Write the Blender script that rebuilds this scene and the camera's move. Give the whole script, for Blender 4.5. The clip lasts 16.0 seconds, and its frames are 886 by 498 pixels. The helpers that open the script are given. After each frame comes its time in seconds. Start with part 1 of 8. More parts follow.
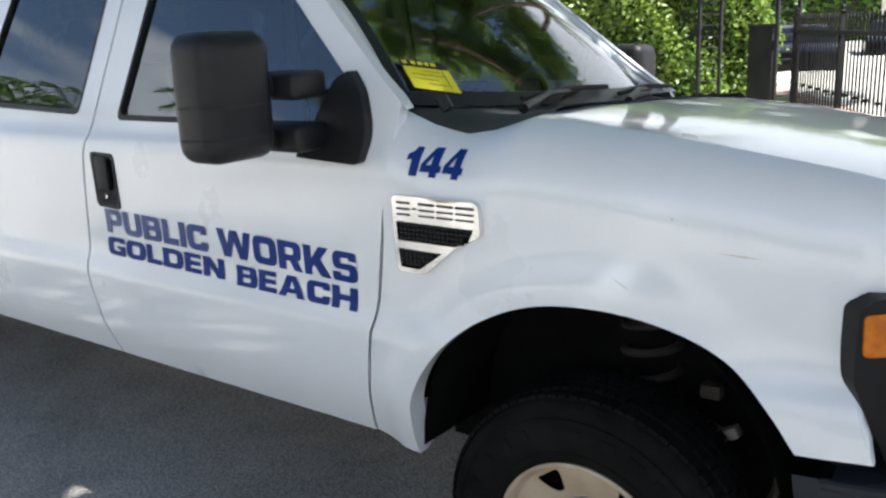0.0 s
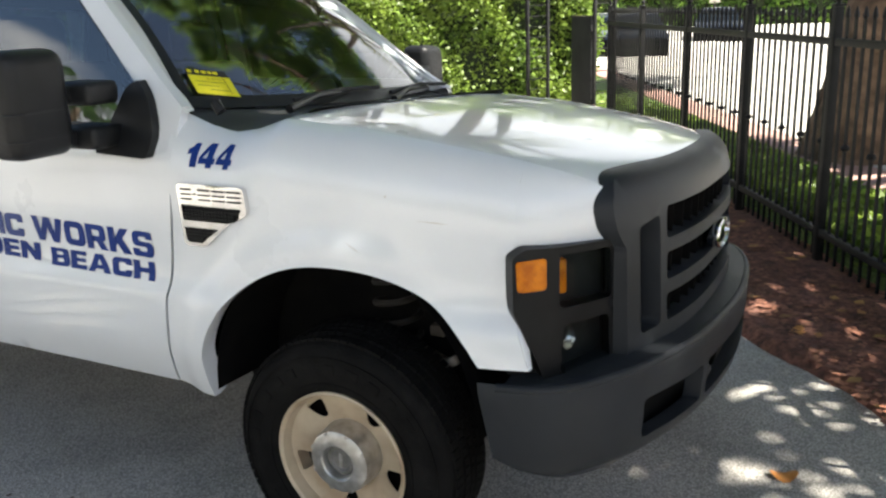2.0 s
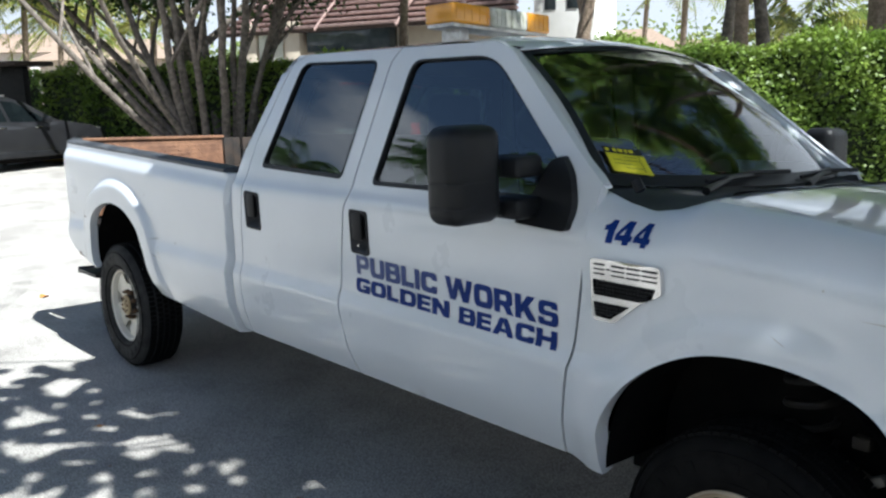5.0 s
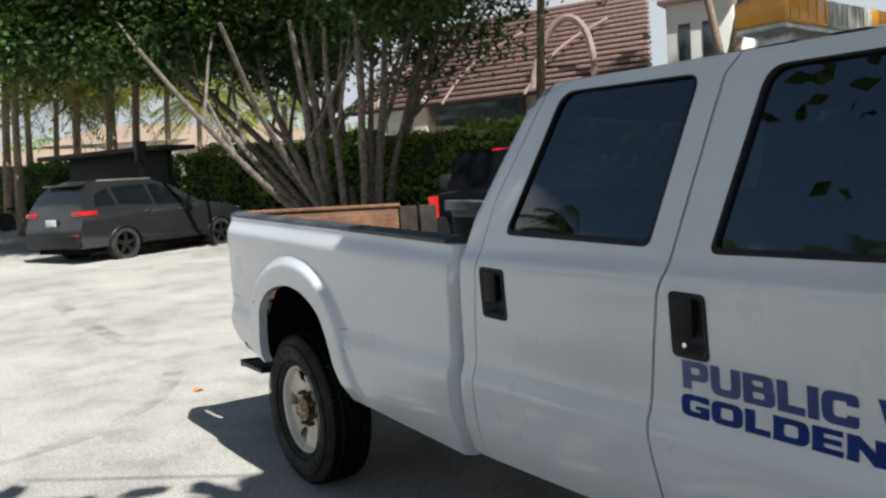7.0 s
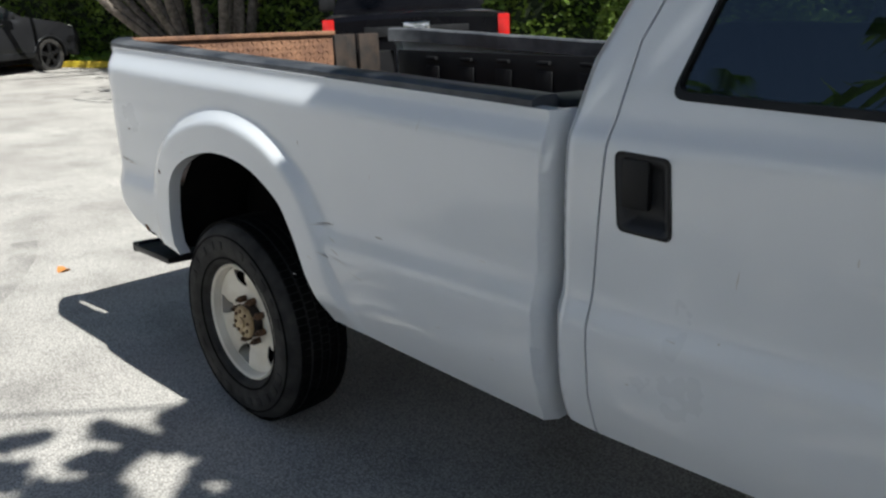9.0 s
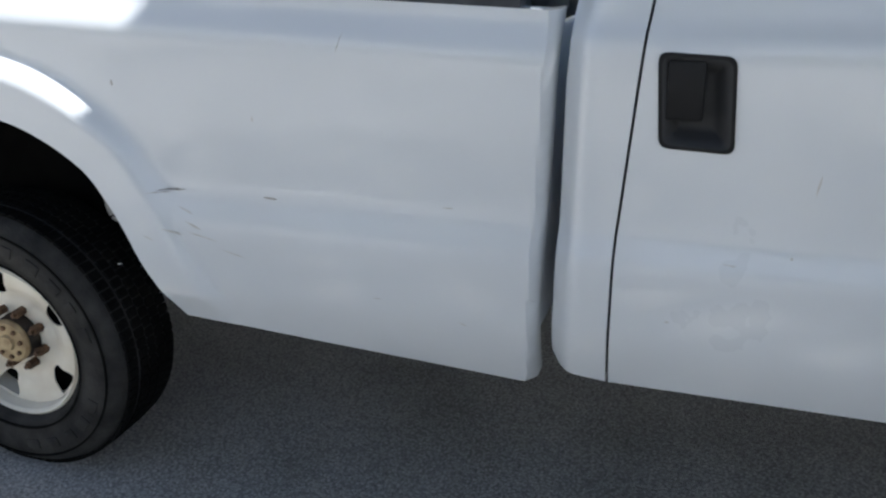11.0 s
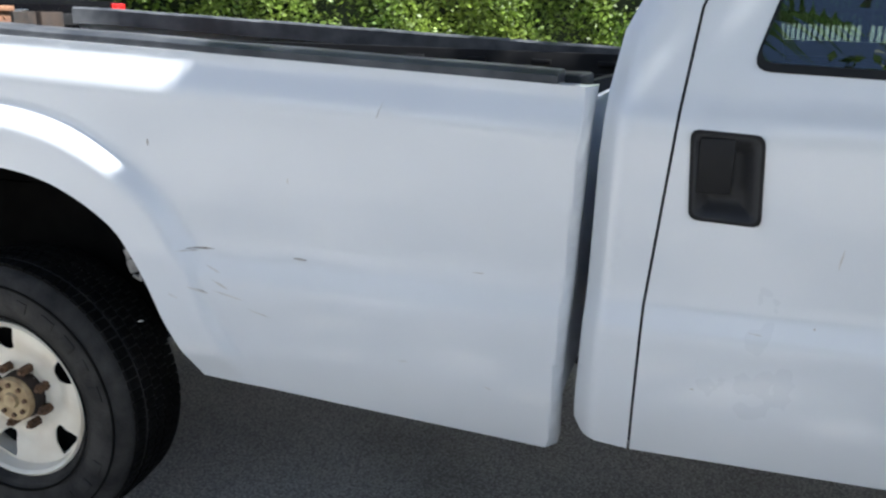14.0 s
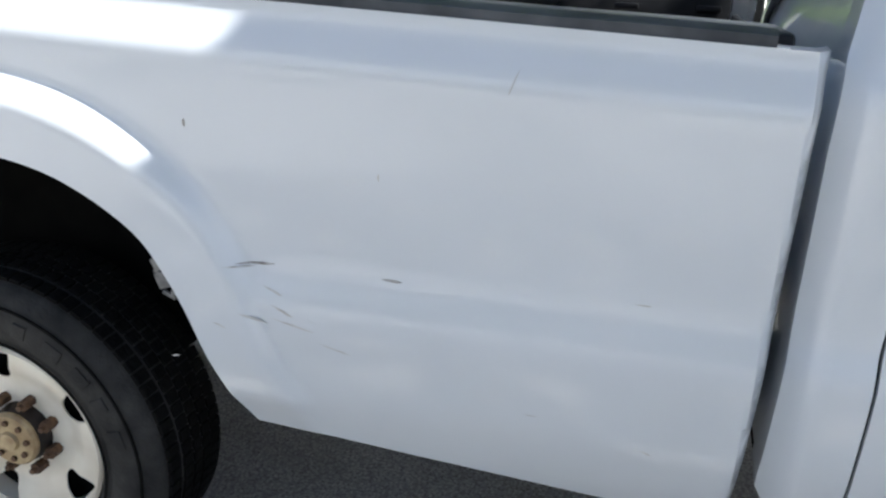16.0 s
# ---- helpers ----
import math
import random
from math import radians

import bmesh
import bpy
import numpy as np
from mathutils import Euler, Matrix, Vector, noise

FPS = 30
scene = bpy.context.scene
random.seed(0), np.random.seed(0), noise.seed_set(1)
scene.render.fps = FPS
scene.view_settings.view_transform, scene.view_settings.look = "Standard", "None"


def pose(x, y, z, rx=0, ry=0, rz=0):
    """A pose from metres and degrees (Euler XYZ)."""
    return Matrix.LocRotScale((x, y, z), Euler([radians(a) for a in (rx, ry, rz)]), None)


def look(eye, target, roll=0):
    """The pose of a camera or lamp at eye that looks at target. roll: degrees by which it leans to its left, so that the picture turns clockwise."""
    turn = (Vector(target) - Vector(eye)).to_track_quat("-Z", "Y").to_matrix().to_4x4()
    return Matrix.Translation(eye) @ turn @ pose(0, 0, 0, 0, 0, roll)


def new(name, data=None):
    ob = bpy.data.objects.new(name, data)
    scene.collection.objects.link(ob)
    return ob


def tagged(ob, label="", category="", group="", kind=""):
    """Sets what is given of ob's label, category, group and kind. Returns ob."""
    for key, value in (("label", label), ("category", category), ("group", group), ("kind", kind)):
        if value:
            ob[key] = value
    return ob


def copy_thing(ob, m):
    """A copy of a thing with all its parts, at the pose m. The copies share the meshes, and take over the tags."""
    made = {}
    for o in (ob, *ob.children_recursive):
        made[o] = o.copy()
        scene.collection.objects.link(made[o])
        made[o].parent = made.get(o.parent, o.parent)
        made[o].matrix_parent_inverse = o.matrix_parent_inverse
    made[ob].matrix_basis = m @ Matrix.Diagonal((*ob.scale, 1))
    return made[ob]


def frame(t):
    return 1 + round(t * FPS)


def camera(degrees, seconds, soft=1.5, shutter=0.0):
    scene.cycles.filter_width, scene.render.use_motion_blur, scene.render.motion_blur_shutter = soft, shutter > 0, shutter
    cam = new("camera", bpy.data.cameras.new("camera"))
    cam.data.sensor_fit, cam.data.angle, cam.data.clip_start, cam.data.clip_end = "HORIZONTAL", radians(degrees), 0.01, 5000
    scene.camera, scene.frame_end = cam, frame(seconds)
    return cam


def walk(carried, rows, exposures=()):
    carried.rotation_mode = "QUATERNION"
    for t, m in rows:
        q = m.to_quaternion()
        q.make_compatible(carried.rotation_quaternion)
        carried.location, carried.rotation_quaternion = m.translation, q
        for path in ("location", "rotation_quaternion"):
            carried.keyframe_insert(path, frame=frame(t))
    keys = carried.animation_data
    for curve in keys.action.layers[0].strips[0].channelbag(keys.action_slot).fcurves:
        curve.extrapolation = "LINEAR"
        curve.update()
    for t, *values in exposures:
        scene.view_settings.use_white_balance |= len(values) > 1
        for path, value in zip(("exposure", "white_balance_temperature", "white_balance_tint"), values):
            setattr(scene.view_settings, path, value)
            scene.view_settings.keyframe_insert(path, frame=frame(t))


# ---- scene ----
cam = camera(54.5, 16.0, 2.4)
PATH = [
    (0, (0.819, -2.578, 1.589), (-0.322, -1.012, 1.095), -2.4),
    (0.5, (0.965, -2.773, 1.606), (-0.034, -1.117, 1.097), -0.4),
    (1, (1.126, -2.856, 1.611), (0.22, -1.192, 0.968), -2.6),
    (1.5, (1.276, -2.864, 1.651), (0.382, -1.194, 1.007), -2.6),
    (2, (1.351, -2.861, 1.679), (0.472, -1.148, 1.137), -2.1),
    (2.5, (1.373, -2.905, 1.67), (0.408, -1.225, 1.175), -3.1),
    (3, (1.352, -2.933, 1.707), (0.259, -1.327, 1.231), -2.4),
    (3.5, (1.328, -2.939, 1.721), (0.095, -1.435, 1.257), -1.7),
    (4, (1.316, -2.959, 1.718), (-0.041, -1.536, 1.356), -2.3),
    (4.5, (1.283, -3.007, 1.729), (-0.197, -1.696, 1.429), -3.1),
    (5, (1.138, -2.983, 1.696), (-0.349, -1.692, 1.345), -1.6),
    (5.2, (1.024, -2.99, 1.697), (-0.47, -1.704, 1.362), -0.9),
    (7.4, (-0.336, -2.733, 1.6), (-2.019, -1.666, 1.431), -3.9),
    (7.5, (-0.384, -2.726, 1.632), (-2.06, -1.672, 1.346), -5.3),
    (8, (-0.776, -2.668, 1.607), (-2.353, -1.523, 1.157), -2.7),
    (8.5, (-1.151, -2.664, 1.624), (-2.643, -1.482, 1.012), -3.6),
    (9, (-1.54, -2.531, 1.624), (-2.937, -1.222, 1.044), -2.2),
    (9.5, (-1.833, -2.52, 1.619), (-3.033, -1.054, 0.978), -3.0),
    (9.7, (-1.943, -2.531, 1.596), (-3.029, -1.022, 0.86), -3.2),
    (11.8, (-2.622, -2.672, 1.519), (-3.136, -0.863, 0.837), -1.5),
    (12, (-2.623, -2.686, 1.512), (-3.157, -0.872, 0.861), -1.1),
    (12.5, (-2.637, -2.71, 1.526), (-3.155, -0.884, 0.897), 0.2),
    (13, (-2.622, -2.718, 1.506), (-3.162, -0.881, 0.93), 0.2),
    (13.5, (-2.623, -2.726, 1.51), (-3.168, -0.882, 0.962), 0.5),
    (14, (-2.628, -2.717, 1.52), (-3.16, -0.877, 0.945), 1.1),
    (14.5, (-2.658, -2.714, 1.536), (-3.243, -0.897, 0.939), 0.3),
    (15, (-2.689, -2.636, 1.464), (-3.232, -0.834, 0.785), 0.3),
    (15.5, (-2.739, -2.395, 1.489), (-3.288, -0.584, 0.844), 0.3),
    (16, (-3.025, -2.283, 1.497), (-3.524, -0.48, 0.792), 1.2),
]
walk(cam, [(t, look(eye, target, roll)) for t, eye, target, roll in PATH],
     [(0.0, 1.87, 6000, 9), (1.0, 1.92, 6250, 9), (2.0, 2.05, 6500, 8), (3.0, 1.93, 6330, 7), (3.8, 1.80, 6160, 7), (5.0, 1.12, 5650, 6), (7.5, 0.55, 6050, 7), (9.5, 0.58, 5880, 7), (12.0, 1.66, 5800, 9), (16.0, 1.57, 5780, 9)])

# world, sun
SUN_DIR = Vector((0.70, 0.06, 1.0)).normalized()      # towards the sun
sun = new("sun", bpy.data.lights.new("sun", "SUN"))
sun.data.energy, sun.data.angle, sun.data.color = 5.0, radians(0.53), (1.0, 0.94, 0.84)
sun.matrix_world = look(SUN_DIR * 40, (0, 0, 0))
world = bpy.data.worlds.new("sky")
scene.world = world
world.use_nodes = True


def build_sky():
    nt = world.node_tree
    nt.nodes.clear()
    N, L = nt.nodes.new, nt.links.new
    sky = N("ShaderNodeTexSky")
    sky.sky_type, sky.sun_disc = "NISHITA", False
    sky.sun_elevation = math.asin(SUN_DIR.z)
    sky.sun_rotation = math.atan2(SUN_DIR.x, SUN_DIR.y)
    co = N("ShaderNodeTexCoord")
    mp = N("ShaderNodeMapping")
    mp.inputs["Scale"].default_value = (1.0, 1.0, 2.6)
    L(co.outputs["Generated"], mp.inputs["Vector"])
    no = N("ShaderNodeTexNoise")
    no.inputs["Scale"].default_value, no.inputs["Detail"].default_value = 2.6, 7.0
    no.inputs["Roughness"].default_value = 0.52
    L(mp.outputs["Vector"], no.inputs["Vector"])
    # heaps of cloud low in the sky, higher to either side of the truck
    se = N("ShaderNodeSeparateXYZ")
    L(co.outputs["Generated"], se.inputs["Vector"])

    def math_node(kind, one, two):
        m = N("ShaderNodeMath")
        m.operation = kind
        for socket, value in zip(m.inputs, (one, two)):
            if isinstance(value, float):
                socket.default_value = value
            else:
                L(value, socket)
        return m.outputs[0]

    aside = math_node("MULTIPLY", math_node("ABSOLUTE", se.outputs["Y"], 0.0), 0.2)
    height = math_node("SUBTRACT", se.outputs["Z"], aside)
    ragged = math_node("MULTIPLY", math_node("SUBTRACT", no.outputs["Fac"], 0.5), 0.36)
    edge = math_node("ADD", math_node("SUBTRACT", 0.27, height), ragged)
    ra = N("ShaderNodeMapRange")
    ra.interpolation_type = "SMOOTHSTEP"
    ra.inputs["From Min"].default_value, ra.inputs["From Max"].default_value = 0.0, 0.055
    L(edge, ra.inputs["Value"])
    mx = N("ShaderNodeMix")
    mx.data_type = "RGBA"
    L(ra.outputs["Result"], mx.inputs["Factor"])
    L(sky.outputs["Color"], mx.inputs[6])
    mx.inputs[7].default_value = (8.6, 8.7, 8.9, 1)
    bg = N("ShaderNodeBackground")
    bg.inputs["Strength"].default_value = 0.05
    out = N("ShaderNodeOutputWorld")
    L(mx.outputs[2], bg.inputs["Color"])
    L(bg.outputs["Background"], out.inputs["Surface"])


build_sky()


# ---- materials
def mat(name, color, rough=0.5, metal=0.0, second=None, scale=8.0, bump=0.0, bump_scale=60.0, coat=0.0, detail=5.0,
        low=0.35, high=0.65, fine=0.0, spec=0.5, island=0.0, rough_var=0.0):
    """A node material: two colours mixed by noise, fine speckle, bump."""
    m = bpy.data.materials.new(name)
    m.use_nodes = True
    nt = m.node_tree
    N, L = nt.nodes.new, nt.links.new
    b = nt.nodes["Principled BSDF"]
    b.inputs["Roughness"].default_value, b.inputs["Metallic"].default_value = rough, metal
    b.inputs["Coat Weight"].default_value, b.inputs["Coat Roughness"].default_value = coat, 0.06
    b.inputs["Specular IOR Level"].default_value = spec
    co = N("ShaderNodeTexCoord")
    no = N("ShaderNodeTexNoise")
    no.inputs["Scale"].default_value, no.inputs["Detail"].default_value = scale, detail
    L(co.outputs["Object"], no.inputs["Vector"])
    ra = N("ShaderNodeValToRGB")
    e = ra.color_ramp.elements
    e[0].position, e[1].position = low, high
    e[0].color = (*color, 1)
    e[1].color = (*(second or color), 1)
    L(no.outputs["Fac"], ra.inputs["Fac"])
    last = ra.outputs["Color"]
    f2 = N("ShaderNodeTexNoise")
    f2.inputs["Scale"].default_value, f2.inputs["Detail"].default_value = bump_scale, 3.0
    L(co.outputs["Object"], f2.inputs["Vector"])
    if fine or island:
        hs = N("ShaderNodeHueSaturation")
        ma = N("ShaderNodeMapRange")
        ma.inputs["To Min"].default_value, ma.inputs["To Max"].default_value = 1 - (fine or island), 1 + (fine or island)
        if island:
            ge = N("ShaderNodeNewGeometry")
            L(ge.outputs["Random Per Island"], ma.inputs["Value"])
        else:
            ma.inputs["From Min"].default_value, ma.inputs["From Max"].default_value = 0.3, 0.7
            L(f2.outputs["Fac"], ma.inputs["Value"])
        L(ma.outputs["Result"], hs.inputs["Value"])
        L(last, hs.inputs["Color"])
        last = hs.outputs["Color"]
    L(last, b.inputs["Base Color"])
    if rough_var:
        mr = N("ShaderNodeMapRange")
        mr.inputs["To Min"].default_value, mr.inputs["To Max"].default_value = rough - rough_var, rough + rough_var
        L(no.outputs["Fac"], mr.inputs["Value"])
        L(mr.outputs["Result"], b.inputs["Roughness"])
    if bump:
        bu = N("ShaderNodeBump")
        bu.inputs["Strength"].default_value, bu.inputs["Distance"].default_value = bump, 0.01
        L(f2.outputs["Fac"], bu.inputs["Height"])
        L(bu.outputs["Normal"], b.inputs["Normal"])
    return m


def leaf_mat(name, c1, c2, trans=0.35):
    m = mat(name, c1, 0.45, second=c2, scale=1.3, island=0.45)
    nt = m.node_tree
    N, L = nt.nodes.new, nt.links.new
    b = nt.nodes["Principled BSDF"]
    t = N("ShaderNodeBsdfTranslucent")
    col = b.inputs["Base Color"].links[0].from_socket
    L(col, t.inputs["Color"])
    mx = N("ShaderNodeMixShader")
    mx.inputs["Fac"].default_value = trans
    L(b.outputs["BSDF"], mx.inputs[1])
    L(t.outputs["BSDF"], mx.inputs[2])
    L(mx.outputs["Shader"], nt.nodes["Material Output"].inputs["Surface"])
    return m


def glass_mat(name, tint, ior=1.5):
    m = bpy.data.materials.new(name)
    m.use_nodes = True
    nt = m.node_tree
    nt.nodes.clear()
    N, L = nt.nodes.new, nt.links.new
    tr, gl, fr, mx, out = (N("ShaderNodeBsdfTransparent"), N("ShaderNodeBsdfGlossy"), N("ShaderNodeFresnel"),
                           N("ShaderNodeMixShader"), N("ShaderNodeOutputMaterial"))
    tr.inputs["Color"].default_value = (*tint, 1)
    gl.inputs["Roughness"].default_value = 0.0
    gl.inputs["Color"].default_value = (1, 1, 1, 1)
    fr.inputs["IOR"].default_value = ior
    L(fr.outputs["Fac"], mx.inputs["Fac"])
    L(tr.outputs["BSDF"], mx.inputs[1])
    L(gl.outputs["BSDF"], mx.inputs[2])
    L(mx.outputs["Shader"], out.inputs["Surface"])
    return m


M_PAINT = mat("white_paint", (0.77, 0.79, 0.815), 0.30, second=(0.73, 0.75, 0.775), scale=2.2, coat=0.9, bump=0.015, bump_scale=350, rough_var=0.08)
M_PLASTIC = mat("dark_plastic", (0.010, 0.0105, 0.0115), 0.42, second=(0.018, 0.0185, 0.02), scale=5, bump=0.12, bump_scale=700, spec=0.24)
M_GREY = mat("grey_bumper_plastic", (0.015, 0.0175, 0.0215), 0.45, second=(0.026, 0.029, 0.034), scale=4, bump=0.1, bump_scale=600, rough_var=0.12, spec=0.2)
M_RAILCAP = mat("weathered_rail_plastic", (0.038, 0.042, 0.05), 0.42, second=(0.12, 0.124, 0.132), scale=7, bump=0.12, bump_scale=300, rough_var=0.15, spec=0.35, low=0.4, high=0.68)
# near-black without gloss: the shade inside cavities is put into this colour
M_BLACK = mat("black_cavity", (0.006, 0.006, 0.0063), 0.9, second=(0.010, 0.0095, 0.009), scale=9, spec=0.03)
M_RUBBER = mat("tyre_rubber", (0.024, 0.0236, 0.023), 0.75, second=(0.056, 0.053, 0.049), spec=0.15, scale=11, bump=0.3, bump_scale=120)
# darker copy of the rubber: the shade under the arches is in its colour
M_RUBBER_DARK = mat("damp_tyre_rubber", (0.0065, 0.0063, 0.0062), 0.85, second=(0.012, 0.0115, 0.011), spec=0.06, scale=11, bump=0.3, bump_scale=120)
M_RIM = mat("dirty_wheel_steel", (0.86, 0.81, 0.70), 0.42, second=(0.68, 0.60, 0.47), scale=7, metal=0.1, bump=0.05, bump_scale=90, low=0.4, high=0.75)
M_RIM_TAN = mat("rusty_dusty_wheel_steel", (0.60, 0.50, 0.36), 0.5, second=(0.36, 0.26, 0.17), scale=7, metal=0.1, bump=0.06, bump_scale=90, low=0.35, high=0.7)
M_BRASS = mat("yellowed_hub_face", (0.52, 0.40, 0.22), 0.5, second=(0.30, 0.20, 0.10), scale=26, metal=0.2, bump=0.15)
M_CHROME = mat("chrome", (0.82, 0.82, 0.82), 0.12, metal=1.0, second=(0.72, 0.71, 0.7), scale=20)
M_CAP = mat("scuffed_aluminium", (0.60, 0.59, 0.57), 0.34, metal=0.8, second=(0.40, 0.38, 0.35), scale=30, bump=0.1)
M_RUST = mat("rusty_steel", (0.17, 0.095, 0.05), 0.75, metal=0.2, second=(0.07, 0.04, 0.025), scale=60, bump=0.4)
M_BLUE = mat("blue_vinyl", (0.004, 0.026, 0.17), 0.5, second=(0.007, 0.034, 0.20), scale=10, spec=0.2)


def worn_blue():
    """Vinyl that the sun has bleached towards the rear of the door."""
    m = mat("worn_blue_vinyl", (0.004, 0.026, 0.17), 0.5, second=(0.007, 0.034, 0.20), scale=10, spec=0.2)
    nt = m.node_tree
    N, L = nt.nodes.new, nt.links.new
    b = nt.nodes["Principled BSDF"]
    col = b.inputs["Base Color"].links[0].from_socket
    co, se, ra, no, mu, mx = (N("ShaderNodeTexCoord"), N("ShaderNodeSeparateXYZ"), N("ShaderNodeMapRange"), N("ShaderNodeTexNoise"), N("ShaderNodeMath"), N("ShaderNodeMix"))
    ra.inputs["From Min"].default_value, ra.inputs["From Max"].default_value = -1.75, -1.05
    ra.inputs["To Min"].default_value, ra.inputs["To Max"].default_value = 1.0, 0.0
    no.inputs["Scale"].default_value = 7.0
    mu.operation, mx.data_type = "MULTIPLY", "RGBA"
    mx.inputs[7].default_value = (0.26, 0.28, 0.38, 1)
    L(co.outputs["Object"], se.inputs["Vector"])
    L(co.outputs["Object"], no.inputs["Vector"])
    L(se.outputs["X"], ra.inputs["Value"])
    L(ra.outputs["Result"], mu.inputs[0])
    L(no.outputs["Fac"], mu.inputs[1])
    L(mu.outputs[0], mx.inputs["Factor"])
    L(col, mx.inputs[6])
    L(mx.outputs[2], b.inputs["Base Color"])
    return m


M_BLUE_WORN = worn_blue()
M_AMBER = mat("amber_lens", (0.62, 0.19, 0.003), 0.2, second=(0.42, 0.11, 0.002), scale=30, spec=0.25, coat=0.1, bump=0.15, bump_scale=160)
M_AMBER2 = mat("amber_beacon_lens", (0.80, 0.36, 0.03), 0.25, second=(0.70, 0.30, 0.02), scale=14, coat=0.3)
M_CLEAR = mat("clear_lens", (0.42, 0.42, 0.34), 0.2, second=(0.6, 0.6, 0.52), scale=24, coat=0.4)
M_YELLOW = mat("yellow_card", (0.85, 0.78, 0.02), 0.5, second=(0.80, 0.72, 0.02), scale=20)
M_INK = mat("black_ink", (0.02, 0.02, 0.015), 0.6)
M_POST = mat("dark_rusty_steel", (0.04, 0.026, 0.018), 0.75, second=(0.015, 0.012, 0.010), scale=12, bump=0.3)
M_HANDLE = mat("black_handle_plastic", (0.009, 0.009, 0.010), 0.5, second=(0.013, 0.013, 0.014), scale=9, spec=0.25, bump=0.06, bump_scale=500)
# lighter copy of the handle plastic: light in the recess put into its colour
M_RECESS = mat("recess_plastic", (0.030, 0.030, 0.032), 0.55, second=(0.038, 0.038, 0.040), scale=9, spec=0.3, bump=0.06, bump_scale=500)
M_LAMPFRAME = mat("lamp_frame_plastic", (0.007, 0.0075, 0.0085), 0.4, second=(0.011, 0.0115, 0.0125), scale=9, spec=0.18)
M_COWL = mat("weathered_cowl_plastic", (0.040, 0.041, 0.044), 0.6, second=(0.060, 0.061, 0.064), scale=7, bump=0.1, bump_scale=400, spec=0.3)
M_SEAT = mat("grey_seat_vinyl", (0.022, 0.022, 0.023), 0.6, second=(0.034, 0.033, 0.032), scale=12, bump=0.2)
M_DASH = mat("dashboard_plastic", (0.03, 0.03, 0.032), 0.65, second=(0.045, 0.045, 0.046), scale=14, bump=0.2, bump_scale=300)
M_BEDLINER = mat("bedliner", (0.006, 0.006, 0.007), 0.6, second=(0.012, 0.012, 0.013), scale=6, spec=0.25, bump=0.2, bump_scale=200)
M_PLY = mat("rusty_plate", (0.26, 0.135, 0.075), 0.7, second=(0.15, 0.075, 0.045), scale=9, bump=0.3, bump_scale=80, fine=0.25)
M_GLASS = glass_mat("tinted_glass", (0.29, 0.35, 0.32), 2.05)
M_GLASS_FRONT = glass_mat("light_tinted_glass", (0.34, 0.42, 0.42), 2.25)
M_WIND = glass_mat("windscreen_glass", (0.84, 0.91, 0.86), 1.95)
M_CLEARGLASS = glass_mat("hazed_lamp_glass", (0.75, 0.8, 0.78), 1.14)
M_SHADOWLINE = mat("panel_gap_seal", (0.02, 0.02, 0.022), 0.8)
M_IRON = mat("black_iron", (0.006, 0.006, 0.0065), 0.55, second=(0.013, 0.0125, 0.012), scale=15, bump=0.1, spec=0.25)
M_BARK = mat("grey_bark", (0.22, 0.185, 0.155), 0.9, second=(0.10, 0.084, 0.068), scale=9, bump=0.8, bump_scale=40, fine=0.3)
M_TRUNK = mat("furrowed_bark", (0.24, 0.155, 0.10), 0.95, second=(0.07, 0.045, 0.03), scale=4, bump=1.0, bump_scale=11, fine=0.35)
M_PALMBARK = mat("palm_bark", (0.30, 0.23, 0.17), 0.9, second=(0.18, 0.13, 0.09), scale=12, bump=0.7, bump_scale=30, fine=0.3)
M_HEDGE = leaf_mat("hedge_leaf", (0.115, 0.195, 0.028), (0.25, 0.34, 0.055), 0.45)
M_FICUS = leaf_mat("tree_leaf", (0.035, 0.075, 0.018), (0.075, 0.13, 0.025))
M_PALMDARK = leaf_mat("dark_palm_leaf", (0.035, 0.08, 0.02), (0.07, 0.13, 0.03))
M_BROAD = leaf_mat("broad_leaf", (0.06, 0.13, 0.02), (0.14, 0.24, 0.035), 0.5)
M_PALM = leaf_mat("palm_leaf", (0.13, 0.20, 0.045), (0.34, 0.31, 0.07), 0.45)
M_PALMSUN = leaf_mat("yellowing_palm_leaf", (0.20, 0.27, 0.05), (0.46, 0.38, 0.07), 0.5)
M_CROWN = leaf_mat("sunlit_crown_leaf", (0.12, 0.23, 0.04), (0.26, 0.36, 0.08), 0.6)
M_FARLEAF = leaf_mat("sunlit_far_leaf", (0.19, 0.27, 0.07), (0.36, 0.40, 0.13), 0.5)
M_GRASS = leaf_mat("grass_blade", (0.12, 0.24, 0.03), (0.20, 0.32, 0.05))
M_MULCH = mat("red_mulch", (0.25, 0.105, 0.068), 0.95, second=(0.11, 0.05, 0.035), scale=14, bump=1.0, bump_scale=45, fine=0.4)
# near-black green, the shade deep in a hedge put into a colour
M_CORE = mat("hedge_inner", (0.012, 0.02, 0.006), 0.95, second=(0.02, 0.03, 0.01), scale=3)


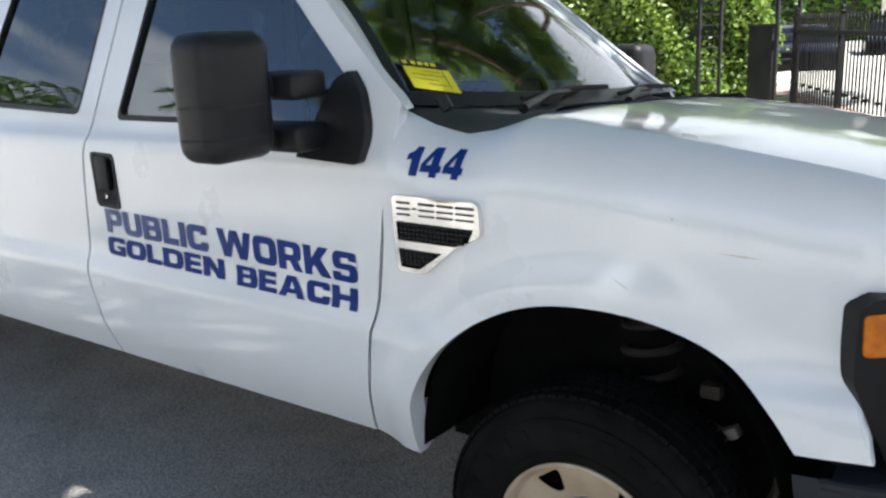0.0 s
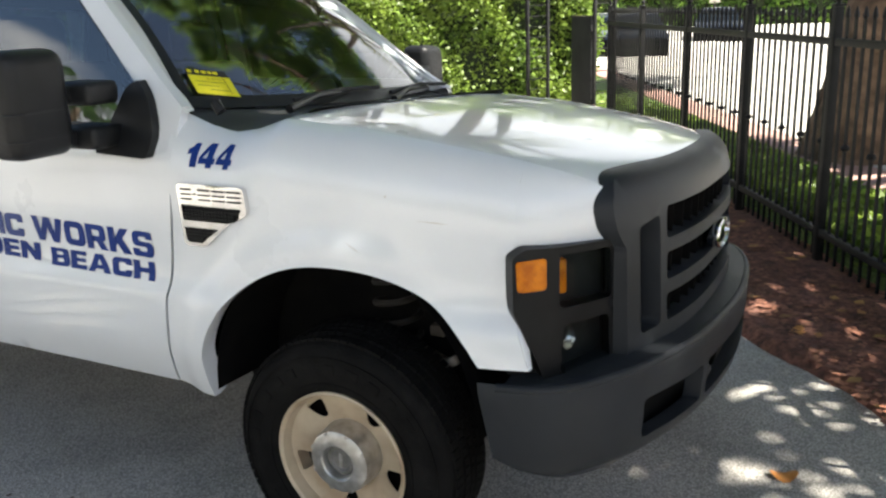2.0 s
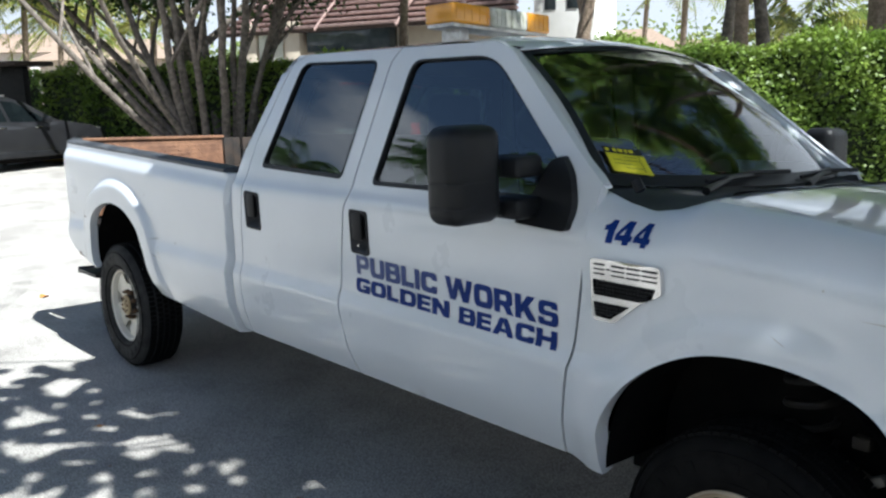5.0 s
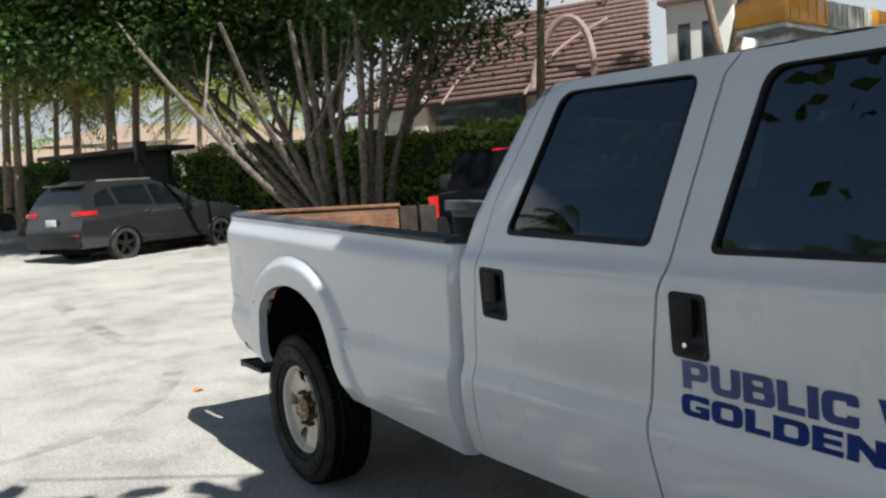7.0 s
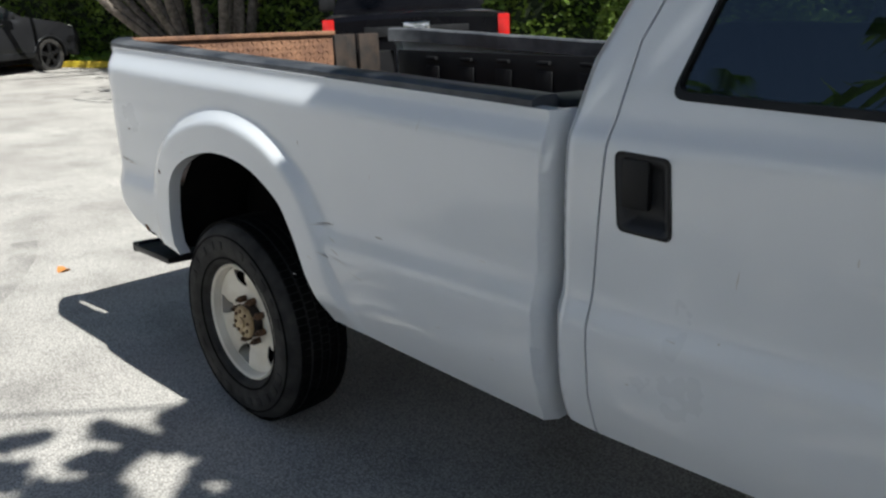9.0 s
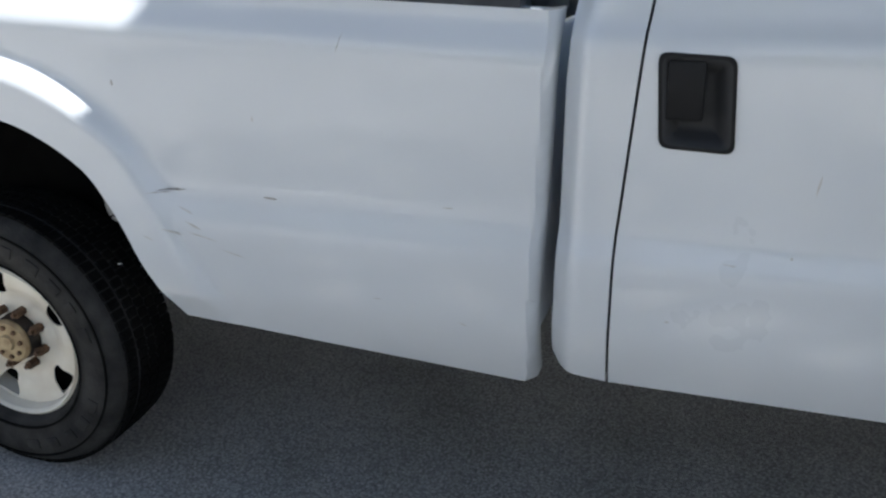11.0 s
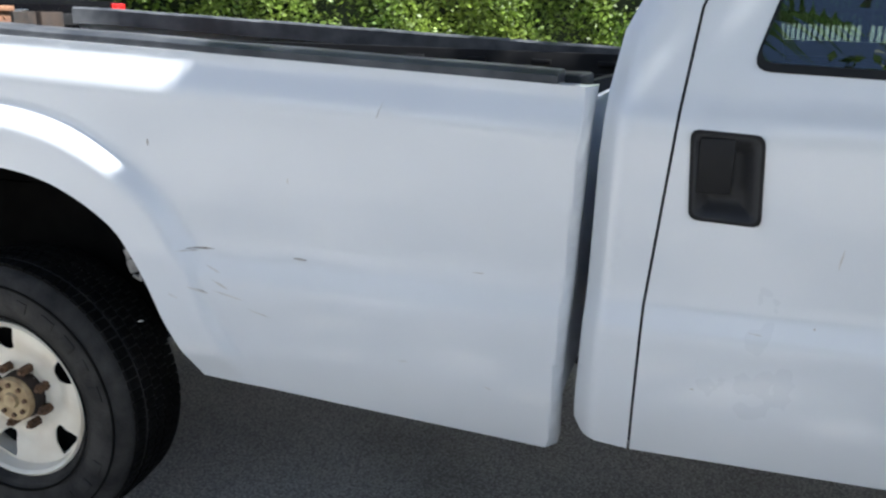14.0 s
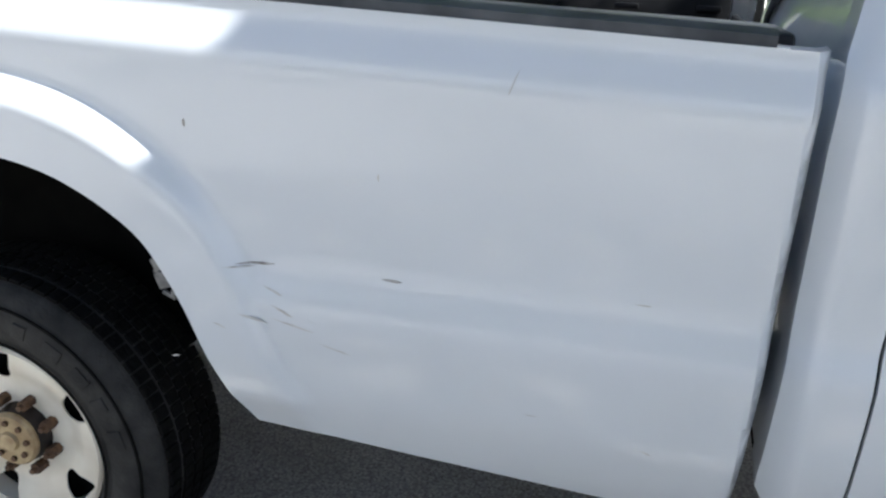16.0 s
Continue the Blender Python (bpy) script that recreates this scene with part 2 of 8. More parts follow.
def asphalt():
    m = mat("worn_asphalt", (0.40, 0.375, 0.345), 0.9, second=(0.51, 0.485, 0.445), scale=0.5, bump=0.55, bump_scale=130, fine=0.42, detail=9)
    nt = m.node_tree
    N, L = nt.nodes.new, nt.links.new
    b = nt.nodes["Principled BSDF"]
    col = b.inputs["Base Color"].links[0].from_socket
    co = N("ShaderNodeTexCoord")
    v = N("ShaderNodeTexVoronoi")
    v.inputs["Scale"].default_value = 95.0
    L(co.outputs["Object"], v.inputs["Vector"])
    r = N("ShaderNodeMapRange")
    r.inputs["From Min"].default_value, r.inputs["From Max"].default_value = 0.0, 0.75
    r.inputs["To Min"].default_value, r.inputs["To Max"].default_value = 1.34, 0.68
    L(v.outputs["Distance"], r.inputs["Value"])
    s = N("ShaderNodeTexNoise")
    s.inputs["Scale"].default_value, s.inputs["Detail"].default_value = 2.3, 8.0
    L(co.outputs["Object"], s.inputs["Vector"])
    r2 = N("ShaderNodeMapRange")
    r2.inputs["From Min"].default_value, r2.inputs["From Max"].default_value = 0.30, 0.55
    r2.inputs["To Min"].default_value, r2.inputs["To Max"].default_value = 0.76, 1.0
    L(s.outputs["Fac"], r2.inputs["Value"])
    mu = N("ShaderNodeMath")
    mu.operation = "MULTIPLY"
    L(r.outputs["Result"], mu.inputs[0])
    L(r2.outputs["Result"], mu.inputs[1])
    hs = N("ShaderNodeHueSaturation")
    L(mu.outputs[0], hs.inputs["Value"])
    L(col, hs.inputs["Color"])
    L(hs.outputs["Color"], b.inputs["Base Color"])
    return m


M_ASPHALT = asphalt()


# ---- mesh helpers
def finish(name, bm, material, smooth=True, angle=32):
    me = bpy.data.meshes.new(name)
    bm.to_mesh(me)
    bm.free()
    if smooth:
        me.polygons.foreach_set("use_smooth", [True] * len(me.polygons))
        me.set_sharp_from_angle(angle=radians(angle))
    me.materials.append(material)
    return me


def part(name, bm, material, parent=None, label="", smooth=True, angle=32):
    ob = new(name, finish(name, bm, material, smooth, angle))
    ob.parent = parent
    return tagged(ob, label)


def thing(name, label, category, m=None, group=""):
    ob = new(name)
    ob.empty_display_size = 0.2
    if m is not None:
        ob.matrix_basis = m
    return tagged(ob, label, category, group)


def mirrored(ob, parent, name=None):
    """The same part on the other side of the plane y = 0."""
    me = ob.data.copy()
    me.transform(Matrix.Diagonal((1, -1, 1, 1)))
    me.flip_normals()
    o = new(name or ob.name.split(".")[0], me)
    o.parent = parent
    for key in ("label",):
        if key in ob:
            o[key] = ob[key]
    return o


def add_box(bm, lo, hi, bevel=0.0, m=None, seg=2):
    r = bmesh.ops.create_cube(bm, size=1.0)
    vs = r["verts"]
    for v in vs:
        v.co = Vector([lo[i] + (v.co[i] + 0.5) * (hi[i] - lo[i]) for i in range(3)])
    if bevel:
        es = list({e for v in vs for e in v.link_edges})
        g = bmesh.ops.bevel(bm, geom=es, offset=bevel, segments=seg, profile=0.5, affect="EDGES", clamp_overlap=True)
        vs = list({v for f in g["faces"] for v in f.verts} | {v for v in vs if v.is_valid})
    if m is not None:
        bmesh.ops.transform(bm, matrix=m, verts=[v for v in vs if v.is_valid])


def box_part(name, lo, hi, material, parent, bevel=0.006, label="", m=None):
    bm = bmesh.new()
    add_box(bm, lo, hi, bevel)
    if m is not None:
        bmesh.ops.transform(bm, matrix=m, verts=bm.verts)
    return part(name, bm, material, parent, label)


def add_tube(bm, pts, radii, seg=10, cap=True):
    pts = [Vector(p) for p in pts]
    if not hasattr(radii, "__len__"):
        radii = [radii] * len(pts)
    rings, up = [], None
    for i, p in enumerate(pts):
        d = (pts[min(i + 1, len(pts) - 1)] - pts[max(i - 1, 0)]).normalized()
        if up is None:
            up = d.orthogonal().normalized()
        up = (up - d * up.dot(d)).normalized()
        side = d.cross(up)
        rings.append([bm.verts.new(p + radii[i] * (math.cos(a) * up + math.sin(a) * side)) for a in (2 * math.pi * k / seg for k in range(seg))])
    for a, b in zip(rings, rings[1:]):
        for k in range(seg):
            bm.faces.new((a[k], a[(k + 1) % seg], b[(k + 1) % seg], b[k]))
    if cap:
        bm.faces.new(rings[0][::-1])
        bm.faces.new(rings[-1])


def add_lathe(bm, profile, seg=48, m=None):
    """Revolves (radius, along) about the local y axis."""
    rings = []
    for r, a in profile:
        rings.append([bm.verts.new((r * math.cos(t), a, r * math.sin(t))) for t in (2 * math.pi * k / seg for k in range(seg))] if r > 1e-6 else [bm.verts.new((0, a, 0))])
    made = [v for ring in rings for v in ring]
    for a, b in zip(rings, rings[1:]):
        for k in range(seg):
            q = (a[k % len(a)], a[(k + 1) % len(a)], b[(k + 1) % len(b)], b[k % len(b)])
            q = tuple(dict.fromkeys(q))
            if len(q) > 2:
                bm.faces.new(q)
    if m is not None:
        bmesh.ops.transform(bm, matrix=m, verts=made)


def inside(px, pz, poly):
    """Which points lie inside a polygon."""
    px, pz = np.asarray(px, float), np.asarray(pz, float)
    hit = np.zeros(px.shape, bool)
    n = len(poly)
    for i in range(n):
        (x0, z0), (x1, z1) = poly[i], poly[(i + 1) % n]
        if z0 != z1:
            hit ^= ((z0 > pz) != (z1 > pz)) & (px < (x1 - x0) * (pz - z0) / (z1 - z0) + x0)
    return hit


def path_distance(px, pz, line, closed=False):
    px, pz = np.asarray(px, float), np.asarray(pz, float)
    best = np.full(px.shape, 1e9)
    n = len(line)
    for i in range(n if closed else n - 1):
        (x0, z0), (x1, z1) = line[i], line[(i + 1) % n]
        dx, dz = x1 - x0, z1 - z0
        t = np.clip(((px - x0) * dx + (pz - z0) * dz) / max(dx * dx + dz * dz, 1e-12), 0, 1)
        best = np.minimum(best, np.hypot(px - x0 - t * dx, pz - z0 - t * dz))
    return best


def resample(poly, step, closed=True):
    out = []
    n = len(poly)
    for i in range(n if closed else n - 1):
        a, b = poly[i], poly[(i + 1) % n]
        k = max(1, int(math.hypot(b[0] - a[0], b[1] - a[1]) / step + 0.5))
        out += [(a[0] + (b[0] - a[0]) * j / k, a[1] + (b[1] - a[1]) * j / k) for j in range(k)]
    if not closed:
        out.append(poly[-1])
    return out


def rounded(poly, radius, seg=5):
    """A polygon with its corners rounded; radius: one or one per corner."""
    out = []
    n = len(poly)
    for i in range(n):
        p, a, b = Vector(poly[i]), Vector(poly[i - 1]), Vector(poly[(i + 1) % n])
        r = radius[i] if hasattr(radius, "__len__") else radius
        u, v = (a - p), (b - p)
        r1 = min(r, u.length * 0.49, v.length * 0.49)
        if r1 < 1e-4:
            out.append(tuple(p))
            continue
        s, e = p + u.normalized() * r1, p + v.normalized() * r1
        for k in range(seg + 1):
            t = k / seg
            out.append(tuple((1 - t) ** 2 * s + 2 * t * (1 - t) * p + t * t * e))
    return out


def smooth_line(pts, per=8):
    """A Catmull-Rom line through the points."""
    P = [Vector(p) for p in pts]
    out = []
    for i in range(len(P) - 1):
        p0, p1, p2, p3 = P[max(i - 1, 0)], P[i], P[i + 1], P[min(i + 2, len(P) - 1)]
        for k in range(per):
            t = k / per
            out.append(tuple(0.5 * (2 * p1 + (p2 - p0) * t + (2 * p0 - 5 * p1 + 4 * p2 - p3) * t * t + (3 * p1 - p0 - 3 * p2 + p3) * t ** 3)))
    out.append(tuple(P[-1]))
    return out


from mathutils.geometry import delaunay_2d_cdt


def sheet(outline, place, inward, holes=(), step=0.035, rows=None, cols=None, flange=0.03, edge=0.03, bm=None, bands=None):
    """A curved sheet over a polygon in (a, b): place(a, b) gives its points, inward the way in which its rim is turned."""
    loops = [resample(outline, edge)] + [resample(h, edge) for h in holes]
    pts, edges = [], []
    for lp in loops:
        o = len(pts)
        pts += lp
        edges += [(o + i, o + (i + 1) % len(lp)) for i in range(len(lp))]
    xs = [p[0] for p in outline]
    zs = [p[1] for p in outline]
    ca = np.array(cols) if cols is not None else np.arange(min(xs), max(xs), step)
    rb = np.array(rows) if rows is not None else np.arange(min(zs), max(zs), step)
    A, B = (g.ravel() for g in np.meshgrid(ca, rb))
    ok = inside(A, B, outline)
    for h in holes:
        ok &= ~inside(A, B, h)
    if bands:
        line, offs = bands
        ok &= path_distance(A, B, line) > offs[-1] + 0.012
        q = np.array(resample(line, 0.02, False))
        d = np.gradient(q, axis=0)
        nn = np.stack([-d[:, 1], d[:, 0]], 1) / np.linalg.norm(d, axis=1, keepdims=True)
        ring = np.concatenate([q + nn * o for o in offs])
        good = inside(ring[:, 0], ring[:, 1], outline) & (path_distance(ring[:, 0], ring[:, 1], line) > 0.6 * offs[0])
        A, B, ok = np.r_[A, ring[:, 0]], np.r_[B, ring[:, 1]], np.r_[ok, good]
    for lp in loops:
        ok &= path_distance(A, B, lp, True) > 0.3 * edge
    pts += list(zip(A[ok].tolist(), B[ok].tolist()))
    vs, _, fs, *_ = delaunay_2d_cdt([Vector(p) for p in pts], edges, [], 0, 1e-6)
    c = np.array([np.mean([vs[i] for i in f], axis=0) for f in fs])
    ok = inside(c[:, 0], c[:, 1], outline)
    for h in holes:
        ok &= ~inside(c[:, 0], c[:, 1], h)
    bm = bm or bmesh.new()
    bv = [None] * len(vs)
    made = []
    for f, good in zip(fs, ok):
        if good:
            for i in f:
                if bv[i] is None:
                    bv[i] = bm.verts.new(place(vs[i][0], vs[i][1]))
            made.append(bm.faces.new([bv[i] for i in f]))
    way = Vector(inward)
    total = sum((f.normal_update() or f.normal.copy() * f.calc_area() for f in made), Vector())
    if total.dot(way) > 0:
        for f in made:
            f.normal_flip()
    if flange:
        rim = [e for f in made for e in f.edges if e.is_boundary]
        g = bmesh.ops.extrude_edge_only(bm, edges=list(set(rim)))
        for v in g["geom"]:
            if isinstance(v, bmesh.types.BMVert):
                v.co += way.normalized() * flange
    return bm


def grid_bm(us, vs, place, bm=None):
    bm = bm or bmesh.new()
    g = [[bm.verts.new(place(u, v)) for v in vs] for u in us]
    for a, b in zip(g, g[1:]):
        for k in range(len(vs) - 1):
            bm.faces.new((a[k], b[k], b[k + 1], a[k + 1]))
    return bm


# ---- the pickup truck: x to its front, front axle at x = 0, the near side at negative y
PROFILE_Z = (0.40, 0.50, 0.56, 0.66, 0.78, 0.845, 0.905, 0.95, 1.10, 1.24, 1.285, 1.325, 1.38, 1.84, 1.90)
PROFILE_W = (0.895, 0.918, 0.948, 0.982, 0.996, 0.999, 0.978, 0.976, 0.980, 0.979, 0.975, 0.950, 0.932, 0.765, 0.735)
ROWS_Z = sorted(set([round(0.46 + 0.04 * i, 3) for i in range(36)] + [0.53, 0.83, 0.845, 0.855, 0.865, 0.88, 0.89, 0.905, 0.915, 0.93, 1.27, 1.285, 1.295, 1.305, 1.315, 1.325, 1.335, 1.35]))
FRONT_ARCH = smooth_line([(-0.475, 0.50), (-0.447, 0.68), (-0.365, 0.815), (-0.25, 0.918), (-0.09, 0.985), (0.10, 0.993), (0.265, 0.945), (0.385, 0.858), (0.465, 0.757)])
REAR_ARCH = smooth_line([(-4.80, 0.60), (-4.815, 0.76), (-4.755, 0.92), (-4.60, 1.03), (-4.37, 1.083), (-4.15, 1.06), (-3.98, 0.972), (-3.893, 0.86), (-3.822, 0.70), (-3.765, 0.570)])


def side_width(x, z):
    """Half the body's width at a place of its side."""
    w = sum(np.interp(z + d, PROFILE_Z, PROFILE_W) for d in (-0.012, -0.006, 0, 0.006, 0.012)) / 5
    return float(w)


def ease(t):
    t = min(max(t, 0.0), 1.0)
    return t * t * (3 - 2 * t)


def hood_edge(x):
    """Height of the seam between hood and fender."""
    return float(np.interp(x, (-0.62, -0.52, -0.43, -0.34, -0.26, -0.17, 0.1, 0.27, 0.4, 0.51, 0.62, 0.70, 0.76), (1.432, 1.398, 1.364, 1.344, 1.356, 1.386, 1.360, 1.333, 1.312, 1.292, 1.266, 1.240, 1.205)))


def seam_y(x):
    return float(np.interp(x, (-0.6, -0.34, -0.15, 0.4, 0.6, 0.76), (0.872, 0.868, 0.845, 0.81, 0.78, 0.728)))


ROLL_A = radians(74)
ROLL_S, ROLL_C = math.sin(ROLL_A), 1 - math.cos(ROLL_A)


def fender_width(x, z):
    w = 0.979 if z > 0.93 else side_width(x, z)
    if z > 0.93:
        w = side_width(x, min(z, 1.2))
    d = float(path_distance([x], [z], FRONT_ARCH)[0])
    w += 0.022 * ease((0.13 - d) / 0.10) * (1 - 0.85 * ease((x - 0.08) / 0.30))
    if x > -0.35:
        w -= 0.075 * ((x + 0.35) / 0.95) ** 2 * ease((z - 0.6) / 0.4) + 0.03 * ((x + 0.35) / 0.95) ** 2
    zs = hood_edge(x)
    z0 = zs - 0.17
    if z > z0:
        s = min((z - z0) / 0.17, 1.0)
        q = math.asin(min(1.0, s * ROLL_S))
        w -= (w - seam_y(x)) * (1 - math.cos(q)) / ROLL_C
    return w


BED_Z = (1.22, 1.245, 1.262, 1.310, 1.322, 1.5)
BED_W = (0.0, -0.001, -0.005, -0.030, -0.033, -0.035)


def bed_width(x, z):
    zz = z - 0.0395 * (-2.815 - x) * ease((z - 1.0) / 0.25)
    w = side_width(x, min(z, 1.16)) + float(sum(np.interp(zz + d, BED_Z, BED_W) for d in (-0.006, 0, 0.006)) / 3)
    d = float(path_distance([x], [z], REAR_ARCH)[0])
    flare = 0.036 * ease((0.165 - d) / 0.065) * (ease((z - 0.52) / 0.24) if x > -4.2 else 0.5 + 0.5 * ease((z - 0.80) / 0.2))
    w += max(0.0, flare - max(0.0, w - 0.978))
    w -= 0.10 * ease((-5.20 - x) / 0.26) ** 1.6
    w -= 0.035 * ease(1.0 - (float(np.interp(z, (0.5, 0.8, 1.2, 1.338), (-2.866, -2.852, -2.835, -2.828))) - x) / 0.018) ** 1.3
    return w


truck = thing("pickup_truck", "white crew cab work pickup with blue lettering, parked on the asphalt", "pickup truck")


def side_sheet(name, outline, width, material=M_PAINT, parent=truck, holes=(), label="", flange=0.035, step=0.05, rows=ROWS_Z, cols=None, out=0.0, edge=0.03, bands=None):
    bm = sheet(outline, lambda x, z: (x, -width(x, z) - out, z), (0, 1, 0), holes, step, rows, cols, flange, edge, bands=bands)
    return part(name, bm, material, parent, label, angle=40)


# front fender: side up to the roll-over, then a loft to the hood seam
def build_fender():
    xs = np.linspace(-0.545, 0.545, 46)
    top = [(float(x), hood_edge(x) - 0.17) for x in np.linspace(0.545, -0.525, 46)]
    outline = ([(-0.475, 0.50), (-0.53, 0.503), (-0.585, 0.518), (-0.625, 0.528), (-0.568, 0.845), (-0.560, 0.87), (-0.525, 1.10)] + top[::-1] +
               [(0.545, 0.93), (0.565, 0.85), (0.60, 0.762)] + FRONT_ARCH[::-1][:-1])
    bm = sheet(outline, lambda x, z: (x, -fender_width(x, z), z), (0, 1, 0), (), 0.04, ROWS_Z, None, 0.0, 0.025, bands=(FRONT_ARCH, [0.02, 0.04, 0.06, 0.08, 0.10, 0.12, 0.14]))

    def roll(x, s):
        a = s * ROLL_A
        z0 = hood_edge(x) - 0.17
        w0 = fender_width(x, z0)
        return (x, -(w0 - (w0 - seam_y(x)) * (1 - math.cos(a)) / ROLL_C), z0 + 0.17 * math.sin(a) / ROLL_S)

    xs = [p[0] for p in top][::-1]
    b2 = grid_bm(xs, [i / 12 for i in range(13)], roll)
    # nose above the headlight
    z_side = hood_edge(0.545) - 0.17
    ref = [Vector((0.545, -fender_width(0.545, z), z)) for z in np.linspace(1.083, z_side, 4)[:-1]] + [Vector(roll(0.545, k / 10)) for k in range(11)]

    def nose(x, k):
        t = (x - 0.545) / 0.205
        a = Vector((x, ref[0].y * (1 - t) - 0.732 * t - 0.025 * math.sin(math.pi * t), 1.083))
        b = Vector((x, -seam_y(x), max(hood_edge(x), 1.10)))
        r = ref[k]
        fy = (r.y - ref[0].y) / (ref[-1].y - ref[0].y)
        fz = (r.z - ref[0].z) / (ref[-1].z - ref[0].z)
        return (x, a.y + (b.y - a.y) * fy, a.z + (b.z - a.z) * fz)

    grid_bm(np.linspace(0.545, 0.752, 12), range(14), nose, b2)
    me = bpy.data.meshes.new("roll")
    b2.to_mesh(me)
    b2.free()
    bm.from_mesh(me)
    bpy.data.meshes.remove(me)
    bmesh.ops.remove_doubles(bm, verts=bm.verts, dist=0.004)
    for f in bm.faces:
        f.normal_update()
        if f.normal.y > 0.2 or f.normal.z < -0.6:
            f.normal_flip()
    # rolled lip of the arch
    lip = [Vector((x, -fender_width(x, z), z)) for x, z in FRONT_ARCH]
    rings = [[bm.verts.new(p + Vector(o)) for o in ((0, -0.002, 0), (0, 0.03, 0.0), (0, 0.06, 0.012))] for p in lip]
    for a, b in zip(rings, rings[1:]):
        for k in range(2):
            bm.faces.new((a[k], b[k], b[k + 1], a[k + 1]))
    # return of the front edge beside the headlight
    rows_ = [[bm.verts.new((x + dx, -fender_width(x, z) + dy, z)) for dx, dy in ((0, 0.001), (0.010 * ease((z - 0.72) / 0.2), 0.006), (0.036 * ease((z - 0.74) / 0.25), 0.02 + 0.055 * ease((z - 0.74) / 0.2)))] for x, z in resample([(0.545, 1.083), (0.545, 0.93), (0.565, 0.85), (0.60, 0.762)], 0.03, False)]
    for a, b in zip(rows_, rows_[1:]):
        for k in range(2):
            bm.faces.new((a[k], a[k + 1], b[k + 1], b[k]))
    return part("front_fender", bm, M_PAINT, truck, angle=40)


fender = build_fender()
mirrored(fender, truck)

# doors
FD_FRONT = [(-0.635, 0.524), (-0.578, 0.845), (-0.570, 0.87), (-0.535, 1.10), (-0.515, 1.24), (-0.497, 1.42)]
FD = [*FD_FRONT, (-0.60, 1.50), (-1.02, 1.852), (-1.12, 1.888), (-1.66, 1.896), (-1.70, 1.84), (-1.765, 1.31), (-1.79, 1.24), (-1.825, 0.955), (-1.835, 0.87), (-1.825, 0.80), (-1.780, 0.534)]
FW = rounded([(-1.640, 1.352), (-1.565, 1.842), (-1.10, 1.838), (-0.66, 1.455), (-0.635, 1.352)], [0.03, 0.06, 0.10, 0.03, 0.02])
RD = [(-1.790, 0.534), (-1.835, 0.80), (-1.845, 0.87), (-1.835, 0.955), (-1.80, 1.24), (-1.775, 1.31), (-1.71, 1.84), (-1.67, 1.896), (-2.36, 1.905), (-2.47, 1.87), (-2.63, 1.50), (-2.655, 1.30), (-2.69, 0.90), (-2.697, 0.540)]
RW = rounded([(-2.535, 1.383), (-2.385, 1.868), (-1.79, 1.852), (-1.855, 1.363)], [0.04, 0.06, 0.05, 0.03])
HANDLE_F = rounded([(-1.752, 1.252), (-1.628, 1.248), (-1.618, 1.068), (-1.742, 1.072)], 0.02)
HANDLE_R = rounded([(-2.634, 1.272), (-2.494, 1.266), (-2.483, 1.086), (-2.622, 1.092)], 0.02)


def build_door(name, outline, window, handle, label):
    door = side_sheet(name, outline, side_width, holes=(window, handle), label=label)
    hx, hz = np.mean([p[0] for p in handle]), np.mean([p[1] for p in handle])
    rim_in = [(hx + (x - hx) * 0.90, hz + (z - hz) * 0.93) for x, z in handle]
    side_sheet("handle_bezel", handle, side_width, M_HANDLE, door, holes=(rim_in,), out=0.004, flange=0.012, edge=0.012, step=0.03, label="black plastic handle surround")
    cup = side_sheet("handle_recess", rim_in, lambda x, z: side_width(x, z) + 0.004 - 0.034 * ease(float(path_distance([x], [z], rim_in, True)[0]) / 0.034), M_RECESS, door, rows=np.arange(hz - 0.1, hz + 0.1, 0.008), cols=np.arange(hx - 0.08, hx + 0.08, 0.008), flange=0.0, label="dark moulded recess", edge=0.010)
    w = side_width(hx, hz)
    bm = bmesh.new()
    add_box(bm, (hx - 0.056, -w - 0.002, hz - 0.034), (hx + 0.012, -w + 0.016, hz + 0.078), 0.005)
    part("handle", bm, M_HANDLE, door, "black pull handle")
    bm = bmesh.new()
    add_lathe(bm, [(0, -0.003), (0.007, -0.003), (0.009, 0.002), (0.009, 0.014)], 16, pose(hx - 0.028, -w + 0.014, hz - 0.058))
    if name == "front_door":
        part("lock_cylinder", bm, M_CHROME, door)
    else:
        bm.free()
    trim = [p for p in window]
    cx, cz = np.mean([p[0] for p in trim]), np.mean([p[1] for p in trim])
    inner = [(cx + (x - cx) * 0.976, cz + 0.006 + (z - cz) * 0.955) for x, z in trim]
    side_sheet("window_frame", window, side_width, M_PLASTIC, door, holes=(inner,), out=0.002, flange=0.03, label="black rubber window surround")
    g = side_sheet("window_pane", inner, lambda x, z: 0.932 - 0.363 * (z - 1.38) - 0.012, M_GLASS if name == "rear_door" else M_GLASS_FRONT, door, flange=0.0, step=0.08, rows=None, edge=0.06, label="dark tinted glass")
    bm = bmesh.new()
    bm.from_mesh(g.data)
    for f in bm.faces:
        f.smooth = False
    bm.to_mesh(g.data)
    bm.free()
    return door


front_door = build_door("front_door", FD, FW, HANDLE_F, "closed white door with blue lettering")
rear_door = build_door("rear_door", RD, RW, HANDLE_R, "closed white door with light scratches")
for src, kids in ((front_door, front_door.children), (rear_door, rear_door.children)):
    far = mirrored(src, truck)
    for k in kids:
        mirrored(k, far)

